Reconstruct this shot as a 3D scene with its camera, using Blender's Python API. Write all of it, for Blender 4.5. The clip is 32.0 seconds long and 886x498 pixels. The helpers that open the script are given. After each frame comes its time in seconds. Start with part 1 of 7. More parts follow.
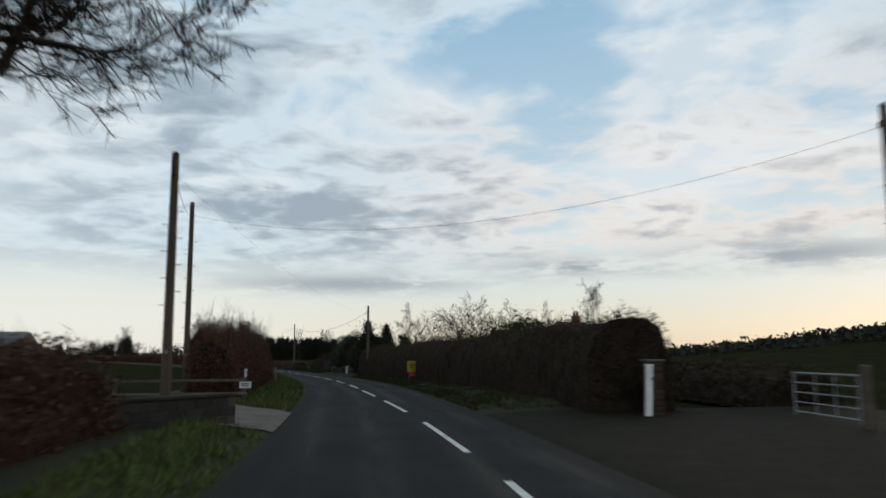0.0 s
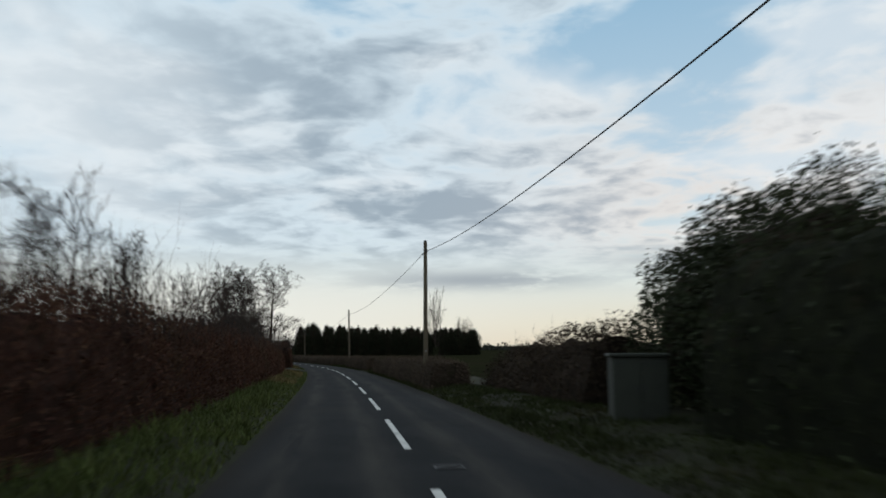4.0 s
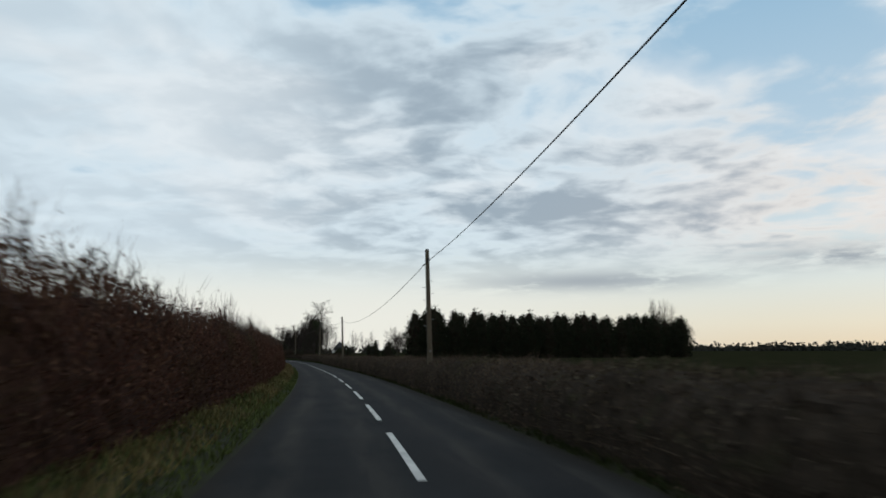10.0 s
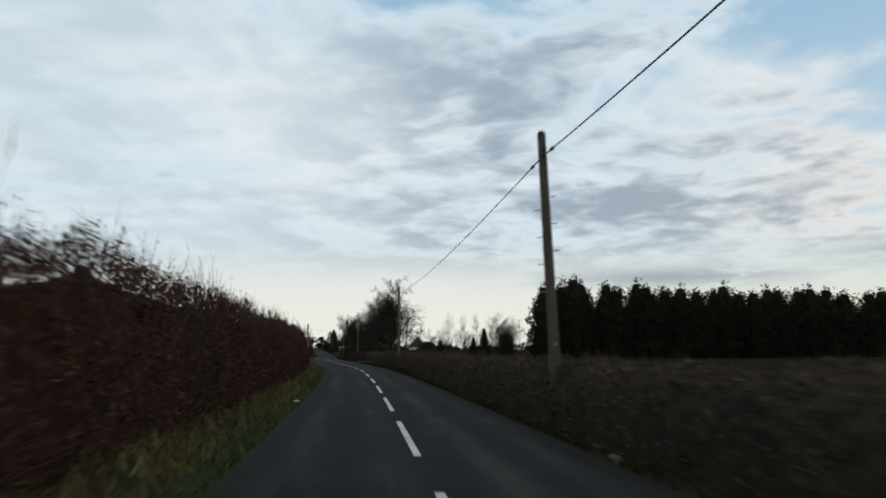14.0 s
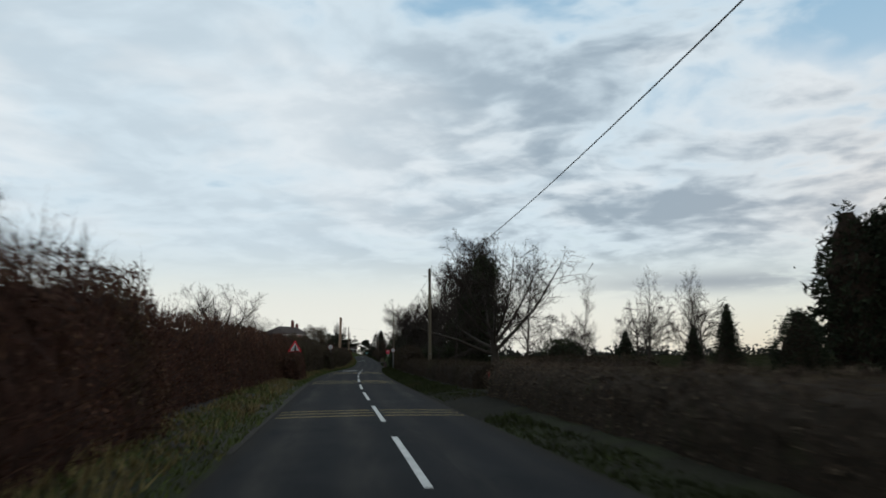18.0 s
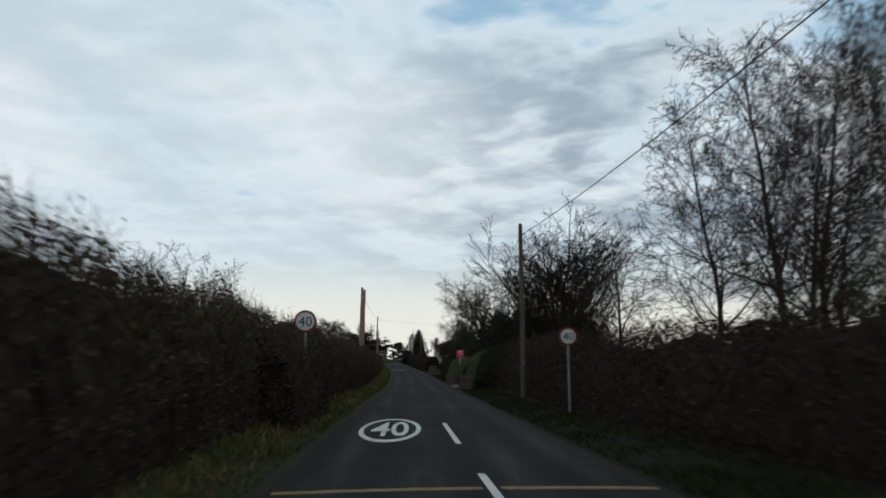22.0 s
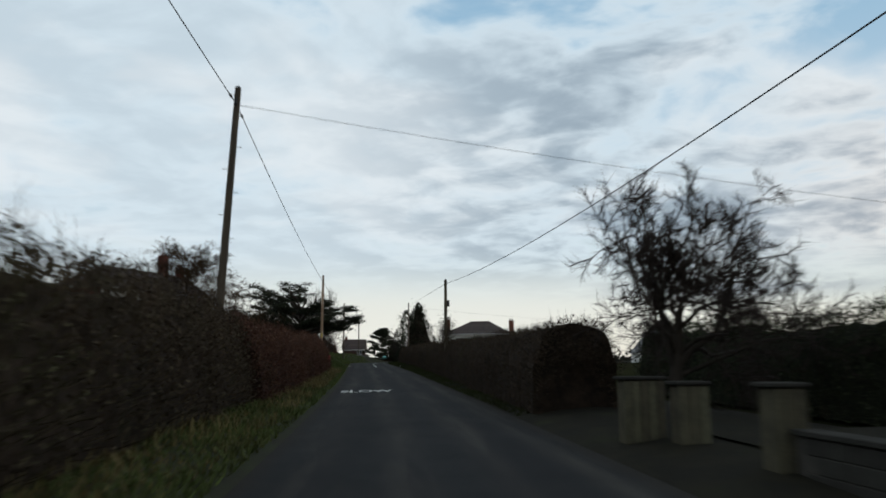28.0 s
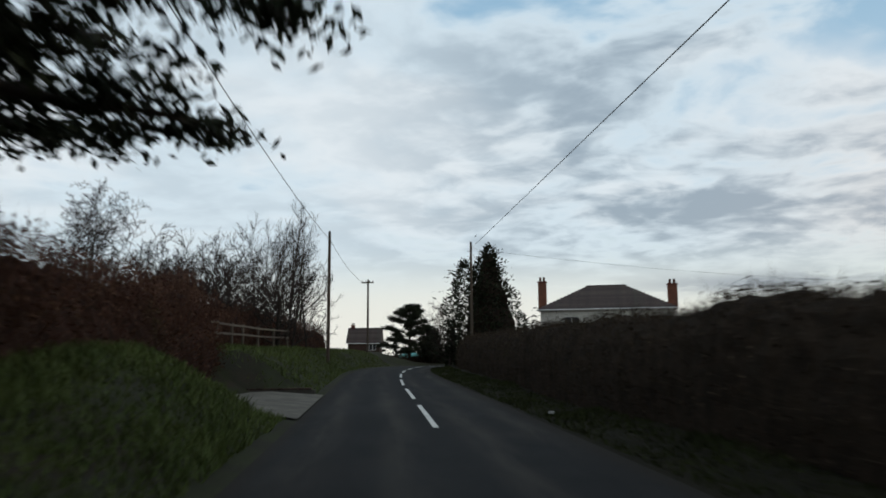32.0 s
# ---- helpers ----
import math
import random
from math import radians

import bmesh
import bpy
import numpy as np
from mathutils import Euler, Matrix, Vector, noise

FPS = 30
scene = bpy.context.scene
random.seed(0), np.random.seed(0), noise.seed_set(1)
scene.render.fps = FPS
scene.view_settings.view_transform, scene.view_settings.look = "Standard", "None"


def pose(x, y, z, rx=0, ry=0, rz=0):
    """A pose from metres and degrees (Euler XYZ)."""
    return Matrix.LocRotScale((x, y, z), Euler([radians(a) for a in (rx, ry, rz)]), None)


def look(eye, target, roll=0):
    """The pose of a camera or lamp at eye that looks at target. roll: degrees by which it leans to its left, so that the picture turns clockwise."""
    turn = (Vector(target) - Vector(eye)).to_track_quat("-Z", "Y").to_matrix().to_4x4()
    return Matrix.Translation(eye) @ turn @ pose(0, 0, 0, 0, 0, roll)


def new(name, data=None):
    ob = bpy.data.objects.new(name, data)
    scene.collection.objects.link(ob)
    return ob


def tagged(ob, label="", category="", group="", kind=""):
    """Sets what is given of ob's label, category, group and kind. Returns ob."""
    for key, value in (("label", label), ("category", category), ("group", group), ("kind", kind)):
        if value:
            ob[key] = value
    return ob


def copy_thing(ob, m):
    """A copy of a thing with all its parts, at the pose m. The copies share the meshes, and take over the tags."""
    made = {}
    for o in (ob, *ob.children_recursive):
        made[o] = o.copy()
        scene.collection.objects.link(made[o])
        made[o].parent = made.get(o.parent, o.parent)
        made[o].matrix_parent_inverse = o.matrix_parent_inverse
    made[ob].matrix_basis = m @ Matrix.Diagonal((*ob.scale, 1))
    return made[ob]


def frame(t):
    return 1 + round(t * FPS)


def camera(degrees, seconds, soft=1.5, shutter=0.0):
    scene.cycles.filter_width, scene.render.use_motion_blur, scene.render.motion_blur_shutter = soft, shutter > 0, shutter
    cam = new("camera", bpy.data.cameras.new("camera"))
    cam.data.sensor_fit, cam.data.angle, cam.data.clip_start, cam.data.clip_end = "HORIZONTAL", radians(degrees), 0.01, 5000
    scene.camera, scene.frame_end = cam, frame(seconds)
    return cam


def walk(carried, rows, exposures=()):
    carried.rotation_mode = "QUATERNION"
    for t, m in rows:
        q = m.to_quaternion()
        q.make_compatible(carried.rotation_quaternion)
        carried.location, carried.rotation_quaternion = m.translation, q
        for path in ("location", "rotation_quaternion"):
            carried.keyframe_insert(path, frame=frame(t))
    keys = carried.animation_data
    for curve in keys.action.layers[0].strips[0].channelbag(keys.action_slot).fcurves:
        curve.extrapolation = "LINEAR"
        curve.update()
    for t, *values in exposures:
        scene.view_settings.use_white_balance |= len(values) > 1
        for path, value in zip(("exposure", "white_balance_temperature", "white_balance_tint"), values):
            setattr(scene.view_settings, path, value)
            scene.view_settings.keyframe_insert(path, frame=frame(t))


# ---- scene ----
cam = camera(60.36, 32.0, soft=1.7, shutter=0.35)
ROWS = [
    (0.0, 0.00, 0.00, 1.62, 7.92, -4.05), (0.5, -0.50, 11.27, 1.58, 7.82, -3.82), (1.0, -1.10, 22.46, 1.53, 7.70, -3.42),
    (1.5, -1.90, 33.56, 1.49, 7.60, -1.97), (2.0, -3.04, 44.56, 1.45, 7.54, -0.20), (2.5, -4.52, 55.45, 1.37, 7.51, 1.67),
    (3.0, -6.33, 66.20, 1.28, 7.57, 3.45), (3.5, -8.40, 76.84, 1.20, 7.63, 4.67), (4.0, -10.64, 87.37, 1.12, 7.65, 5.64),
    (4.5, -13.00, 97.82, 1.07, 7.65, 6.40), (5.0, -15.47, 108.22, 1.02, 7.64, 6.98), (5.5, -18.01, 118.58, 0.98, 7.63, 7.51),
    (6.0, -20.64, 128.89, 0.93, 7.61, 8.07), (6.5, -23.36, 139.13, 0.90, 7.59, 8.65), (7.0, -26.17, 149.31, 0.87, 7.56, 9.15),
    (7.5, -29.06, 159.41, 0.83, 7.61, 9.58), (8.0, -32.06, 169.43, 0.80, 7.69, 10.36), (8.5, -35.20, 179.35, 0.75, 7.73, 11.26),
    (9.0, -38.50, 189.18, 0.70, 7.76, 12.28), (9.5, -41.95, 198.90, 0.65, 7.80, 13.15), (10.0, -45.54, 208.53, 0.60, 7.87, 14.14),
    (10.5, -49.28, 218.06, 0.59, 7.91, 15.25), (11.0, -53.14, 227.51, 0.59, 7.91, 16.32), (11.5, -57.12, 236.86, 0.59, 7.88, 17.11),
    (12.0, -61.17, 246.15, 0.58, 7.81, 17.59), (12.5, -65.27, 255.37, 0.58, 7.77, 18.09), (13.0, -69.45, 264.48, 0.57, 7.72, 18.67),
    (13.5, -73.68, 273.51, 0.57, 7.73, 19.24), (14.0, -77.93, 282.46, 0.57, 7.74, 19.55), (14.5, -82.20, 291.34, 0.57, 7.80, 19.95),
    (15.0, -86.49, 300.17, 0.57, 7.83, 20.28), (15.5, -90.81, 308.94, 0.57, 7.85, 20.66), (16.0, -95.19, 317.63, 0.57, 7.87, 21.11),
    (16.5, -99.62, 326.23, 0.64, 7.91, 21.53), (17.0, -104.09, 334.70, 0.70, 7.99, 21.77), (17.5, -108.61, 343.05, 0.77, 8.10, 22.28),
    (18.0, -113.21, 351.24, 0.83, 8.21, 23.14), (18.5, -117.94, 359.33, 0.86, 8.33, 24.10), (19.0, -122.79, 367.35, 0.89, 8.45, 24.98),
    (19.5, -127.72, 375.36, 0.91, 8.61, 25.55), (20.0, -132.63, 383.38, 0.94, 8.70, 25.88), (20.5, -137.46, 391.46, 0.97, 8.79, 25.74),
    (21.0, -142.15, 399.62, 1.00, 8.85, 25.47), (21.5, -146.72, 407.84, 1.04, 8.80, 25.35), (22.0, -151.21, 416.11, 1.07, 8.75, 25.18),
    (22.5, -155.64, 424.38, 1.05, 8.70, 25.11), (23.0, -160.04, 432.62, 1.03, 8.67, 25.03), (23.5, -164.42, 440.84, 1.02, 8.63, 24.90),
    (24.0, -168.78, 449.03, 1.00, 8.59, 24.85), (24.5, -173.10, 457.19, 1.01, 8.53, 24.70), (25.0, -177.37, 465.32, 1.03, 8.53, 24.14),
    (25.5, -181.57, 473.43, 1.04, 8.56, 23.77), (26.0, -185.77, 481.48, 1.06, 8.60, 23.78), (26.5, -190.00, 489.43, 1.16, 8.65, 24.02),
    (27.0, -194.27, 497.27, 1.26, 8.68, 23.98), (27.5, -198.54, 505.01, 1.36, 8.71, 24.10), (28.0, -202.81, 512.65, 1.46, 8.73, 24.26),
    (28.5, -207.10, 520.26, 1.59, 8.64, 24.35), (29.0, -211.41, 527.88, 1.73, 8.55, 24.57), (29.5, -215.77, 535.53, 1.86, 8.48, 24.60),
    (30.0, -220.15, 543.20, 1.99, 8.43, 24.76), (30.5, -224.57, 550.87, 2.16, 8.40, 24.97), (31.0, -229.01, 558.51, 2.34, 8.34, 25.11),
    (31.5, -233.49, 566.13, 2.52, 8.33, 25.29), (32.0, -237.99, 573.71, 2.69, 8.33, 25.48),
]

ROLL = pose(0, 0, 0, 0, 0, -0.35)
walk(cam, [(t, pose(x, y, z, 90 + pitch, 0, yaw) @ ROLL) for t, x, y, z, pitch, yaw in ROWS],
     exposures=[(0.0, 0.0), (32.0, 0.0)]
     )

# ---- the plan: the middle of the near lane as (station, x, y, height) ----
PLAN = [
    (-60.0, 2.40, -60.0, 0.20),
    (0.0, 0.00, 0.00, 0.00),
    (40.0, -2.51, 39.91, -0.15),
    (80.0, -8.93, 79.38, -0.44),
    (120.0, -17.95, 118.34, -0.64),
    (160.0, -28.35, 156.97, -0.78),
    (200.0, -40.56, 195.05, -0.95),
    (240.0, -55.16, 232.29, -1.03),
    (280.0, -71.46, 268.81, -1.05),
    (320.0, -88.79, 304.86, -1.05),
    (360.0, -107.16, 340.39, -0.87),
    (400.0, -127.42, 374.87, -0.71),
    (440.0, -147.58, 409.41, -0.57),
    (480.0, -166.46, 444.68, -0.61),
    (520.0, -185.04, 480.10, -0.57),
    (560.0, -204.24, 515.19, -0.11),
    (600.0, -224.03, 549.95, 0.52),
    (627.6, -237.99, 573.71, 1.07),
    (660.0, -254.5, 601.6, 1.60), (690.0, -269.0, 627.9, 2.00), (720.0, -276.3, 657.0, 2.10),
    (750.0, -267.0, 685.5, 2.10), (790.0, -240.3, 715.3, 2.10),
]


def spline(knots, values):
    """Natural cubic spline through values at knots."""
    k, v = np.array(knots, float), np.array(values, float)
    n, h = len(k), np.diff(k)
    a = np.zeros((n, n))
    r = np.zeros(n)
    a[0, 0] = a[-1, -1] = 1
    for i in range(1, n - 1):
        a[i, i - 1], a[i, i], a[i, i + 1] = h[i - 1], 2 * (h[i - 1] + h[i]), h[i]
        r[i] = 6 * ((v[i + 1] - v[i]) / h[i] - (v[i] - v[i - 1]) / h[i - 1])
    m = np.linalg.solve(a, r)

    def value(q):
        q = np.asarray(q, float)
        i = np.clip(np.searchsorted(k, q) - 1, 0, n - 2)
        w, u = k[i + 1] - q, q - k[i]
        return (m[i] * w ** 3 + m[i + 1] * u ** 3) / (6 * h[i]) + (v[i] / h[i] - m[i] * h[i] / 6) * w + (v[i + 1] / h[i] - m[i + 1] * h[i] / 6) * u
    return value


AX, AY, AZ = (spline([p[0] for p in PLAN], [p[i] for p in PLAN]) for i in (1, 2, 3))


def place(s, d, h=0.0):
    """World points at station s, d metres to the right of the lane's middle, h above the road."""
    s, d, h = np.broadcast_arrays(np.asarray(s, float), np.asarray(d, float), np.asarray(h, float))
    tx, ty = AX(s + 0.5) - AX(s - 0.5), AY(s + 0.5) - AY(s - 0.5)
    n = np.hypot(tx, ty)
    return np.stack([AX(s) + d * ty / n, AY(s) - d * tx / n, AZ(s) + h], -1)


def spot(s, d, h=0.0):
    return Vector(place(s, d, h).tolist())


def heading(s):
    """Degrees by which the road's forward way is turned from +Y."""
    return math.degrees(math.atan2(-float(AX(s + 0.5) - AX(s - 0.5)), float(AY(s + 0.5) - AY(s - 0.5))))


def stand(s, d, h=0.0, turn=0.0):
    """Pose at a place of the road; its y looks along the road."""
    v = spot(s, d, h)
    return pose(v.x, v.y, v.z, 0, 0, heading(s) + turn)


_ds = np.arange(-60, 790, 2.0)
_dx, _dy, _dz = AX(_ds), AY(_ds), AZ(_ds)


def land(x, y):
    """Height of the ground at world x, y, smoothed along the road."""
    x, y = np.asarray(x, float), np.asarray(y, float)
    d2 = (x[..., None] - _dx) ** 2 + (y[..., None] - _dy) ** 2
    m = d2.min(-1)
    w = np.exp(-(d2 - m[..., None]) / (60 + m[..., None] * 0.25))
    return (w * _dz).sum(-1) / w.sum(-1)


# ---- sky and light ----
SUN_AZ, SUN_EL = -38.0, 5.0
world = bpy.data.worlds.new("sky")
scene.world = world
world.use_nodes = True
wt = world.node_tree
wt.nodes.clear()


class Graph:
    """Short hand for building node trees."""

    def __init__(self, tree):
        self.t = tree

    def node(self, kind, **props):
        n = self.t.nodes.new(kind)
        for k, v in props.items():
            setattr(n, k, v)
        return n

    def put(self, sock, v):
        if isinstance(v, bpy.types.NodeSocket):
            self.t.links.new(v, sock)
        elif v is not None:
            sock.default_value = v

    def math(self, op, a, b=None, c=None, clamp=False):
        n = self.node("ShaderNodeMath", operation=op, use_clamp=clamp)
        for i, v in enumerate((a, b, c)):
            if v is not None:
                self.put(n.inputs[i], v)
        return n.outputs[0]

    def noise(self, vec, scale, detail=4.0, rough=0.55, distortion=0.0, out=0):
        n = self.node("ShaderNodeTexNoise")
        if vec is not None:
            self.put(n.inputs["Vector"], vec)
        self.put(n.inputs["Scale"], scale)
        self.put(n.inputs["Detail"], detail)
        self.put(n.inputs["Roughness"], rough)
        self.put(n.inputs["Distortion"], distortion)
        return n.outputs[out]

    def ramp(self, fac, stops, mode="LINEAR"):
        n = self.node("ShaderNodeValToRGB")
        n.color_ramp.interpolation = mode
        e = n.color_ramp.elements
        while len(e) < len(stops):
            e.new(0.5)
        for el, (p, c) in zip(e, stops):
            el.position = p
            el.color = (*c, 1) if len(c) == 3 else c
        self.put(n.inputs[0], fac)
        return n.outputs[0]

    def mix(self, fac, a, b, mode="MIX"):
        n = self.node("ShaderNodeMix", data_type="RGBA", blend_type=mode)
        self.put(n.inputs[0], fac)
        self.put(n.inputs[6], a if isinstance(a, bpy.types.NodeSocket) else (*a, 1))
        self.put(n.inputs[7], b if isinstance(b, bpy.types.NodeSocket) else (*b, 1))
        return n.outputs[2]

    def smooth(self, v, lo, hi):
        n = self.node("ShaderNodeMapRange", interpolation_type="SMOOTHSTEP")
        self.put(n.inputs[0], v)
        n.inputs[1].default_value, n.inputs[2].default_value = lo, hi
        return n.outputs[0]


g = Graph(wt)
tc = g.node("ShaderNodeTexCoord")
sep = g.node("ShaderNodeSeparateXYZ")
wt.links.new(tc.outputs["Generated"], sep.inputs[0])
sx, sy, sz = sep.outputs
el = g.math("MULTIPLY", g.math("ARCSINE", sz), 57.296)
az = g.math("MULTIPLY", g.math("ARCTAN2", g.math("MULTIPLY", sx, -1.0), sy), 57.296)
up = g.math("ADD", g.math("MAXIMUM", sz, 0.0), 0.13)
comb = g.node("ShaderNodeCombineXYZ")
g.put(comb.inputs[0], g.math("DIVIDE", sx, up))
g.put(comb.inputs[1], g.math("DIVIDE", sy, up))
flat = comb.outputs[0]


def blob(a, e, sa, se):
    """A soft patch of sky round azimuth a and elevation e, in degrees."""
    u = g.math("DIVIDE", g.math("SUBTRACT", az, a), sa)
    v = g.math("DIVIDE", g.math("SUBTRACT", el, e), se)
    return g.math("EXPONENT", g.math("MULTIPLY", g.math("ADD", g.math("MULTIPLY", u, u), g.math("MULTIPLY", v, v)), -1.0))


nishita = g.node("ShaderNodeTexSky", sky_type="NISHITA", sun_disc=False, sun_elevation=radians(SUN_EL), sun_rotation=radians(-SUN_AZ), altitude=50.0)
clear = g.ramp(g.math("DIVIDE", el, 40.0), [(0.0, (0.72, 0.62, 0.46)), (0.05, (0.74, 0.71, 0.59)), (0.13, (0.68, 0.75, 0.74)), (0.30, (0.50, 0.64, 0.75)), (0.62, (0.30, 0.49, 0.66)), (1.0, (0.20, 0.36, 0.55))])
pale = g.math("MULTIPLY", g.smooth(az, -12.0, 22.0), g.smooth(el, 9.0, 2.0))
clear = g.mix(g.math("MULTIPLY", pale, 0.8), clear, (0.84, 0.85, 0.80))
clear = g.mix(0.005, clear, nishita.outputs[0])
wv = g.node("ShaderNodeVectorMath", operation="SCALE")
g.put(wv.inputs[0], g.noise(flat, 1.6, 3.0, 0.5, out=1))
wv.inputs[3].default_value = 0.34
wa = g.node("ShaderNodeVectorMath", operation="ADD")
g.put(wa.inputs[0], flat)
g.put(wa.inputs[1], wv.outputs[0])
bent = wa.outputs[0]
n_big = g.noise(flat, 0.6, 3.0, 0.5)
n_mid = g.noise(bent, 3.1, 5.0, 0.5)
n_fine = g.noise(bent, 8.0, 4.0, 0.5)
right = g.smooth(az, 4.0, -16.0)
hole = blob(-14.0, 20.5, 15.0, 5.0)
left_deck = blob(28.0, 12.0, 26.0, 8.0)
dens = g.math("ADD", g.math("ADD", g.math("MULTIPLY", n_mid, 0.56), g.math("MULTIPLY", n_fine, 0.22)), g.math("MULTIPLY", n_big, 0.38))
dens = g.math("ADD", dens, g.math("MULTIPLY", left_deck, 0.06))
dens = g.math("SUBTRACT", dens, g.math("ADD", g.math("MULTIPLY", hole, 0.17), g.math("MULTIPLY", right, 0.03)))
low = g.smooth(el, 4.5, 9.5)
cloud = g.math("MULTIPLY", g.smooth(dens, 0.42, 0.57), low)
far_left = g.smooth(az, 12.0, 38.0)
shade = g.math("MULTIPLY", g.smooth(dens, 0.515, 0.70), g.math("SUBTRACT", 1.0, g.math("MULTIPLY", far_left, 0.7)))
grey = g.mix(shade, (0.69, 0.80, 0.87), (0.32, 0.395, 0.465))
tint = g.math("MULTIPLY", g.smooth(az, 12.0, -18.0), g.smooth(el, 28.0, 8.0))
warm = g.mix(tint, grey, g.mix(shade, (0.86, 0.79, 0.73), (0.40, 0.42, 0.46)))
sky = g.mix(g.math("MULTIPLY", cloud, 0.90), clear, warm)
veil = g.math("MULTIPLY", g.smooth(g.noise(bent, 1.2, 4.0, 0.55), 0.46, 0.62), g.smooth(el, 6.0, 12.0))
sky = g.mix(g.math("MULTIPLY", g.math("MULTIPLY", veil, g.math("SUBTRACT", 1.0, shade)), 0.5), sky, (0.86, 0.88, 0.89))
streak = g.math("ADD", g.math("ADD", blob(3.0, 5.3, 9.0, 0.75), blob(-14.0, 6.4, 6.0, 0.7)), blob(-29.0, 6.7, 8.0, 0.95))
streak = g.math("MULTIPLY", streak, g.smooth(g.noise(bent, 2.2, 5.0, 0.6), 0.36, 0.56))
sky = g.mix(g.math("MULTIPLY", streak, 0.85), sky, (0.33, 0.375, 0.42))
sky = g.mix(g.smooth(el, -0.5, -3.0), sky, (0.05, 0.05, 0.05))
bg = g.node("ShaderNodeBackground")
g.put(bg.inputs[0], sky)
g.put(bg.inputs[1], 1.0)
wo = g.node("ShaderNodeOutputWorld")
wt.links.new(bg.outputs[0], wo.inputs[0])


sun = bpy.data.lights.new("sun", "SUN")
sun.energy, sun.angle, sun.color = 0.35, radians(20), (1.0, 0.80, 0.62)
sun_ob = new("sun", sun)
sun_ob.matrix_world = look((0, 0, 50), (50 * math.sin(radians(SUN_AZ)), -50 * math.cos(radians(SUN_AZ)), 50 - 50 * math.tan(radians(SUN_EL))))

# ---- materials ----
def material(name, c1, c2, scale=3.0, rough=0.85, bump=0.3, c3=None, fine=40.0, metal=0.0, spec=0.3, rand=0.0, island=0.0, stretch=None, bump_scale=None):
    """A surface of two or three colours mixed at two scales, with fine relief."""
    m = bpy.data.materials.new(name)
    m.use_nodes = True
    g = Graph(m.node_tree)
    bsdf = m.node_tree.nodes["Principled BSDF"]
    t = g.node("ShaderNodeTexCoord")
    vec = t.outputs["Object"]
    if stretch:
        mp = g.node("ShaderNodeMapping")
        g.put(mp.inputs[0], vec)
        mp.inputs[3].default_value = stretch
        vec = mp.outputs[0]
    big = g.noise(vec, scale, 4.0, 0.6)
    small = g.noise(vec, fine, 3.0, 0.6)
    col = g.mix(g.smooth(big, 0.35, 0.65), c1, c2)
    if c3:
        col = g.mix(g.smooth(g.noise(vec, scale * 0.37, 5.0, 0.65), 0.55, 0.70), col, c3)
    col = g.mix(g.math("MULTIPLY", g.smooth(small, 0.3, 0.7), 0.35), col, tuple(x * 0.55 for x in c2))
    if rand or island:
        if rand:
            r = g.node("ShaderNodeObjectInfo").outputs["Random"]
            k = rand
        else:
            r = g.node("ShaderNodeNewGeometry").outputs["Random Per Island"]
            k = island
        hsv = g.node("ShaderNodeHueSaturation")
        g.put(hsv.inputs["Color"], col)
        g.put(hsv.inputs["Value"], g.math("ADD", g.math("MULTIPLY", r, 2 * k), 1 - k))
        g.put(hsv.inputs["Hue"], g.math("ADD", g.math("MULTIPLY", r, 0.03), 0.485))
        col = hsv.outputs[0]
    g.put(bsdf.inputs["Base Color"], col)
    g.put(bsdf.inputs["Roughness"], g.math("ADD", g.math("MULTIPLY", small, 0.2), rough - 0.1, clamp=True))
    bsdf.inputs["Metallic"].default_value = metal
    bsdf.inputs["Specular IOR Level"].default_value = spec
    if bump:
        b = g.node("ShaderNodeBump")
        b.inputs["Strength"].default_value = bump
        b.inputs["Distance"].default_value = 0.02
        g.put(b.inputs["Height"], g.noise(vec, bump_scale or fine, 4.0, 0.6))
        m.node_tree.links.new(b.outputs[0], bsdf.inputs["Normal"])
    return m


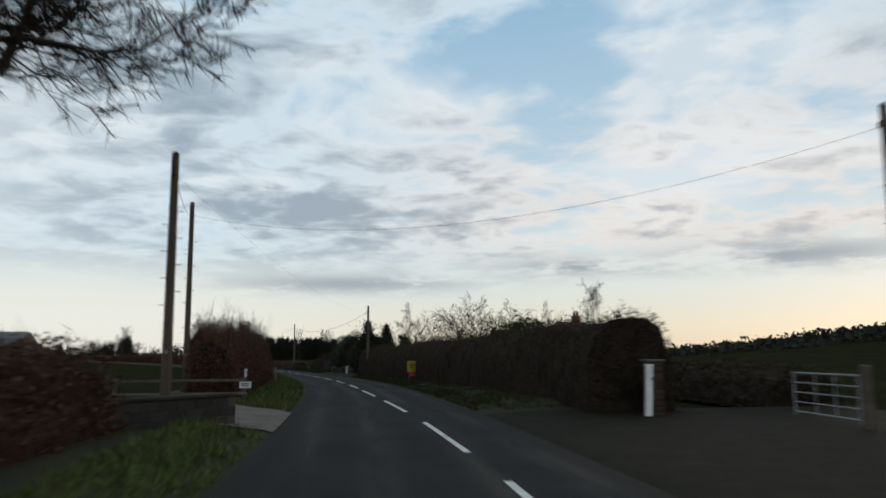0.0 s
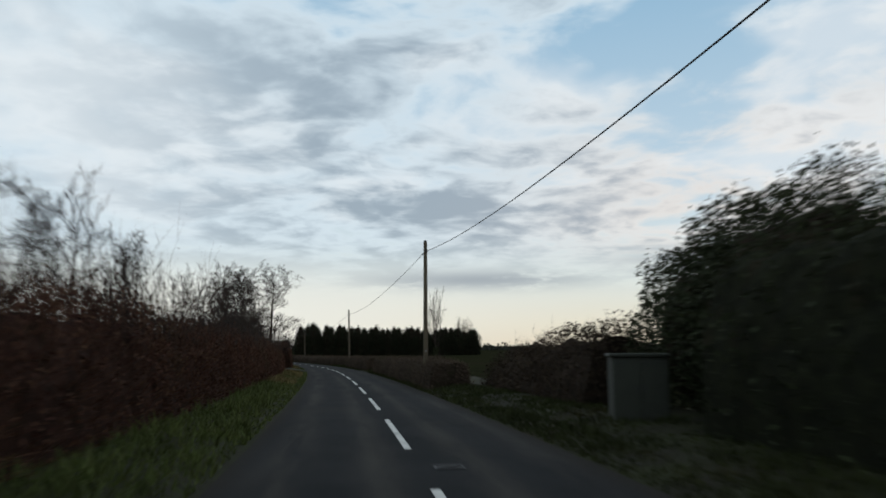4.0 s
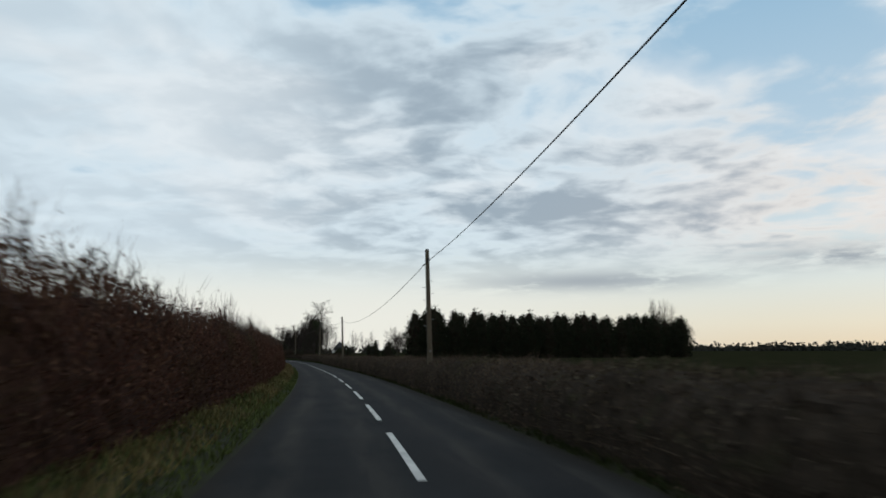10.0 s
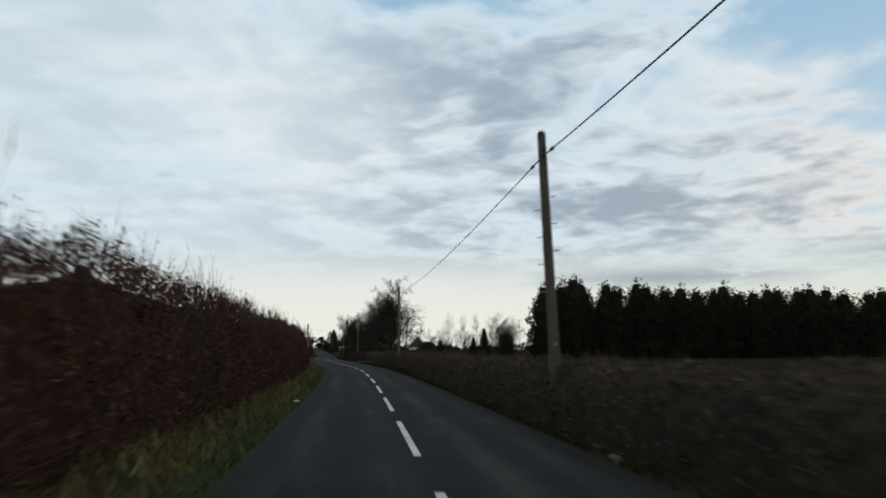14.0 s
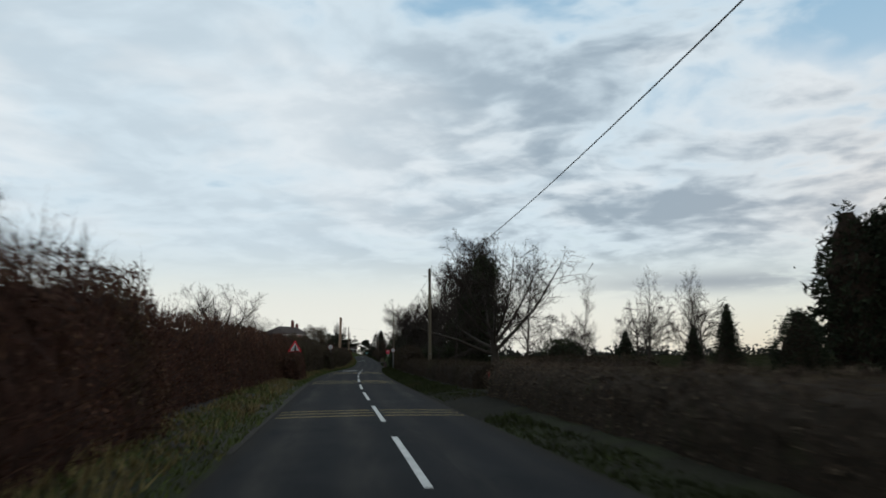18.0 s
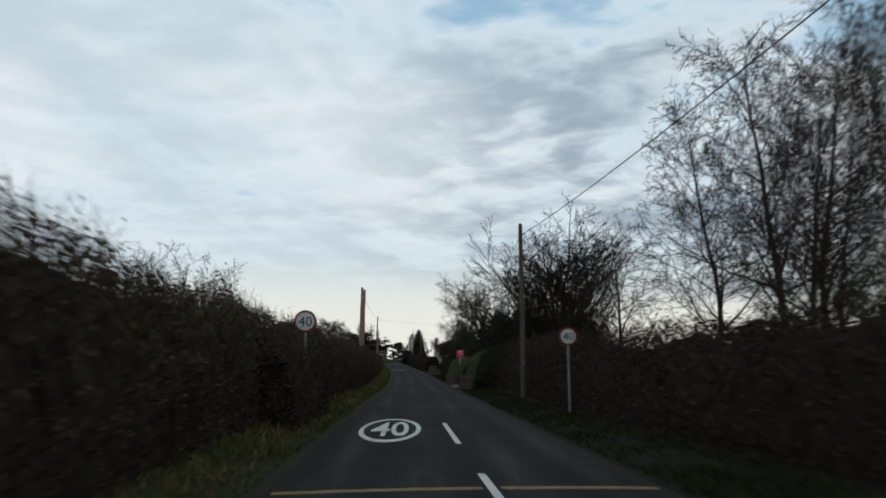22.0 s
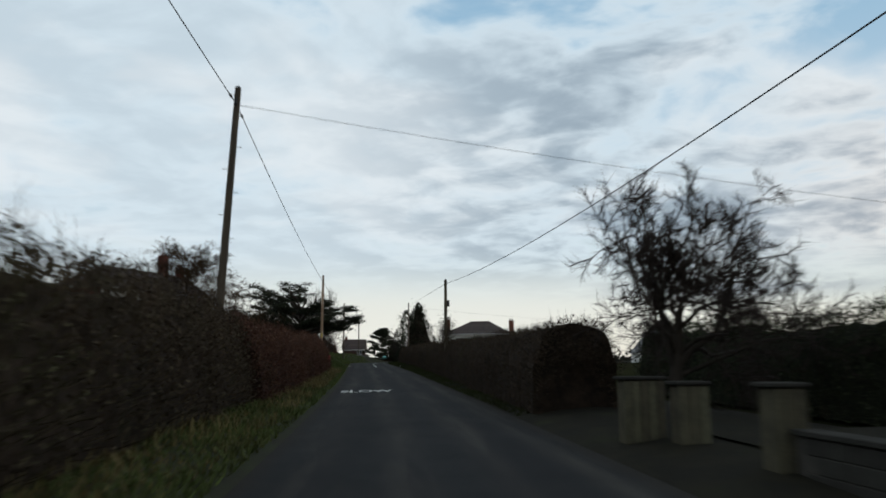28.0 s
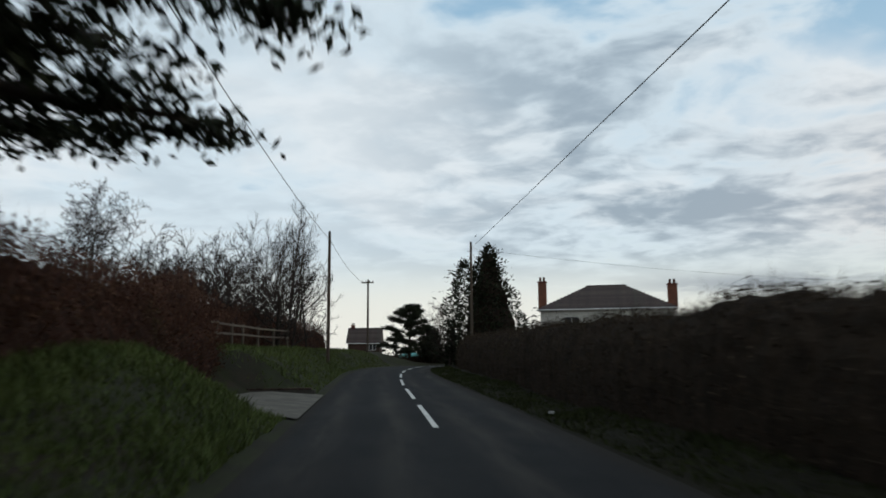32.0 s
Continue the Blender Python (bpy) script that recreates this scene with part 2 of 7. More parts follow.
def asphalt(name="asphalt", worn=True):
    """Worn asphalt: chippings, long patches, paler wheel tracks and a dirty edge."""
    m = material(name, (0.022, 0.023, 0.024), (0.016, 0.017, 0.018), 0.5, 0.92, 0.5, (0.028, 0.027, 0.025), 60.0, spec=0.06)
    if not worn:
        return m
    g = Graph(m.node_tree)
    bsdf = m.node_tree.nodes["Principled BSDF"]
    col = bsdf.inputs["Base Color"].links[0].from_socket
    uv = g.node("ShaderNodeTexCoord").outputs["UV"]
    sep = g.node("ShaderNodeSeparateXYZ")
    g.put(sep.inputs[0], uv)
    d = sep.outputs[0]
    mp = g.node("ShaderNodeMapping")
    g.put(mp.inputs[0], uv)
    mp.inputs[3].default_value = (1.0, 0.12, 1.0)
    long_ = g.noise(mp.outputs[0], 1.3, 5.0, 0.65)
    track = None
    for at, wide in ((-0.95, 0.36), (0.42, 0.32), (1.85, 0.32), (3.05, 0.30)):
        q = g.math("DIVIDE", g.math("SUBTRACT", d, at), wide)
        b = g.math("POWER", 2.718, g.math("MULTIPLY", g.math("MULTIPLY", q, q), -1.0))
        track = b if track is None else g.math("ADD", track, b)
    track = g.math("MULTIPLY", track, g.smooth(long_, 0.30, 0.70))
    col = g.mix(g.math("MULTIPLY", track, 0.8), col, (0.050, 0.046, 0.040))
    mp2 = g.node("ShaderNodeMapping")
    g.put(mp2.inputs[0], uv)
    mp2.inputs[3].default_value = (0.8, 0.05, 1.0)
    patch = g.smooth(g.noise(mp2.outputs[0], 1.0, 2.0, 0.4), 0.57, 0.585)
    col = g.mix(g.math("MULTIPLY", patch, 0.5), col, (0.017, 0.017, 0.018))
    edge = g.math("ADD", g.smooth(d, -1.35, -1.75), g.smooth(d, 3.15, 3.6))
    col = g.mix(g.math("MULTIPLY", edge, 0.6), col, (0.026, 0.022, 0.017))
    g.put(bsdf.inputs["Base Color"], col)
    return m


M = {
    "asphalt": asphalt(),
    "tarmac": asphalt("old_tarmac", False),
    "field": material("field_grass", (0.022, 0.023, 0.011), (0.016, 0.017, 0.009), 0.08, 1.0, 0.6, (0.027, 0.021, 0.014), 6.0, spec=0.0),
    "verge": material("verge_soil_and_grass", (0.024, 0.028, 0.011), (0.019, 0.018, 0.011), 0.9, 0.95, 0.8, (0.030, 0.023, 0.015), 14.0, spec=0.1),
    "mud": material("muddy_verge", (0.032, 0.027, 0.021), (0.023, 0.020, 0.016), 1.2, 0.95, 0.7, (0.038, 0.034, 0.027), 20.0, spec=0.2),
    "grass": material("grass_blades", (0.082, 0.100, 0.026), (0.060, 0.076, 0.021), 0.5, 0.9, 0.0, (0.095, 0.080, 0.030), 8.0, spec=0.2, island=0.35),
    "straw": material("dry_grass", (0.18, 0.135, 0.055), (0.12, 0.092, 0.040), 0.5, 0.85, 0.0, (0.11, 0.11, 0.04), 8.0, spec=0.15, island=0.35),
    # hedge insides: darker than the leaves, with the inner shade put into the colour
    "hedge_core": material("hedge_inner_shade", (0.034, 0.024, 0.017), (0.020, 0.015, 0.011), 3.0, 1.0, 1.0, (0.015, 0.012, 0.010), 22.0, spec=0.05),
    "russet_core": material("russet_hedge_inner_shade", (0.046, 0.024, 0.018), (0.024, 0.014, 0.011), 3.4, 1.0, 1.0, (0.034, 0.022, 0.014), 22.0, spec=0.04),
    "green_core": material("evergreen_hedge_inner_shade", (0.018, 0.020, 0.011), (0.011, 0.012, 0.008), 3.4, 1.0, 1.0, (0.024, 0.020, 0.012), 22.0, spec=0.04),
    "brown_core": material("brown_hedge_inner_shade", (0.044, 0.033, 0.024), (0.026, 0.020, 0.015), 3.4, 1.0, 1.0, (0.034, 0.032, 0.018), 22.0, spec=0.04),
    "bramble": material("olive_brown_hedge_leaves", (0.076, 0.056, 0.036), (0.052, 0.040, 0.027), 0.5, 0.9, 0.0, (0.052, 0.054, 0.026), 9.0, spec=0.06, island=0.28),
    "beech": material("russet_hedge_leaves", (0.098, 0.048, 0.031), (0.064, 0.034, 0.024), 0.6, 0.85, 0.0, (0.055, 0.040, 0.022), 9.0, spec=0.06, island=0.32),
    "thorn": material("brown_hedge_twigs_and_leaves", (0.050, 0.036, 0.024), (0.034, 0.026, 0.018), 0.5, 0.9, 0.0, (0.045, 0.042, 0.021), 9.0, spec=0.06, island=0.32),
    "green": material("evergreen_leaves", (0.030, 0.036, 0.015), (0.019, 0.024, 0.011), 0.7, 0.75, 0.0, (0.036, 0.032, 0.017), 9.0, spec=0.12, island=0.35),
    "privet": material("bright_green_hedge_leaves", (0.062, 0.084, 0.020), (0.040, 0.056, 0.015), 0.7, 0.55, 0.0, None, 9.0, spec=0.35, island=0.4),
    "conifer": material("dark_conifer_foliage", (0.022, 0.026, 0.013), (0.014, 0.018, 0.010), 0.6, 0.85, 0.0, (0.034, 0.036, 0.018), 6.0, spec=0.1, island=0.5),
    "withered": material("withered_brown_leaves", (0.085, 0.048, 0.026), (0.055, 0.034, 0.020), 0.6, 0.85, 0.0, (0.045, 0.040, 0.020), 9.0, spec=0.06, island=0.35),
    "field_hedge": material("brown_field_hedge", (0.092, 0.066, 0.046), (0.062, 0.047, 0.034), 0.6, 0.9, 0.0, (0.055, 0.050, 0.028), 9.0, spec=0.05, island=0.32),
    "larch": material("larch_twigs", (0.052, 0.033, 0.017), (0.036, 0.024, 0.014), 1.5, 0.95, 0.0, (0.06, 0.04, 0.02), 20.0, spec=0.04),
    "lush": material("lush_grass", (0.085, 0.108, 0.030), (0.060, 0.078, 0.023), 0.6, 0.85, 0.0, (0.075, 0.085, 0.026), 8.0, spec=0.15, island=0.3),
    "lawn": material("mown_lawn", (0.032, 0.042, 0.013), (0.024, 0.032, 0.011), 0.6, 1.0, 0.5, (0.042, 0.044, 0.017), 20.0, spec=0.0),
    "dull": material("dull_grass", (0.034, 0.040, 0.014), (0.024, 0.028, 0.011), 0.5, 0.95, 0.0, (0.045, 0.038, 0.018), 8.0, spec=0.06, island=0.3),
    "twig": material("twig_bark", (0.034, 0.026, 0.021), (0.024, 0.019, 0.016), 1.5, 0.95, 0.0, (0.034, 0.024, 0.019), 20.0, spec=0.1),
    "bark": material("tree_bark", (0.046, 0.038, 0.030), (0.030, 0.025, 0.021), 3.0, 0.95, 0.7, (0.040, 0.044, 0.027), 25.0, spec=0.1, stretch=(1, 1, 0.25)),
    "pole": material("weathered_pole_wood", (0.098, 0.079, 0.054), (0.060, 0.048, 0.036), 2.5, 0.9, 0.5, (0.074, 0.076, 0.046), 30.0, spec=0.2, stretch=(3, 3, 0.2), rand=0.2),
    "pale_pole": material("pale_orange_pole_wood", (0.30, 0.205, 0.135), (0.22, 0.15, 0.10), 2.5, 0.85, 0.5, (0.16, 0.12, 0.085), 30.0, spec=0.1, stretch=(3, 3, 1.2)),
    "dark_pole": material("tarred_pole_wood", (0.105, 0.078, 0.056), (0.070, 0.052, 0.040), 2.5, 0.85, 0.5, None, 30.0, spec=0.2, stretch=(3, 3, 0.2)),
    "old_board": material("dark_weathered_boards", (0.105, 0.095, 0.062), (0.070, 0.064, 0.045), 3.0, 0.9, 0.5, (0.05, 0.05, 0.036), 30.0, spec=0.04, rand=0.2),
    "wood": material("weathered_fence_wood", (0.135, 0.11, 0.082), (0.088, 0.072, 0.056), 3.0, 0.85, 0.5, (0.11, 0.12, 0.08), 30.0, spec=0.2, stretch=(1, 1, 1), rand=0.2),
    "steel": material("galvanised_steel", (0.24, 0.245, 0.25), (0.17, 0.175, 0.18), 4.0, 0.6, 0.15, None, 40.0, metal=0.5, spec=0.5),
    "gate_steel": material("dull_weathered_gate_steel", (0.085, 0.088, 0.082), (0.058, 0.060, 0.056), 4.0, 0.7, 0.2, (0.07, 0.075, 0.05), 40.0, metal=0.2, spec=0.3),
    "black": material("black_fitting", (0.020, 0.020, 0.021), (0.014, 0.014, 0.015), 5.0, 0.55, 0.1, None, 40.0),
    "wire": material("black_cable", (0.018, 0.018, 0.020), (0.012, 0.012, 0.014), 5.0, 0.6, 0.0, None, 40.0),
    "paint": material("worn_white_road_paint", (0.62, 0.61, 0.57), (0.48, 0.47, 0.44), 2.5, 0.7, 0.4, (0.30, 0.30, 0.285), 30.0, spec=0.3),
    "yellow": material("worn_yellow_road_paint", (0.45, 0.31, 0.10), (0.33, 0.24, 0.09), 2.0, 0.7, 0.4, (0.15, 0.125, 0.075), 30.0, spec=0.3),
    "white": material("white_painted_surface", (0.78, 0.78, 0.76), (0.66, 0.66, 0.63), 2.0, 0.6, 0.15, (0.55, 0.55, 0.51), 25.0),
    "sign_white": material("white_sign_face", (0.58, 0.58, 0.57), (0.50, 0.50, 0.49), 2.0, 0.5, 0.0, None, 25.0),
    "faded_red": material("faded_red_paint", (0.20, 0.03, 0.025), (0.14, 0.025, 0.02), 3.0, 0.8, 0.1, None, 25.0),
    "sign_red": material("red_sign_face", (0.56, 0.02, 0.03), (0.50, 0.018, 0.026), 2.0, 0.45, 0.0, None, 25.0),
    "sign_pink": material("red_pink_board", (0.68, 0.035, 0.075), (0.60, 0.03, 0.065), 2.0, 0.5, 0.0, None, 25.0),
    "sign_yellow": material("yellow_board", (0.40, 0.30, 0.02), (0.33, 0.25, 0.018), 2.0, 0.5, 0.0, None, 25.0),
    "sign_black": material("black_sign_face", (0.02, 0.02, 0.02), (0.016, 0.016, 0.016), 2.0, 0.5, 0.0, None, 25.0),
    "sign_grey": material("grey_sign_back", (0.22, 0.22, 0.225), (0.18, 0.18, 0.185), 2.0, 0.6, 0.0, None, 25.0),
    "post_red": material("red_postbox_enamel", (0.52, 0.018, 0.020), (0.44, 0.015, 0.018), 3.0, 0.4, 0.1, None, 25.0, spec=0.5),
    "brick": material("red_brick", (0.17, 0.062, 0.045), (0.12, 0.050, 0.038), 1.6, 0.9, 0.4, (0.09, 0.052, 0.042), 20.0, rand=0.3, spec=0.05),
    "mortar": material("mortar", (0.085, 0.076, 0.066), (0.060, 0.055, 0.048), 2.0, 0.95, 0.4, None, 30.0, spec=0.04),
    "dark_brick": material("old_dark_brick", (0.075, 0.045, 0.036), (0.050, 0.034, 0.028), 1.6, 0.95, 0.4, (0.035, 0.036, 0.024), 20.0, rand=0.3, spec=0.04),
    # ground colour lowered to hold the shade of hedges and trees
    "litter": material("shade_darkened_ground", (0.018, 0.016, 0.010), (0.012, 0.011, 0.008), 1.5, 0.95, 0.8, (0.022, 0.024, 0.010), 18.0, spec=0.06),
    "render": material("pale_rendered_wall", (0.62, 0.60, 0.55), (0.54, 0.52, 0.47), 1.0, 0.9, 0.3, (0.45, 0.43, 0.39), 20.0),
    "stone": material("grey_block_wall", (0.044, 0.041, 0.036), (0.030, 0.029, 0.025), 1.5, 0.95, 0.5, (0.050, 0.054, 0.036), 22.0, rand=0.15, spec=0.04),
    "tile": material("clay_roof_tiles", (0.125, 0.065, 0.048), (0.085, 0.048, 0.038), 1.5, 0.85, 0.4, (0.09, 0.08, 0.055), 20.0, rand=0.25),
    "dark_tile": material("dark_clay_roof_tiles", (0.062, 0.042, 0.036), (0.044, 0.032, 0.028), 1.5, 0.85, 0.4, (0.05, 0.05, 0.036), 20.0, rand=0.25),
    "slate": material("slate_roof", (0.070, 0.070, 0.075), (0.050, 0.050, 0.055), 1.5, 0.7, 0.3, (0.085, 0.08, 0.07), 20.0, rand=0.2),
    "glass": material("dark_window_glass", (0.030, 0.034, 0.038), (0.025, 0.028, 0.032), 1.0, 0.12, 0.0, None, 20.0, spec=0.6),
    "concrete": material("concrete", (0.145, 0.132, 0.112), (0.095, 0.088, 0.076), 1.4, 0.95, 0.4, (0.115, 0.108, 0.088), 25.0, spec=0.06),
    "car": material("silver_car_paint", (0.45, 0.47, 0.49), (0.42, 0.44, 0.46), 1.0, 0.3, 0.0, None, 20.0, metal=0.5, spec=0.5),
    "tyre": material("tyre_rubber", (0.02, 0.02, 0.02), (0.015, 0.015, 0.015), 3.0, 0.85, 0.2, None, 30.0),
    "teal": material("teal_sheet", (0.10, 0.34, 0.30), (0.08, 0.28, 0.25), 1.0, 0.6, 0.1, None, 20.0),
    "cabinet": material("green_grey_painted_steel", (0.036, 0.040, 0.030), (0.027, 0.030, 0.023), 1.2, 0.7, 0.2, (0.07, 0.075, 0.055), 25.0),
    "farwood": material("far_woodland", (0.040, 0.042, 0.034), (0.028, 0.030, 0.026), 0.05, 1.0, 0.0, (0.05, 0.043, 0.034), 0.8, spec=0.0),
}


# ---- mesh helpers ----
def raw(name, verts, faces, mats, idx=None, smooth=False):
    me = bpy.data.meshes.new(name)
    verts = np.asarray(verts, np.float32)
    if isinstance(faces, np.ndarray):
        n, k = faces.shape
        me.vertices.add(len(verts))
        me.vertices.foreach_set("co", verts.ravel())
        me.loops.add(n * k)
        me.loops.foreach_set("vertex_index", faces.astype(np.int32).ravel())
        me.polygons.add(n)
        me.polygons.foreach_set("loop_start", np.arange(0, n * k, k, dtype=np.int32))
        me.update(calc_edges=True)
    else:
        me.from_pydata(verts.tolist(), [], faces)
    for m in (mats if isinstance(mats, (list, tuple)) else [mats]):
        me.materials.append(M[m] if isinstance(m, str) else m)
    if idx is not None:
        me.polygons.foreach_set("material_index", np.asarray(idx, np.int32))
    if smooth:
        me.polygons.foreach_set("use_smooth", np.ones(len(me.polygons), bool))
    return me


def mesh_of(bm, mat, smooth=False):
    me = bpy.data.meshes.new("part")
    bm.to_mesh(me)
    bm.free()
    me.materials.append(M[mat] if isinstance(mat, str) else mat)
    if smooth:
        me.polygons.foreach_set("use_smooth", np.ones(len(me.polygons), bool))
    return me


def part(name, data, mat=None, parent=None, label="", m=None, smooth=False):
    """Links a bmesh or mesh as one object under a thing or a part."""
    if isinstance(data, bmesh.types.BMesh):
        data = mesh_of(data, mat, smooth)
    ob = new(name, data)
    if parent:
        ob.parent = parent
    if m is not None:
        ob.matrix_basis = m
    if label:
        ob["label"] = label
    return ob


def thing(name, label, category, m=None, group="", kind="", data=None):
    ob = new(name, data)
    if m is not None:
        ob.matrix_basis = m
    return tagged(ob, label, category, group, kind)


def box(sx, sy, sz, at=(0, 0, 0), bevel=0.01, bm=None, rot=None):
    """A bevelled box whose bottom centre is at 'at'."""
    own = bmesh.new()
    bmesh.ops.create_cube(own, size=1.0)
    bmesh.ops.scale(own, vec=(sx, sy, sz), verts=own.verts)
    bmesh.ops.translate(own, vec=(0, 0, sz / 2), verts=own.verts)
    if bevel:
        bmesh.ops.bevel(own, geom=own.edges[:], offset=min(bevel, sx / 3, sy / 3, sz / 3), segments=1, affect="EDGES")
    if rot is not None:
        bmesh.ops.transform(own, matrix=rot, verts=own.verts)
    bmesh.ops.translate(own, vec=at, verts=own.verts)
    if bm is None:
        return own
    me = bpy.data.meshes.new("tmp")
    own.to_mesh(me)
    own.free()
    bm.from_mesh(me)
    bpy.data.meshes.remove(me)
    return bm


def rod(r0, r1, length, sides=10, at=(0, 0, 0), rot=None, bm=None):
    """A tapered round bar standing on 'at'."""
    own = bmesh.new()
    bmesh.ops.create_cone(own, cap_ends=True, segments=sides, radius1=r0, radius2=r1, depth=length)
    bmesh.ops.translate(own, vec=(0, 0, length / 2), verts=own.verts)
    if rot is not None:
        bmesh.ops.transform(own, matrix=rot, verts=own.verts)
    bmesh.ops.translate(own, vec=at, verts=own.verts)
    if bm is None:
        return own
    me = bpy.data.meshes.new("tmp")
    own.to_mesh(me)
    own.free()
    bm.from_mesh(me)
    bpy.data.meshes.remove(me)
    return bm


def prism(points, depth):
    """A flat outline in x and z, given thickness in y."""
    bm = bmesh.new()
    f = bm.faces.new([bm.verts.new((x, 0, z)) for x, z in points])
    r = bmesh.ops.extrude_face_region(bm, geom=[f])
    bmesh.ops.translate(bm, vec=(0, depth, 0), verts=[v for v in r["geom"] if isinstance(v, bmesh.types.BMVert)])
    bmesh.ops.recalc_face_normals(bm, faces=bm.faces)
    return bm


def turn(axis, deg):
    return Matrix.Rotation(radians(deg), 4, axis)


def wob(p, scale=1.0, seed=0.0):
    """Smooth noise for many points at once, about -1 to 1."""
    p = np.asarray(p, float) * scale + seed
    a = np.sin(p[..., 0] * 1.7 + 1.3 * np.sin(p[..., 1] * 1.1 + seed) + 0.7 * p[..., 2])
    b = np.sin(p[..., 1] * 1.9 + 1.1 * np.sin(p[..., 2] * 1.3 - seed) + 0.5 * p[..., 0])
    c = np.sin(p[..., 2] * 2.1 + 1.2 * np.sin(p[..., 0] * 0.9 + 2 * seed))
    return (a + b + c) / 3


def leaf_quads(rng, centres, size, aspect=0.5, droop=0.0, lean=None):
    """Small leaves of four corners, turned at random, at the centres."""
    n = len(centres)
    a = rng.normal(size=(n, 3))
    if lean is not None:
        a += lean
    a[:, 2] -= droop
    a /= np.linalg.norm(a, axis=1)[:, None] + 1e-9
    b = np.cross(a, rng.normal(size=(n, 3)))
    b /= np.linalg.norm(b, axis=1)[:, None] + 1e-9
    sz = (np.asarray(size) * rng.uniform(0.6, 1.4, n))[:, None]
    c = np.asarray(centres)
    v = np.stack([c - a * sz, c + b * sz * aspect, c + a * sz, c - b * sz * aspect], 1).reshape(-1, 3)
    return v, np.arange(4 * n).reshape(n, 4)


def spikes(rng, base, way, radius):
    """Thin three-sided twigs from base points along way."""
    n = len(base)
    w = way / (np.linalg.norm(way, axis=1)[:, None] + 1e-9)
    a = np.cross(w, rng.normal(size=(n, 3)))
    a /= np.linalg.norm(a, axis=1)[:, None] + 1e-9
    b = np.cross(w, a)
    r = np.broadcast_to(np.asarray(radius, float), (n,))[:, None]
    ring = [base + r * (a * math.cos(k) + b * math.sin(k)) for k in (0, 2.094, 4.189)]
    v = np.stack(ring + [base + way], 1).reshape(-1, 3)
    o = 4 * np.arange(n)[:, None]
    f = np.concatenate([o + np.array([[0, 1, 3]]), o + np.array([[1, 2, 3]]), o + np.array([[2, 0, 3]])])
    return v, f


# ---- hedges ----
HEDGE_N = [0]
# darker shade colour that goes behind each kind of leaf
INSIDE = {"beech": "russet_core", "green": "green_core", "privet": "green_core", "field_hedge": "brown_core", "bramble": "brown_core"}


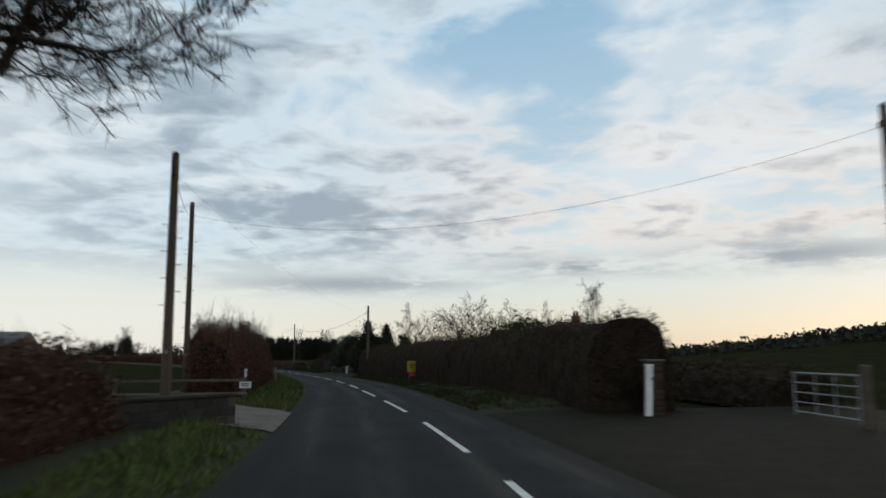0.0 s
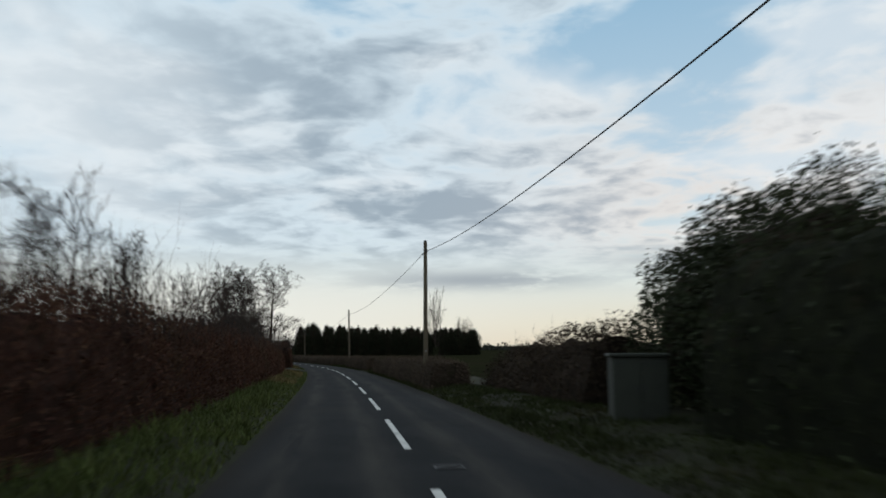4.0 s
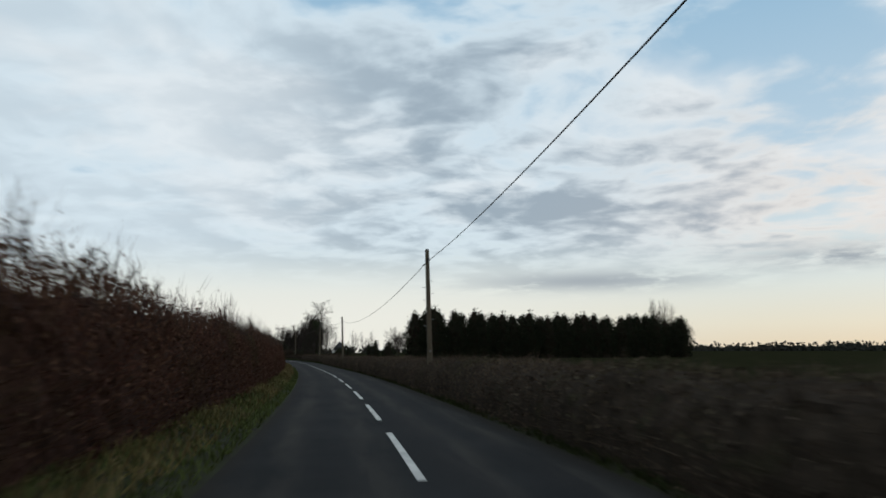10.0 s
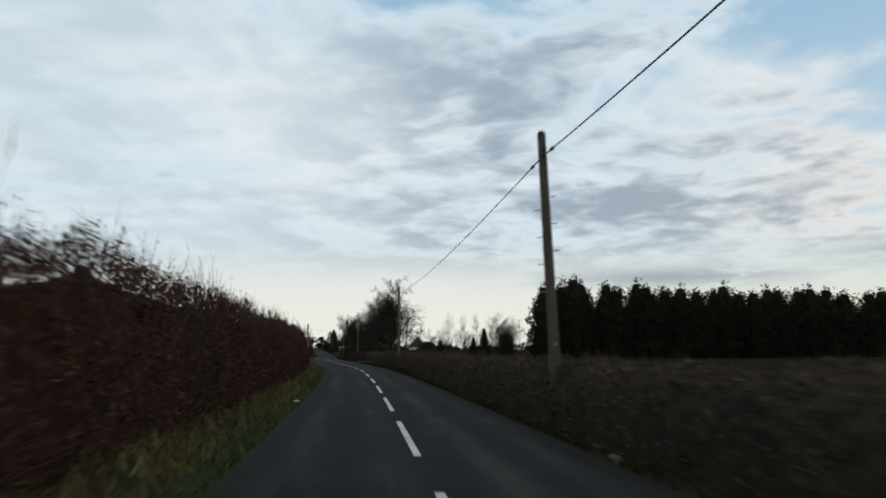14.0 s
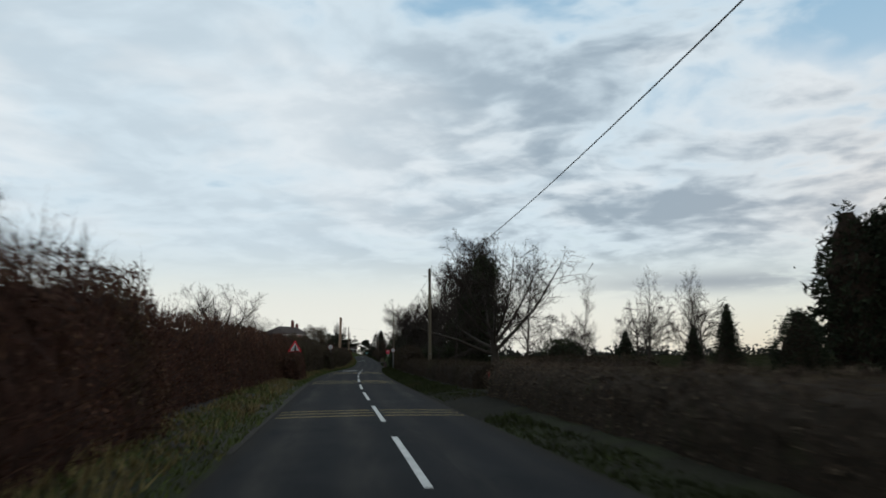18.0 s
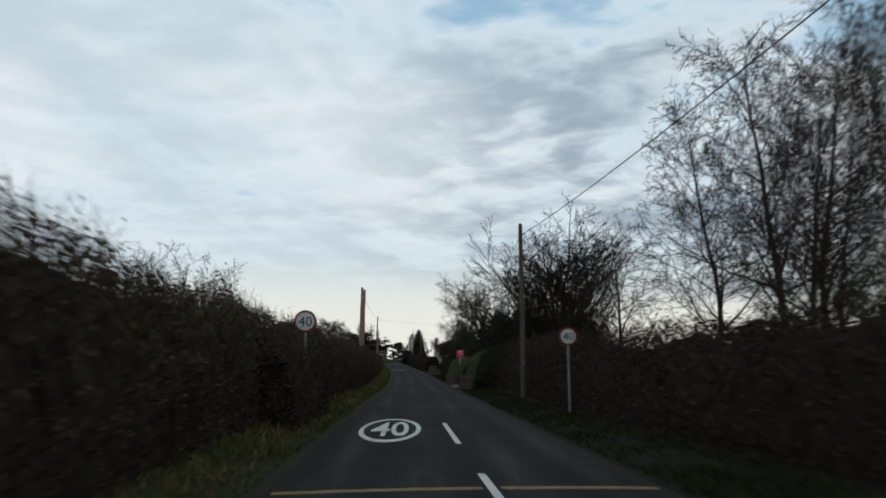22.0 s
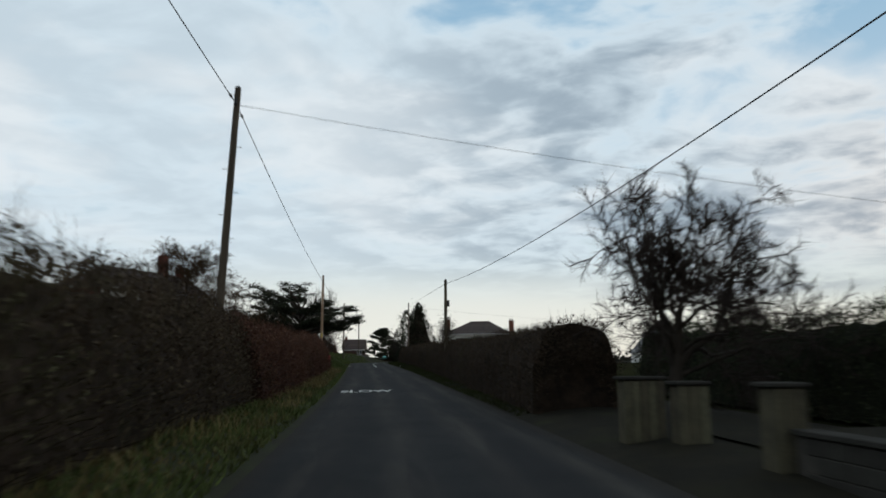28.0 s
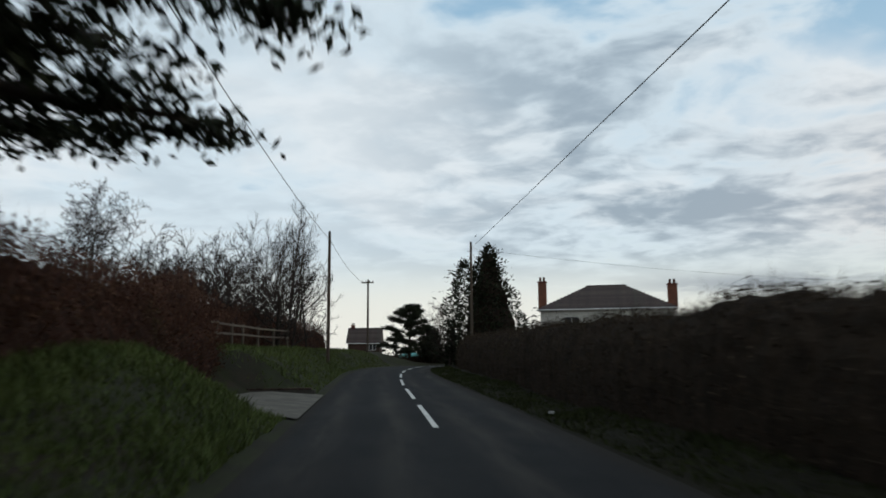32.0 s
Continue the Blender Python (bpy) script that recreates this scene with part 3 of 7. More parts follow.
def hedge(s0, s1, d, w, h, leaf, label, leaves=170, size=0.07, spiky=6, spike=0.5, lump=0.10, name="hedge", h1=None, tall=0.0, d1=None, square=False):
    """A hedge along the road from s0 to s1: an inside coloured dark as its shade, leaves all over, shoots on top."""
    HEDGE_N[0] += 1
    rng = np.random.default_rng(100 + HEDGE_N[0])
    seed = HEDGE_N[0] * 3.7
    h1 = h if h1 is None else h1
    d1 = d if d1 is None else d1
    length = s1 - s0
    o = spot((s0 + s1) / 2, (d + d1) / 2)
    root = thing(name, label, "hedge", Matrix.Translation(o))

    def shell(u, k, grow=0.0, soft=1.0):
        """Points of the hedge's skin; u along, k across from the near foot over the top."""
        s = s0 + u * length
        hh = h + (h1 - h) * u
        e = 0.55 if square else 0.8
        ang = math.pi * (1 - k)
        cx = np.sign(np.cos(ang)) * np.abs(np.cos(ang)) ** e
        cz = np.abs(np.sin(ang)) ** e
        q = np.stack([s, cx * 2, cz * hh], -1)
        b = 1 + soft * lump * (wob(q, 0.9, seed) + 0.6 * wob(q, 2.3, seed + 5))
        top = 1 + soft * 0.5 * lump * wob(np.stack([s, s * 0, s * 0], -1), 0.5, seed + 9)
        return place(s, d + (d1 - d) * u + cx * (w / 2) * b * (1 + grow), cz * hh * b * top * (1 + grow * 0.5) - 0.05) - np.array(o)

    nu, nk = max(3, int(length / 0.26)), 19
    U, K = np.meshgrid(np.linspace(0.3 / length, 1 - 0.3 / length, nu), np.linspace(0, 1, nk), indexing="ij")
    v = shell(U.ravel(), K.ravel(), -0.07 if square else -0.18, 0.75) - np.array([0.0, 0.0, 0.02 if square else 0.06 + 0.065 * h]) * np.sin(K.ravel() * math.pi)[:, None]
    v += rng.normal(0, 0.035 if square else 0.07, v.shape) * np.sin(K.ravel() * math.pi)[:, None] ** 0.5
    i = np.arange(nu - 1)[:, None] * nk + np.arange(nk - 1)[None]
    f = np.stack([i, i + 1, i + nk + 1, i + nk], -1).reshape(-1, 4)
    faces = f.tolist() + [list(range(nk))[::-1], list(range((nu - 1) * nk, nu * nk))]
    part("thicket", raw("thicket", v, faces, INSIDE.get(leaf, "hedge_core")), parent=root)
    n = int(length * leaves * 1.12)
    size *= 1.02
    over = np.linspace(0, 1, 200)
    e = 0.55 if square else 0.8
    xs, zs = np.sign(np.cos(math.pi * over)) * np.abs(np.cos(math.pi * over)) ** e * w / 2, np.abs(np.sin(math.pi * over)) ** e * h
    arc = np.concatenate([[0], np.cumsum(np.hypot(np.diff(xs), np.diff(zs)))])

    def around(count):
        """Shares of the way over the hedge, evenly spread by length."""
        return np.interp(rng.uniform(0, arc[-1], count), arc, over)

    k = around(n)
    k = np.where(rng.random(n) < 0.12, rng.uniform(0.3, 0.7, n), k)
    c = shell(rng.uniform(0, 1, n), k, -0.20 * rng.random(n) ** 2) + rng.normal(0, 0.06, (n, 3))
    tuft = np.clip(wob(c + np.array(o), 2.6, seed + 2) + 0.25, 0, 1) * np.sin(k * math.pi) ** 3
    c[:, 2] += tuft * rng.exponential(0.05 + 0.05 * spike, n) * (0.3 if square else 1.0)
    ne = int(h * w * leaves * 0.5)
    for u in (0.0, 1.0):
        kk = rng.uniform(0, 1, ne)
        cap = shell(np.full(ne, u), kk)
        mid = shell(np.full(ne, u), np.full(ne, 0.5)) * np.array([1, 1, 0.3])
        c = np.concatenate([c, cap + (mid - cap) * rng.uniform(0, 1, (ne, 1))])
    v, f = leaf_quads(rng, c, size)
    tagged(part("foliage", raw("foliage", v, f, leaf), parent=root), kind="stuff")
    nt = int(length * leaves * 0.5)
    ut, kt = rng.uniform(0, 1, nt), around(nt)
    b0 = shell(ut, kt, -0.24)
    b1 = shell(ut, kt, 0.05) + rng.normal(0, 0.11, (nt, 3)) + np.array([0, 0, 0.07])
    side = np.cross(b1 - b0, rng.normal(size=(nt, 3)))
    side *= 0.012 / (np.linalg.norm(side, axis=1)[:, None] + 1e-9)
    v = np.stack([b0 - side, b0 + side, b1], 1).reshape(-1, 3)
    tagged(part("twig_growth", raw("twig_growth", v, np.arange(3 * nt).reshape(nt, 3), leaf), parent=root), kind="stuff")
    m = int(length * spiky)
    if m:
        b = shell(rng.uniform(0, 1, m), rng.uniform(0.25, 0.75, m), -0.03)
        clump = 0.35 + 0.65 * np.clip(wob(b + np.array(o), 0.7, seed) + 0.5, 0, 1)
        way = rng.normal(0, 0.22, (m, 3)) + np.array([0, 0, 1.0])
        way *= (spike * rng.uniform(0.3, 1.2, m) * clump)[:, None]
        v1, f1 = spikes(rng, b, way, 0.008)
        k = rng.integers(0, m, m * 2)
        b2 = b[k] + way[k] * rng.uniform(0.3, 0.9, (2 * m, 1))
        w2 = (way[k] * 0.35 + rng.normal(0, 0.10, (2 * m, 3)) * (0.4 + spike))
        v2, f2 = spikes(rng, b2, w2, 0.005)
        if spike > 0.3:
            k = rng.integers(0, m, m * 2)
            lc = b[k] + way[k] * rng.uniform(0.1, 0.9, (2 * m, 1)) + rng.normal(0, 0.05, (2 * m, 3))
            v3, f3 = leaf_quads(rng, lc, size * 0.7)
            tagged(part("shoot_leaves", raw("shoot_leaves", v3, f3, leaf), parent=root), kind="stuff")
        tagged(part("top_growth", raw("top_growth", np.concatenate([v1, v2]), np.concatenate([f1, f2 + len(v1)]), "twig"), parent=root), kind="stuff")
    return root


def grass_strip(s0, s1, d0, d1, per_m, height, mat, label, seed, lift=0.0):
    """Blades of grass over a strip beside the road."""
    rng = np.random.default_rng(seed)
    n = int((s1 - s0) * per_m)
    s, d = rng.uniform(s0, s1, n), rng.uniform(d0, d1, n)
    ok = np.ones(n, bool)
    for g0, g1, side in ((16.6, 23.8, -1), (160, 171, -1), (645.2, 654.4, -1), (507.8, 513.3, 1), (552, 571, 1)):
        ok &= ~((s > g0) & (s < g1) & (np.sign(d) == side) & (np.abs(d) < 5.7))
    s, d = s[ok], d[ok]
    n = len(s)
    edge = 0.5 + 0.5 * np.clip(wob(np.stack([s, d * 2, s * 0], -1), 0.6, seed) * 1.4 + 0.4, 0, 1)
    o = place((s0 + s1) / 2, (d0 + d1) / 2)
    b = place(s, d, verge_h(s, d) - 0.02 + lift) - o
    hh = height * rng.uniform(0.4, 1.3, n) * edge
    lean = rng.normal(0, 0.45, (n, 3)) * hh[:, None]
    lean[:, 2] = hh
    side = rng.normal(0, 1, (n, 3))
    side[:, 2] = 0
    side /= np.linalg.norm(side, axis=1)[:, None]
    side *= 0.012 + 0.012 * rng.random((n, 1))
    v = np.stack([b - side * 1.2, b + side * 1.2, b + lean], 1).reshape(-1, 3)
    f = np.arange(3 * n).reshape(n, 3)
    ob = thing("grass", label, "grass", Matrix.Translation(Vector(o.tolist())), kind="stuff", data=raw("grass", v, f, mat))
    return ob


# ---- trees ----
def tubes(lines):
    """Tapered round branches as one vertex and one face array; each item holds points (n, k, 3), radii (n, k) and sides."""
    V, F, off = [], [], 0
    for pts, rad, sides in lines:
        n, k = rad.shape
        d = np.gradient(pts, axis=1)
        d /= np.linalg.norm(d, axis=2)[..., None] + 1e-9
        a = np.cross(d, np.array([0.31, 0.83, 0.46]))
        a /= np.linalg.norm(a, axis=2)[..., None] + 1e-9
        b = np.cross(d, a)
        ang = np.arange(sides) * 2 * math.pi / sides
        ring = pts[:, :, None] + rad[:, :, None, None] * (a[:, :, None] * np.cos(ang)[None, None, :, None] + b[:, :, None] * np.sin(ang)[None, None, :, None])
        V.append(ring.reshape(-1, 3))
        o = (np.arange(n) * k * sides)[:, None, None] + (np.arange(k - 1) * sides)[None, :, None]
        q = np.arange(sides)[None, None]
        r = (np.arange(sides) + 1)[None, None] % sides
        F.append(np.stack([o + q, o + r, o + sides + r, o + sides + q], -1).reshape(-1, 4) + off)
        off += n * k * sides
    return np.concatenate(V), np.concatenate(F)


def tree_mesh(seed, height, levels=4, trunk=0.22, spread=0.8, clear=0.25, splits=(9, 7, 6, 4), up=0.25, droop=0.0, ratio=0.62, thin=0.006, crook=0.12, fork=0.8, limb=0.5, twigs=4, twig_len=0.6):
    """Bare tree: returns ((trunk and limbs), (twigs)) as vertex and face arrays, and the tips."""
    rng = np.random.default_rng(seed)
    lines = {0: [], 1: []}
    P, D, L, R = np.zeros((1, 3)), np.array([[0, 0, 1.0]]), np.array([height * fork]), np.array([trunk])
    for level in range(levels):
        n = len(P)
        steps = (8, 7, 4, 2, 2)[level]
        pts, d = [P], D
        for i in range(steps):
            lift = 0.1 if level == 0 else up * 0.25 - droop * level * 0.07 * (i + 1) / steps
            d = d + rng.normal(0, (0.04, crook, crook * 1.2, 0.2, 0.2)[level], (n, 3)) + np.array([0, 0, lift])
            d = d / np.linalg.norm(d, axis=1)[:, None]
            pts.append(pts[-1] + d * (L / steps)[:, None])
        pts = np.stack(pts, 1)
        t = np.linspace(0, 1, steps + 1)
        rad = np.maximum(thin, R[:, None] * (1 - (0.55 if level == 0 and fork < 0.6 else 0.80) * t[None]))
        lines[0 if level < 2 else 1].append((pts, rad, (8, 5, 3, 3, 3)[level]))
        k = splits[level] if level < levels - 1 else twigs
        u = (np.arange(k)[None] + rng.uniform(0, 0.95, (n, k))) / k
        u = clear + (1 - clear) * u if level == 0 else 0.18 + 0.82 * u
        u = np.minimum(u, 0.995)
        j = np.minimum((u * steps).astype(int), steps - 1)
        w = (u * steps - j)[..., None]
        row = np.arange(n)[:, None]
        base = pts[row, j] * (1 - w) + pts[row, j + 1] * w
        rr = rad[row, j] * (1 - w[..., 0]) + rad[row, j + 1] * w[..., 0]
        main = pts[row, j + 1] - pts[row, j]
        main /= np.linalg.norm(main, axis=-1)[..., None]
        a = rng.normal(0, 1, (n, k, 3))
        if level == 0:
            az_ = np.arange(k)[None] * 2.4 + rng.uniform(-0.5, 0.5, (n, k))
            a = np.stack([np.cos(az_), np.sin(az_), 0 * az_], -1)
        a -= main * (a * main).sum(-1)[..., None]
        a /= np.linalg.norm(a, axis=-1)[..., None] + 1e-9
        ang = rng.uniform(0.6, 1.15, (n, k)) * spread * ((1.25 - 0.55 * u) if level == 0 else 0.9)
        D = (main * np.cos(ang)[..., None] + a * np.sin(ang)[..., None]).reshape(-1, 3)
        step = ratio if level == 0 else 0.5 if level < levels - 1 else twig_len
        L = (L[:, None] * step * rng.uniform(0.7, 1.15, (n, k)) * ((1.12 - 0.5 * u) if level == 0 and fork >= 0.6 else (1.05 - 0.35 * u))).reshape(-1)
        R = np.maximum(thin, rr * rng.uniform(0.75, 1.2, (n, k)) * limb * (1.0 if level == 0 else 0.9)).reshape(-1)
        P = base.reshape(-1, 3)
    D = D + np.array([0, 0, up * 0.3 - droop * 0.8])
    sv, sf = spikes(rng, P, D * L[:, None], thin * 0.85)
    limbs, (bv, bf) = tubes(lines[0]), tubes(lines[1])
    faces = bf.tolist() + (sf + len(bv)).tolist()
    tips = P + D * (L * 0.8)[:, None]
    return (limbs, (np.concatenate([bv, sv]), faces)), tips


def bare_tree(seed, height, label, leaves=0, leaf="thorn", name="bare_tree", ivy=0.0, twig="twig", **kw):
    out, tips = tree_mesh(seed, height, **kw)
    root = thing(name, label, "tree")
    part("trunk", raw("trunk", out[0][0], out[0][1], "bark", smooth=True), parent=root)
    part("crown", raw("crown", out[1][0], out[1][1], twig), parent=root)
    rng = np.random.default_rng(seed + 50)
    if leaves:
        c = tips[rng.integers(0, len(tips), leaves)] + rng.normal(0, 0.12, (leaves, 3))
        v, f = leaf_quads(rng, c, 0.034, 0.5, 0.6)
        tagged(part("leaves", raw("leaves", v, f, leaf), parent=root), kind="stuff")
    if ivy:
        n = int(ivy * 900)
        z = rng.uniform(0.1, ivy, n)
        a = rng.uniform(0, 6.28, n)
        r = kw.get("trunk", 0.22) * (1.2 + rng.random(n) * 1.5)
        v, f = leaf_quads(rng, np.stack([r * np.cos(a), r * np.sin(a), z], -1), 0.09, 0.6)
        tagged(part("ivy", raw("ivy", v, f, "green"), parent=root), kind="stuff")
    return root


def conifer(seed, height, width, label, n=5200, leaf="conifer", lobes=1, taper=0.75, name="conifer", size=0.20, base=0.02):
    """A dense evergreen: trunk, inside coloured dark as shade and drooping sprays with a ragged outline."""
    rng = np.random.default_rng(seed)
    root = thing(name, label, "tree")
    part("trunk", rod(width * 0.06 + 0.08, 0.04, height * 0.9, 8), "bark", root)
    tops = [(0.0, 0.0, 1.0)] + [(rng.normal(0, width * 0.16), rng.normal(0, width * 0.16), rng.uniform(0.82, 0.98)) for _ in range(lobes - 1)]

    def skin(k, grow):
        u = rng.beta(1.0, 1.25, k) * (1 - base) + base
        lobe = rng.integers(0, len(tops), k)
        tx, ty, th = (np.array([t[i] for t in tops])[lobe] for i in range(3))
        prof = np.minimum(1.0, ((1 - u) / taper)) ** 0.8 * (0.75 + 0.25 * np.minimum(1, u / 0.15))
        a = rng.uniform(0, 2 * math.pi, k)
        q = np.stack([np.cos(a) * 2, np.sin(a) * 2, u * height * 0.8], -1)
        r = width / 2 * prof * (1 + 0.34 * wob(q, 1.4, seed)) * grow
        return np.stack([tx * u + r * np.cos(a), ty * u + r * np.sin(a), u * height * th], -1), a

    c, a = skin(n, 1.0)
    c *= np.array([1, 1, 1])
    c += rng.normal(0, 0.05 * width ** 0.5, c.shape)
    spray = rng.exponential(0.11 * width ** 0.5, n) * (rng.random(n) < 0.3)
    c += np.stack([np.cos(a), np.sin(a), np.full(n, 0.55)], -1) * spray[:, None]
    out = np.stack([np.cos(a), np.sin(a), np.full(n, 0.5)], -1) * 1.2
    v, f = leaf_quads(rng, c, size, 0.32, 0.0, out)
    tagged(part("foliage", raw("foliage", v, f, leaf), parent=root), kind="stuff")
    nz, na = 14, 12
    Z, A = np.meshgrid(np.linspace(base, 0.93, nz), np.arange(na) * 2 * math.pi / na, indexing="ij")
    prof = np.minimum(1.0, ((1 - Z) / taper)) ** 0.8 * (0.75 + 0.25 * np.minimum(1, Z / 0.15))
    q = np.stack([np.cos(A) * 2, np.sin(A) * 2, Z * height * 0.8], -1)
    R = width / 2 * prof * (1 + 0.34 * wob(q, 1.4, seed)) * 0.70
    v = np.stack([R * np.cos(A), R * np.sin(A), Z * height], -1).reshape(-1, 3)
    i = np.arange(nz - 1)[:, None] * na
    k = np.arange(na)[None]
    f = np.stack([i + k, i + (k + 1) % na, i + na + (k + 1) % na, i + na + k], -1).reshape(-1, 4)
    # shell in a dark colour that paints the shade between the sprays
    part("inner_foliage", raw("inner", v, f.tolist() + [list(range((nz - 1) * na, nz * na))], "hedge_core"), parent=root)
    return root


def ivy_tree(seed, height, label, n=9000, leaf="green", size=0.10, thick=0.42, clear=0.1, spread=0.8, bare=True):
    """A tree smothered in ivy: shaggy leaf clumps along trunk and limbs, bare twigs above."""
    rng = np.random.default_rng(seed)
    root = thing("ivy_clad_tree", label, "tree")
    out, tips = tree_mesh(seed, height, levels=4, trunk=height * 0.02, spread=spread, clear=clear, splits=(15, 6, 4), ratio=0.34, up=0.6, fork=0.85)
    part("trunk", raw("trunk", out[0][0], out[0][1], "bark", smooth=True), parent=root)
    if bare:
        part("crown", raw("crown", out[1][0], out[1][1], "twig"), parent=root)
    pts = out[0][0]
    keep = pts[(pts[:, 2] < height * 0.92)]
    c = keep[rng.integers(0, len(keep), n)]
    lump = 0.55 + 0.9 * np.clip(wob(c, 1.5, seed) + 0.4, 0, 1)
    c = c + rng.normal(0, 1, (n, 3)) * (thick * lump)[:, None] * np.array([1, 1, 0.8])
    c[:, 2] = np.maximum(c[:, 2], 0.05)
    v, f = leaf_quads(rng, c, size, 0.6)
    tagged(part("ivy", raw("ivy", v, f, leaf), parent=root), kind="stuff")
    return root


def bush(seed, rx, ry, rz, leaf, label, n=2500, size=0.08, name="bush", z0=0.0):
    """A rounded evergreen bush with an uneven leafy skin, standing on the ground."""
    rng = np.random.default_rng(seed)
    root = thing(name, label, "shrub")

    def skin(p, grow):
        b = 1 + 0.20 * wob(p, 1.6, seed) + 0.12 * wob(p, 3.7, seed + 3)
        q = p * np.array([rx, ry, rz]) * (b * grow)[..., None]
        q[..., 2] = q[..., 2] + rz * 0.9 + z0
        return q
    p = rng.normal(size=(n, 3))
    p /= np.linalg.norm(p, axis=1)[:, None]
    p[:, 2] = np.maximum(p[:, 2], -0.85)
    c = skin(p, 1.0 - 0.28 * rng.random(n) ** 2) + rng.normal(0, 0.07, (n, 3))
    c += (p * rng.exponential(0.10, (n, 1))) * np.clip(wob(p, 5.0, seed) + 0.3, 0, 1)[:, None]
    v, f = leaf_quads(rng, c, size, 0.5)
    tagged(part("foliage", raw("foliage", v, f, leaf), parent=root), kind="stuff")
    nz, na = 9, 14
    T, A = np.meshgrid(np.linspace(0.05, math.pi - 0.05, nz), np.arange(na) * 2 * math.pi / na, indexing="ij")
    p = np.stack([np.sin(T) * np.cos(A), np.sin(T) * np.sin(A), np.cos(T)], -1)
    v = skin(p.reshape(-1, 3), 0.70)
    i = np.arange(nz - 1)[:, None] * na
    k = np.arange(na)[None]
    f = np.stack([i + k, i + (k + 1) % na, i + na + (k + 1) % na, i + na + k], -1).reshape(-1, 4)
    # dark-coloured shell, painted shade behind the bush's leaves
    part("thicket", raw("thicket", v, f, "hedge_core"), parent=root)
    return root


def put(ob, s, d, scale=1.0, turn_=0.0, h=-0.1, group=""):
    """A copy of a built thing at a place beside the road."""
    v = spot(s, d, h)
    return put_at(ob, v.x, v.y, scale, turn_, v.z)


def put_at(ob, x, y, scale=1.0, turn_=0.0, z=None):
    if z is None:
        z = float(land(np.array(x), np.array(y))) - 0.1
    c = copy_thing(ob, pose(x, y, z, 0, 0, turn_))
    c.scale = (scale, scale, scale) if isinstance(scale, (int, float)) else scale
    return c


def drop(ob):
    """Removes the pattern that copies were made from."""
    for o in (*ob.children_recursive, ob):
        bpy.data.objects.remove(o)


# ---- ground and road ----
def verge_h(s, d):
    """Height of the verge over the road: a low bank on both sides."""
    s, d = np.asarray(s, float), np.asarray(d, float)
    out = np.where(d < 1, -1.75 - d, d - 3.65)
    b = 0.03 + 0.22 * np.clip(out / 1.6, 0, 1) + 0.05 * wob(np.stack([s, d * 3, s * 0.3], -1), 1.1, 2.0) * np.clip(out / 0.5, 0, 1)
    b = np.where((d > 1) & (s < 24), b * np.clip((s - 20.5) / 3.0, 0.0, 1.0), b)
    late = np.clip((s - 628) / 14, 0, 1) * np.clip((720 - s) / 10, 0, 1) * (d < 1)
    pad_ = np.clip((s - 644.8) / 0.8, 0, 1) * np.clip((655.0 - s) / 0.8, 0, 1)
    rise = np.clip((out - 0.2 - 3.7 * pad_) / (3.2 - 2.2 * pad_), 0, 1)
    b = b * (1 - 0.5 * pad_) + late * 1.35 * rise * rise * (3 - 2 * rise)
    return np.where(out < 0, 0.0, b) - np.clip((out - 5.5) / 1.5, 0, 1) * 0.45


def far_land(x, y):
    hill = 11 * np.exp(-(((x - 195) / 75) ** 2 + ((y - 260) / 110) ** 2)) + 3 * np.exp(-(((x - 520) / 300) ** 2 + ((y - 900) / 330) ** 2))
    return land(x, y) * np.exp(-np.maximum(0, np.hypot(x + 130, y - 350) - 700) / 900) + hill


ax = np.concatenate([[-4600, -3200, -2200, -1500, -1100], np.arange(-850, 650, 14.0), [900, 1300, 1900, 2800, 4600]])
ay = np.concatenate([[-3800, -2500, -1500, -900, -500], np.arange(-250, 1150, 14.0), [1400, 1900, 2600, 3600, 4800]])
GX, GY = np.meshgrid(ax, ay, indexing="ij")
gz = far_land(GX, GY) - 0.16
gv = np.stack([GX, GY, gz], -1).reshape(-1, 3)
gi = np.arange(len(ax) - 1)[:, None] * len(ay) + np.arange(len(ay) - 1)[None]
gf = np.stack([gi, gi + len(ay), gi + len(ay) + 1, gi + 1], -1).reshape(-1, 4)
thing("ground", "dull green winter fields of rough grass", "ground", kind="structure", data=raw("ground", gv, gf, "field", smooth=True))


def ribbon(name, s0, s1, ds, d_list, hfun, mat, label, category, step=1.5):
    """A sheet that follows the road."""
    s = np.arange(s0, s1 + 0.01, step)
    S2, D2 = np.meshgrid(s, np.array(d_list, float), indexing="ij")
    v = place(S2, D2, hfun(S2, D2)).reshape(-1, 3)
    k = len(d_list)
    i = np.arange(len(s) - 1)[:, None] * k + np.arange(k - 1)[None]
    f = np.stack([i, i + 1, i + k + 1, i + k], -1).reshape(-1, 4)
    me = raw(name, v, f, mat, smooth=True)
    uv = me.uv_layers.new(name="road")
    idx = f.ravel()
    uv.data.foreach_set("uv", np.stack([D2.ravel()[idx], S2.ravel()[idx]], -1).astype(np.float32).ravel())
    return thing(name, label, category, kind="structure", data=me)


def camber(s, d):
    return 0.035 * (1 - ((np.asarray(d) - 1.0) / 2.7) ** 2)


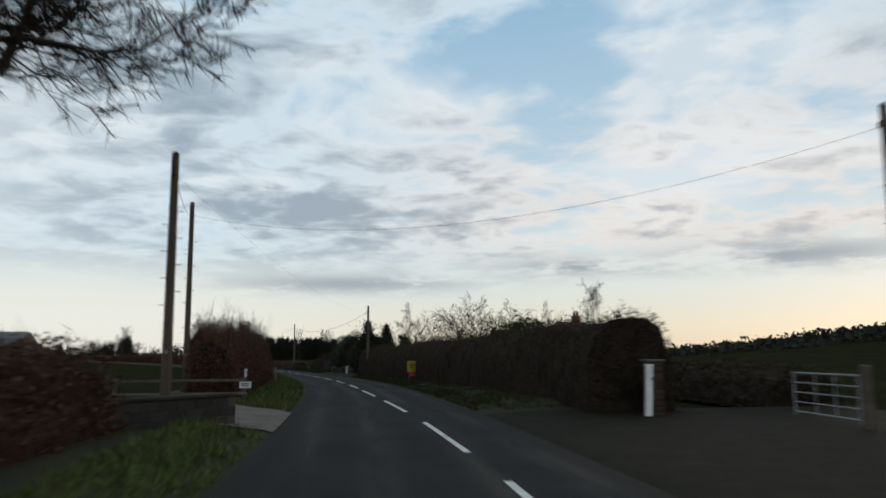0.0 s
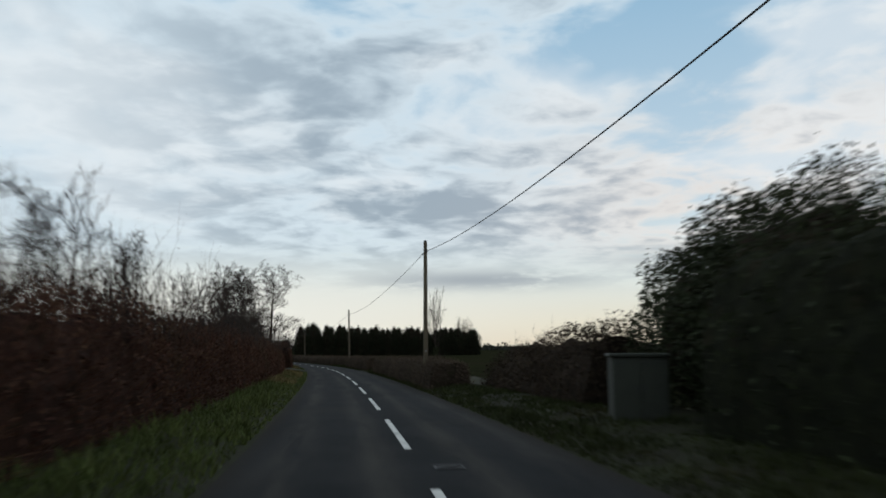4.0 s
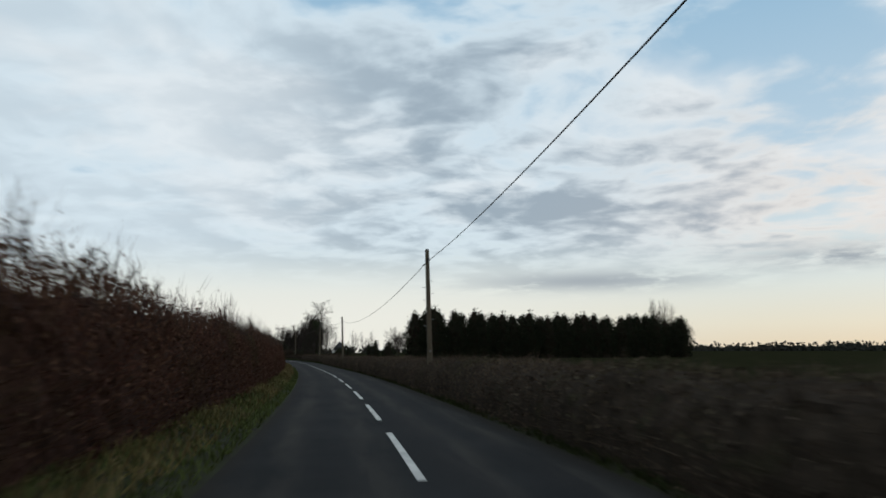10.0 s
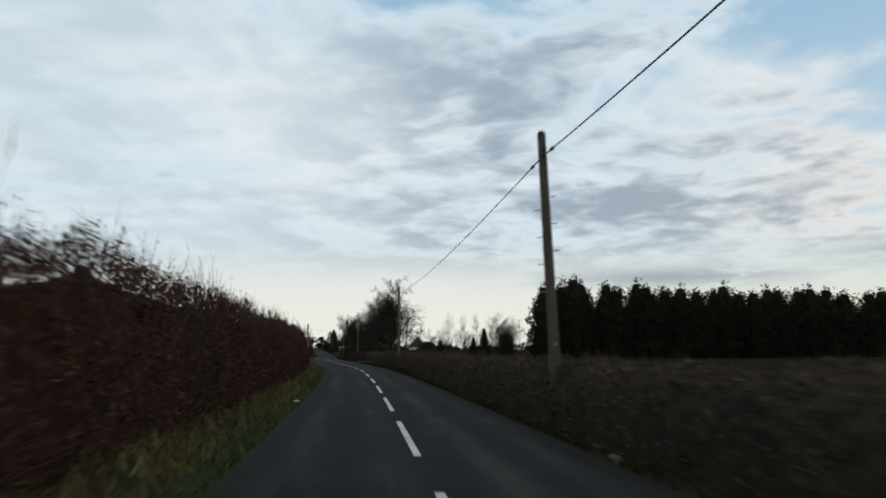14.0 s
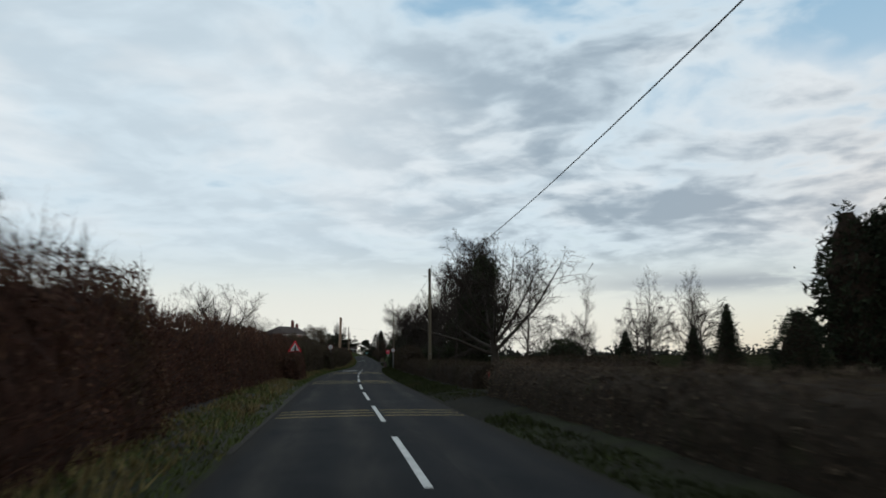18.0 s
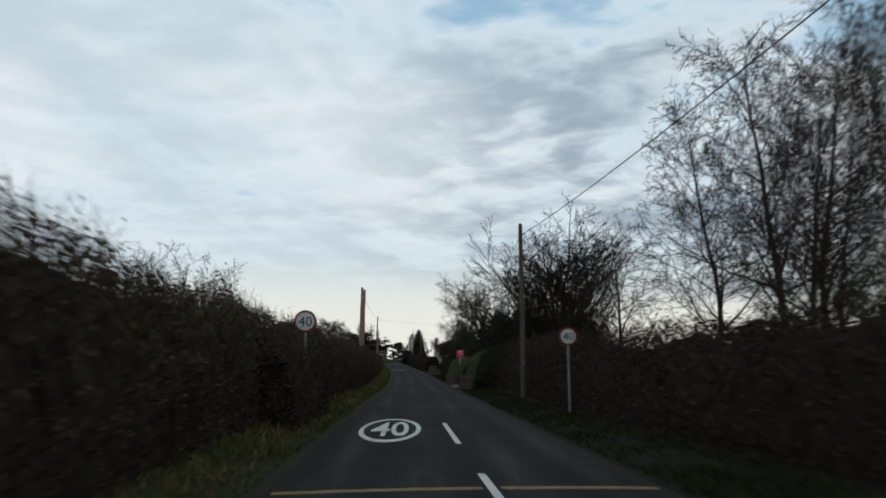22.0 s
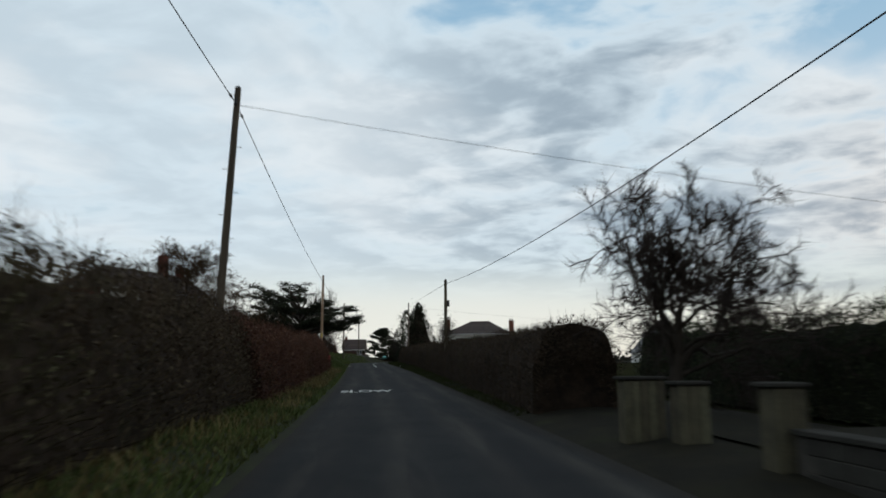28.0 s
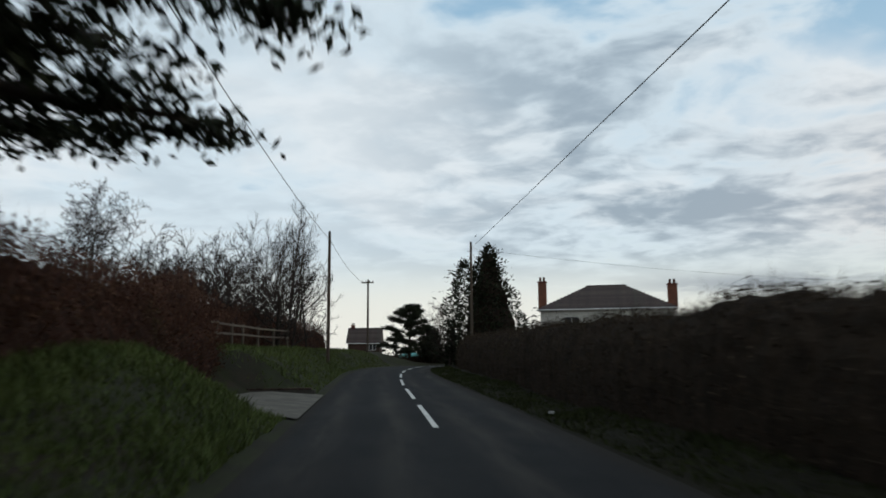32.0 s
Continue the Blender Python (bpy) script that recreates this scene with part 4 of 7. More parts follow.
road = ribbon("road", -58, 785, 2, np.linspace(-1.78, 3.68, 9), camber, "asphalt", "worn grey asphalt country road with a dashed white centre line", "road")
ribbon("verge_left", -58, 785, 2, [-1.74, -2.0, -2.4, -2.9, -3.5, -4.2, -5.0, -5.8, -6.8, -8, -9.5], verge_h, "verge", "grassy bank with soil beside the road and a hedge", "verge")
RV = [3.64, 3.9, 4.3, 4.8, 5.5, 6.5, 8, 10, 11.5]
LV = [-1.74, -2.0, -2.4, -2.9, -3.5, -4.2, -5.0, -5.8, -6.8, -8, -9.5]
ribbon("verge_right", -58, 392, 2, RV, verge_h, "verge", "grassy verge with soil between the road and a hedge", "verge")
# from here the verge's shade is painted in by a darker ground colour
ribbon("verge_right_shaded", 392, 785, 2, RV, verge_h, "litter", "verge of soil and grass with hedge and tree shade in its colour", "verge")


def paint_strip(s0, s1, d0, d1, mat, name, lift=0.006, step=1.0):
    n = max(2, int((s1 - s0) / step) + 1)
    s = np.linspace(s0, s1, n)
    dd = np.linspace(d0, d1, max(2, int(abs(d1 - d0) / 0.7) + 1))
    S2, D2 = np.meshgrid(s, dd, indexing="ij")
    o = place((s0 + s1) / 2, (d0 + d1) / 2)
    v = place(S2, D2, camber(S2, D2) + lift).reshape(-1, 3) - o
    k = len(dd)
    i = np.arange(n - 1)[:, None] * k + np.arange(k - 1)[None]
    f = np.stack([i, i + 1, i + k + 1, i + k], -1).reshape(-1, 4)
    return part(name, raw(name, v, f, mat), parent=road, m=Matrix.Translation(Vector(o.tolist())))


def centre(s):
    return np.interp(s, [-60, 10, 19, 36, 58, 100, 165, 205, 224, 290, 307, 330, 362, 375, 410, 430, 450, 471, 640, 662, 690, 720], [1.6, 1.95, 1.75, 1.05, 0.95, 1.02, 1.12, 1.02, 0.98, 0.92, 0.88, 0.98, 1.17, 1.15, 1.2, 1.33, 1.32, 1.22, 1.2, 1.25, 2.0, 1.4])


# ---- poles and wires ----
def pole(s, d, h, label, lean=(0, 0), mat="pole", steps=True, r=0.115, box_at=None, xy=None, arm=False, tag=None, drop_=0.5):
    """A tapered wooden telegraph pole with bolts, bracket and number plate."""
    m = stand(s, d) if xy is None else pose(xy[0], xy[1], float(land(np.array(xy[0]), np.array(xy[1]))), 0, 0, heading(s))
    root = thing("telegraph_pole", label, "pole", m @ turn("Y", lean[0]) @ turn("X", lean[1]), group="telegraph poles")
    part("shaft", rod(r * 1.12, r * 0.78, h + 0.3, 14, (0, 0, -0.3)), mat, root, smooth=False)
    part("cap", rod(r * 0.84, r * 0.5, 0.06, 12, (0, 0, h)), "black", root)
    part("bracket", box(0.09, 0.34, 0.08, (0, 0, h - drop_ - 0.04), 0.01), "black", root)
    for k in (-1, 1):
        part("insulator", rod(0.035, 0.05, 0.12, 8, (0, 0.17 * k, h - drop_ + 0.02)), "black", root)
    if steps:
        me = mesh_of(rod(0.011, 0.011, 0.17, 6, (0, 0, 0), turn("Y", 90)), "steel")
        for i in range(8):
            z = 2.9 + i * (h - 4.0) / 8
            k = 1 if i % 2 else -1
            part("step_bolt", me, parent=root, m=Matrix.Translation((0.07 * k, 0, z)) @ turn("Z", 0 if k > 0 else 180))
    part("number_plate", box(0.06, 0.012, 0.09, (0, -r * 1.06, 1.75), 0.004), "sign_grey", root)
    if box_at:
        side = 1 if box_at < 0 else -1
        part("cable_box", box(0.14, 0.16, 0.42, (side * (r + 0.06), 0, abs(box_at)), 0.03), "black", root)
    if tag:
        part("tag", box(0.10, 0.012, 0.30, (0.02, -r * 1.06, tag), 0.003), "sign_yellow", root, "yellow tag")
    if arm:
        part("crossarm", box(1.3, 0.10, 0.12, (0, -0.14, h - 0.35), 0.01), mat, root)
        for k in (-0.55, -0.2, 0.2, 0.55):
            part("insulator", rod(0.035, 0.05, 0.14, 8, (k, -0.14, h - 0.23)), "steel", root)
    return m @ turn("Y", lean[0]) @ turn("X", lean[1]) @ Vector((0, 0, h - drop_))


def wire(a, b, sag, r=0.014, label="thin black overhead telephone wire between poles"):
    """A hanging cable from a to b."""
    a, b = Vector(a), Vector(b)
    n = 26
    pts = np.array([list(a.lerp(b, i / n) - Vector((0, 0, 4 * sag * (i / n) * (1 - i / n)))) for i in range(n + 1)])
    d = np.gradient(pts, axis=0)
    d /= np.linalg.norm(d, axis=1)[:, None]
    side = np.cross(d, [0, 0, 1.0])
    side /= np.linalg.norm(side, axis=1)[:, None]
    up_ = np.cross(side, d)
    ang = np.arange(5) * 2 * math.pi / 5
    o = pts.mean(0)
    v = (pts[:, None] - o + r * (side[:, None] * np.cos(ang)[None, :, None] + up_[:, None] * np.sin(ang)[None, :, None])).reshape(-1, 3)
    i, k = np.arange(n)[:, None] * 5, np.arange(5)[None]
    f = np.stack([i + k, i + (k + 1) % 5, i + 5 + (k + 1) % 5, i + 5 + k], -1).reshape(-1, 4)
    ob = thing("overhead_wire", label, "cable", Matrix.Translation(Vector(o.tolist())), group="overhead wires", data=raw("wire", v, f, "wire"))
    if r > 0.01:
        u = min(0.4, 0.9 / (b - a).length)
        for w in (u, 1 - u):
            q = a.lerp(b, w) - Vector((0, 0, 4 * sag * w * (1 - w))) - Vector(o.tolist())
            bm = rod(0.03, 0.045, 0.16, 8, (0, 0, -0.08))
            rod(0.045, 0.02, 0.10, 8, (0, 0, 0.08), None, bm)
            part("clamp", bm, "black", ob, "black cable clamp", Matrix.Translation(q) @ (b - a).to_track_quat("Z", "Y").to_matrix().to_4x4())
    return ob


P_LABEL = "weathered wooden telegraph pole"
tA = pole(18.9, -4.4, 6.6, "dark wooden pole with fittings beside a driveway", mat="dark_pole")
tB = pole(32.2, -6.4, 8.0, "brown wooden telegraph pole behind a hedge", mat="dark_pole")
t0 = pole(16.1, 12.45, 7.5, "wooden pole beside a field gateway", mat="dark_pole")
t2 = pole(69.1, 5.0, 6.4, "wooden telegraph pole rising out of a hedge", mat="dark_pole")
t3 = pole(126.1, 4.3, 7.3, P_LABEL + " beside a field hedge", steps=False)
t4 = pole(188.3, 4.4, 7.4, P_LABEL + " beside a field", lean=(-1.2, 0))
t5 = pole(248.2, 4.3, 6.3, P_LABEL + " beside a field", lean=(-1.4, 0))
t6 = pole(310.9, 4.1, 6.35, P_LABEL + " standing in a low hedge", lean=(-2.0, 0))
t7 = pole(366.3, 5.15, 7.5, P_LABEL + " and a black cable box", box_at=1.9)
t8 = pole(425.6, 6.2, 7.7, "mossy wooden telegraph pole beside a clipped hedge", steps=False)
t9 = pole(482.0, 5.3, 8.1, "mossy wooden telegraph pole at the roadside", steps=False)
t11 = pole(546.0, 7.4, 7.4, "dark wooden telegraph pole among bare trees", mat="dark_pole", steps=False)
L9 = pole(528.0, -4.98, 9.8, "stout pair of wooden poles standing in a hedge", mat="pale_pole", steps=False, r=0.16, lean=(1.5, 0))
L9b = pole(528.5, -4.75, 9.6, "second pole of a stout wooden pair in a hedge", mat="pale_pole", steps=False, r=0.15, lean=(1.5, 0))
L10 = pole(578.8, -4.45, 9.35, "brown wooden pole leaning over a hedge", lean=(2.6, 0))
L11 = pole(624.2, -4.0, 8.3, "pale banded wooden telegraph pole with a yellow tag", tag=3.0, lean=(0.6, 0), mat="pale_pole")
R12 = pole(605.8, 4.8, 6.3, "wooden telegraph pole with ivy round its foot", box_at=-4.6, drop_=0.22)
L13 = pole(679.0, -3.0, 9.5, "slim brown wooden pole beside the verge", mat="dark_pole", xy=(-266.9, 616.5))
R14 = pole(688.0, 8.0, 10.2, "tall wooden pole beside a conifer", xy=(-262.3, 630.0))
T15 = pole(706.0, 0.0, 8.9, "pole with a short crossarm at a bend", xy=(-278.7, 641.1), arm=True, steps=False)
for a, b, sag in ((t2, t3, 1.15), (t3, t4, 0.65), (t4, t5, 1.0), (t5, t6, 1.1), (t6, t7, 0.45), (t7, t8, 0.95), (t8, t9, 0.75), (t9, t11, 1.0), (t11, R12, 0.9), (R12, R14, 0.0),
                  (L9, L10, 0.4), (L10, L11, 0.3), (L11, L13, 0.55), (L13, T15, 0.6)):
    wire(a, b, sag)
wire(t0, tB, 1.4, 0.005)
wire(tA, t2, 0.9, 0.002)
wire(tB, tA, 0.3, 0.007)
wire(L10, spot(590, 60, 7.0), 1.2, 0.008)
wire(R14, spot(700, 60, 7.0), 1.0, 0.008)



# ---- road markings of the village approach ----
def starts(index, values):
    return [float(np.interp(i, index, values)) for i in range(int(index[0]), int(index[-1]) + 1)]


for s in (starts([-8, -2, 0, 1, 3, 5, 7, 14, 18, 20, 23, 27, 35, 38, 40, 43, 45], [-42, 13.0, 32.4, 41.4, 61.7, 81.3, 101.4, 168.0, 205.3, 224.2, 251.7, 288.8, 362.6, 391.8, 410.8, 442.7, 464.0])
          + starts([0, 1, 2, 12], [643.0, 651.8, 660.8, 751.0])):
    c0, c1 = float(centre(s)), float(centre(s + 6.1))
    n = 5
    ss = np.linspace(s, s + 6.1, n)
    cc = np.linspace(c0, c1, n)
    o = place(s + 3, (c0 + c1) / 2)
    S2 = np.stack([ss, ss], -1)
    D2 = np.stack([cc - 0.06, cc + 0.06], -1)
    v = place(S2, D2, camber(S2, D2) + 0.006).reshape(-1, 3) - o
    i = np.arange(n - 1) * 2
    f = np.stack([i, i + 1, i + 3, i + 2], -1)
    part("lane_dash", raw("lane_dash", v, f, "paint"), parent=road, m=Matrix.Translation(Vector(o.tolist())))

for s0, n, step in ((393.8, 3, 1.04), (419.4, 6, 1.02), (447.4, 11, 1.06)):
    for k in range(n):
        s = s0 + k * step
        paint_strip(s, s + 0.11, -1.62, float(centre(s)) - 0.12, "yellow", "rumble_bar", step=0.11)
        paint_strip(s, s + 0.11, float(centre(s)) + 0.12, 3.52, "yellow", "rumble_bar", step=0.11)


def flat_text(body, width, length, s, d, mat="paint"):
    """Painted letters laid on the road."""
    cu = bpy.data.curves.new("letters", "FONT")
    cu.body, cu.align_x, cu.align_y, cu.resolution_u = body, "CENTER", "CENTER", 4
    cu.size, cu.offset = 1.0, 0.012
    tmp = bpy.data.objects.new("tmp", cu)
    me = bpy.data.meshes.new_from_object(tmp)
    bpy.data.objects.remove(tmp)
    co = np.zeros(len(me.vertices) * 3)
    me.vertices.foreach_get("co", co)
    co = co.reshape(-1, 3)
    co -= (co.max(0) + co.min(0)) / 2
    ext = co.max(0) - co.min(0)
    co[:, 0] *= width / ext[0]
    co[:, 1] *= length / ext[1]
    w = place(s + co[:, 1], d + co[:, 0], camber(s, d + co[:, 0]) + 0.007) - place(s, d)
    me.vertices.foreach_set("co", w.ravel())
    me.materials.clear()
    me.materials.append(M[mat])
    me.update()
    return part("road_lettering", me, parent=road, m=Matrix.Translation(spot(s, d)), label="white painted road lettering")


def road_ring(s, d, w, length, band):
    n = 48
    a = np.arange(n) * 2 * math.pi / n
    so = s + np.sin(a) * length / 2
    do = d + np.cos(a) * w / 2
    si = s + np.sin(a) * (length / 2 - band * length / w)
    di = d + np.cos(a) * (w / 2 - band)
    v = np.concatenate([place(so, do, camber(so, do) + 0.007), place(si, di, camber(si, di) + 0.007)]) - place(s, d)
    i = np.arange(n)
    f = np.stack([i, (i + 1) % n, (i + 1) % n + n, i + n], -1)
    part("speed_ring", raw("speed_ring", v, f, "paint"), parent=road, m=Matrix.Translation(spot(s, d)))


road_ring(468.4, -0.28, 1.62, 7.6, 0.12)
flat_text("40", 0.98, 4.6, 468.4, -0.28)
flat_text("SLOW", 2.25, 1.9, 591.2, -0.25)


# ---- signs ----
def text_mesh(body, width, height, mat):
    cu = bpy.data.curves.new("letters", "FONT")
    cu.body, cu.align_x, cu.align_y, cu.resolution_u = body, "CENTER", "CENTER", 3
    cu.extrude = 0.004
    tmp = bpy.data.objects.new("tmp", cu)
    me = bpy.data.meshes.new_from_object(tmp)
    bpy.data.objects.remove(tmp)
    co = np.zeros(len(me.vertices) * 3)
    me.vertices.foreach_get("co", co)
    co = co.reshape(-1, 3)
    co -= (co.max(0) + co.min(0)) / 2
    ext = co.max(0) - co.min(0)
    out = np.stack([co[:, 0] * width / ext[0], co[:, 2], co[:, 1] * height / ext[1]], -1)
    me.vertices.foreach_set("co", out.ravel())
    me.materials.clear()
    me.materials.append(M[mat])
    me.update()
    return me


def disc(r, depth, sides=32):
    return prism([(r * math.cos(i * 2 * math.pi / sides), r * math.sin(i * 2 * math.pi / sides)) for i in range(sides)], depth)


def speed_sign(s, d, h, r, label):
    root = thing("speed_limit_sign", label, "road sign", stand(s, d), group="speed limit signs")
    part("post", rod(0.038, 0.038, h + r * 0.6, 10, (0, 0.06, -0.2)), "sign_grey", root)
    part("rim", disc(r, 0.02), "faded_red", root, "dull red ring", Matrix.Translation((0, 0, h)))
    part("face", disc(r * 0.80, 0.008), "sign_white", root, "white disc", Matrix.Translation((0, -0.009, h)))
    part("number", text_mesh("40", r * 1.22, r * 0.84, "sign_black"), None, root, "black figures", Matrix.Translation((0, -0.012, h)))
    part("clip", box(0.09, 0.05, 0.05, (0, 0.045, h - 0.05), 0.005), "sign_grey", root)
    return root


speed_sign(469.6, -2.75, 2.95, 0.32, "round red-ringed speed limit sign above a hedge")
speed_sign(471.0, 5.1, 2.55, 0.28, "round red-ringed speed limit sign on a grey post")

tri_sign = thing("warning_sign", "red-bordered triangular road junction warning sign on a post", "road sign", stand(424.2, -2.95))
part("post", rod(0.038, 0.038, 2.3, 10, (0, 0.06, -0.2)), "sign_grey", tri_sign)
part("border", prism([(-0.44, 0), (0.44, 0), (0.40, -0.04), (-0.40, -0.04)][:2] + [(0.44, 0.05), (0.03, 0.74), (-0.03, 0.74), (-0.44, 0.05)], 0.02), "sign_red", tri_sign, "red border", Matrix.Translation((0, 0, 1.95)))
part("face", prism([(-0.31, 0.07), (0.31, 0.07), (0, 0.58)], 0.008), "sign_white", tri_sign, "white panel", Matrix.Translation((0, -0.009, 1.95)))
part("symbol", prism([(-0.035, 0.10), (0.075, 0.10), (0.075, 0.36), (0.045, 0.42), (0.0, 0.42), (-0.035, 0.36)], 0.006), "sign_black", tri_sign, "black road symbol", Matrix.Translation((0.01, -0.016, 1.95)))
part("branch", box(0.14, 0.006, 0.05, (-0.10, -0.013, 2.13), 0.0), "sign_black", tri_sign)

agent = thing("sale_board", "red estate agent board on a white post", "sign", stand(517.3, 4.75))
part("post", box(0.06, 0.06, 3.1, (0, 0.05, -0.1), 0.006), "white", agent)
part("board", box(0.64, 0.03, 0.64, (0, 0, 2.45), 0.006), "sign_pink", agent, "pinkish red board")
part("footer", box(0.60, 0.02, 0.09, (0.02, 0, 2.34), 0.004), "sign_black", agent)
for x, z, w, h in ((-0.12, 2.88, 0.10, 0.14), (0.0, 2.88, 0.07, 0.20), (0.12, 2.88, 0.09, 0.18), (0.10, 2.74, 0.28, 0.025), (0.08, 2.68, 0.34, 0.02), (0.02, 2.375, 0.46, 0.03)):
    part("print_bar", box(w, 0.006, h, (x, -0.02 if z > 2.4 else -0.014, z), 0.0), "sign_white", agent)

yb = thing("notice_board", "yellow notice board on two short legs beside a hedge", "sign", stand(50.2, 5.35, 0.15))
part("board", box(0.70, 0.03, 0.72, (0, 0, 0.58), 0.006), "sign_yellow", yb, "yellow board")
part("lower_panel", box(0.46, 0.025, 0.22, (0.02, 0, 0.33), 0.004), "sign_pink", yb, "faded pinkish panel")
for x in (-0.22, 0.24):
    part("leg", box(0.04, 0.04, 0.65, (x, 0.035, -0.08), 0.004), "wood", yb)
for x, z, w, h in ((-0.02, 1.08, 0.40, 0.05), (0.02, 0.98, 0.46, 0.05), (-0.04, 0.88, 0.30, 0.04), (0.0, 0.76, 0.22, 0.04)):
    part("print_bar", box(w, 0.006, h, (x, -0.02, z), 0.0), "sign_black", yb)

# ---- entrance things of the first stretch ----
pad = ribbon("driveway", 17.2, 23.2, 2, LV[:6], lambda s_, d_: np.maximum(verge_h(s_, d_), 0.0) + 0.035, "concrete", "pale worn concrete driveway apron", "driveway")


def bar_line(name, p, q, r, mat, parent, sides=8):
    """A round bar between two local points."""
    p, q = Vector(p), Vector(q)
    d = q - p
    bm = rod(r, r, d.length, sides)
    bmesh.ops.transform(bm, matrix=Matrix.Translation(p) @ d.to_track_quat("Z", "Y").to_matrix().to_4x4(), verts=bm.verts)
    return part(name, bm, mat, parent)


def block_wall(s0, s1, d0, d1, h, t, mat, label, brick=(0.44, 0.21), cap=True, name="garden_wall", pier=None):
    """A wall of courses of separate blocks with recessed joints and a coping."""
    a, b = spot(s0, d0), spot(s1, d1)
    run = b - a
    length = Vector((run.x, run.y, 0)).length
    ang = math.degrees(math.atan2(run.y, run.x))
    root = thing(name, label, "wall", pose(a.x, a.y, (a.z + b.z) / 2 - 0.05, 0, 0, ang))
    part("backing", box(length, t - 0.03, h + 0.05, (length / 2, 0, -0.05), 0), "mortar", root)
    me = mesh_of(box(brick[0] - 0.012, t, brick[1] - 0.012, (0, 0, 0), 0.008), mat)
    rows, cols = int(h / brick[1]), int(length / brick[0])
    if rows * cols <= 420:
        for r in range(rows):
            for c in range(cols):
                x = (c + 0.5 + (0.5 if r % 2 else 0)) * brick[0]
                if x + brick[0] / 2 < length + 0.05:
                    part("brick" if "brick" in mat else "block", me, parent=root, m=Matrix.Translation((x, 0, r * brick[1])))
    if cap:
        part("coping", box(length + 0.06, t + 0.08, 0.07, (length / 2, 0, h), 0.012), mat, root)
    if pier:
        for x in pier:
            p = part("pier", box(t + 0.16, t + 0.16, h + 0.14, (x, 0, -0.05), 0.012), mat, root)
            part("pier_cap", box(t + 0.24, t + 0.24, 0.07, (x, 0, h + 0.09), 0.015), "concrete", p)
    return root


block_wall(17.9, 14.6, -2.75, -5.6, 0.84, 0.35, "stone", "low dark stone wall at a driveway mouth")
barrier = thing("barrier_gate", "low rail barrier across a driveway with a small white notice", "gate", stand(24.6, -3.3, 0.1))
for x in (0.0, -3.8):
    part("post", box(0.10, 0.10, 1.05, (x, 0, -0.1), 0.01), "wood", barrier)
part("rail", box(4.0, 0.05, 0.08, (-1.9, -0.08, 0.82), 0.008), "wood", barrier)
part("rail", box(4.0, 0.05, 0.08, (-1.9, -0.08, 0.42), 0.008), "wood", barrier)
nb = part("notice", box(0.36, 0.015, 0.20, (0.06, -0.12, 0.62), 0.003), "sign_white", barrier, "small white notice")
part("print_bar", box(0.24, 0.004, 0.03, (0.06, -0.130, 0.74), 0), "sign_black", nb)
part("print_bar", box(0.20, 0.004, 0.03, (0.06, -0.130, 0.68), 0), "sign_black", nb)
part("lamp_bracket", box(0.07, 0.07, 0.26, (0.05, 0, 0.95), 0.01), "sign_white", barrier)

shed = thing("farm_shed", "long low dark farm shed with a sheet roof", "building", stand(42, -21, -0.1, 8))
part("wall", box(16, 8, 2.2, (-3, 0, 0), 0.02), "cabinet", shed)
part("roof", prism([(-8.4, 2.15), (8.4, 2.15), (8.4, 2.27), (-8.4, 2.27)], 8.6), "slate", shed, "", Matrix.Translation((-3, -4.3, 0)))
part("ridge", prism([(-4.4, 2.25), (4.4, 2.25), (0, 3.2)], 16.6), "slate", shed, "", Matrix.Translation((5.3, 0, 0)) @ turn("Z", 90))
part("door", box(3.0, 0.05, 2.0, (2.0, -4.03, 0), 0.01), "wood", shed)

guard = thing("slatted_panels", "pale slatted timber pallets leaning against a hedge", "pallet", stand(46.2, -3.45, 0.2))
for k in range(4):
    p = part("pallet", box(0.05, 1.15, 0.09, (0, -1.9 + k * 1.25, 0.05), 0.006), "wood", guard)
    for j in range(5):
        part("slat", box(0.025, 0.10, 0.95, (0.03, -2.35 + k * 1.25 + j * 0.22, 0.0), 0.004), "concrete", p)
    part("batten", box(0.05, 1.15, 0.09, (0, -1.9 + k * 1.25, 0.72), 0.006), "wood", p)

wpost = thing("gate_post", "white painted leaning gate post", "post", stand(19.9, 7.85, 0.0) @ turn("Y", 3))
part("shaft", box(0.16, 0.16, 1.45, (0, 0, -0.1), 0.015), "white", wpost)
part("cap", box(0.19, 0.19, 0.05, (0, 0, 1.35), 0.015), "white", wpost)
part("hinge", box(0.05, 0.22, 0.05, (0.05, -0.02, 1.0), 0.006), "black", wpost)
pier1 = thing("brick_pier", "weathered brick gate pier beside a hedge", "pier", stand(20.35, 8.2, 0.0))
part("core", box(0.42, 0.42, 1.55, (0, 0, -0.1), 0), "mortar", pier1)
_b = mesh_of(box(0.215, 0.445, 0.065, (0, 0, 0), 0.006), "dark_brick")
for r in range(19):
    for x in (-0.112, 0.112):
        part("brick", _b, parent=pier1, m=Matrix.Translation((x, 0, 0.02 + r * 0.076)) if r % 2 else turn("Z", 90) @ Matrix.Translation((x, 0, 0.02 + r * 0.076)))
part("cap", box(0.54, 0.54, 0.07, (0, 0, 1.46), 0.02), "concrete", pier1)


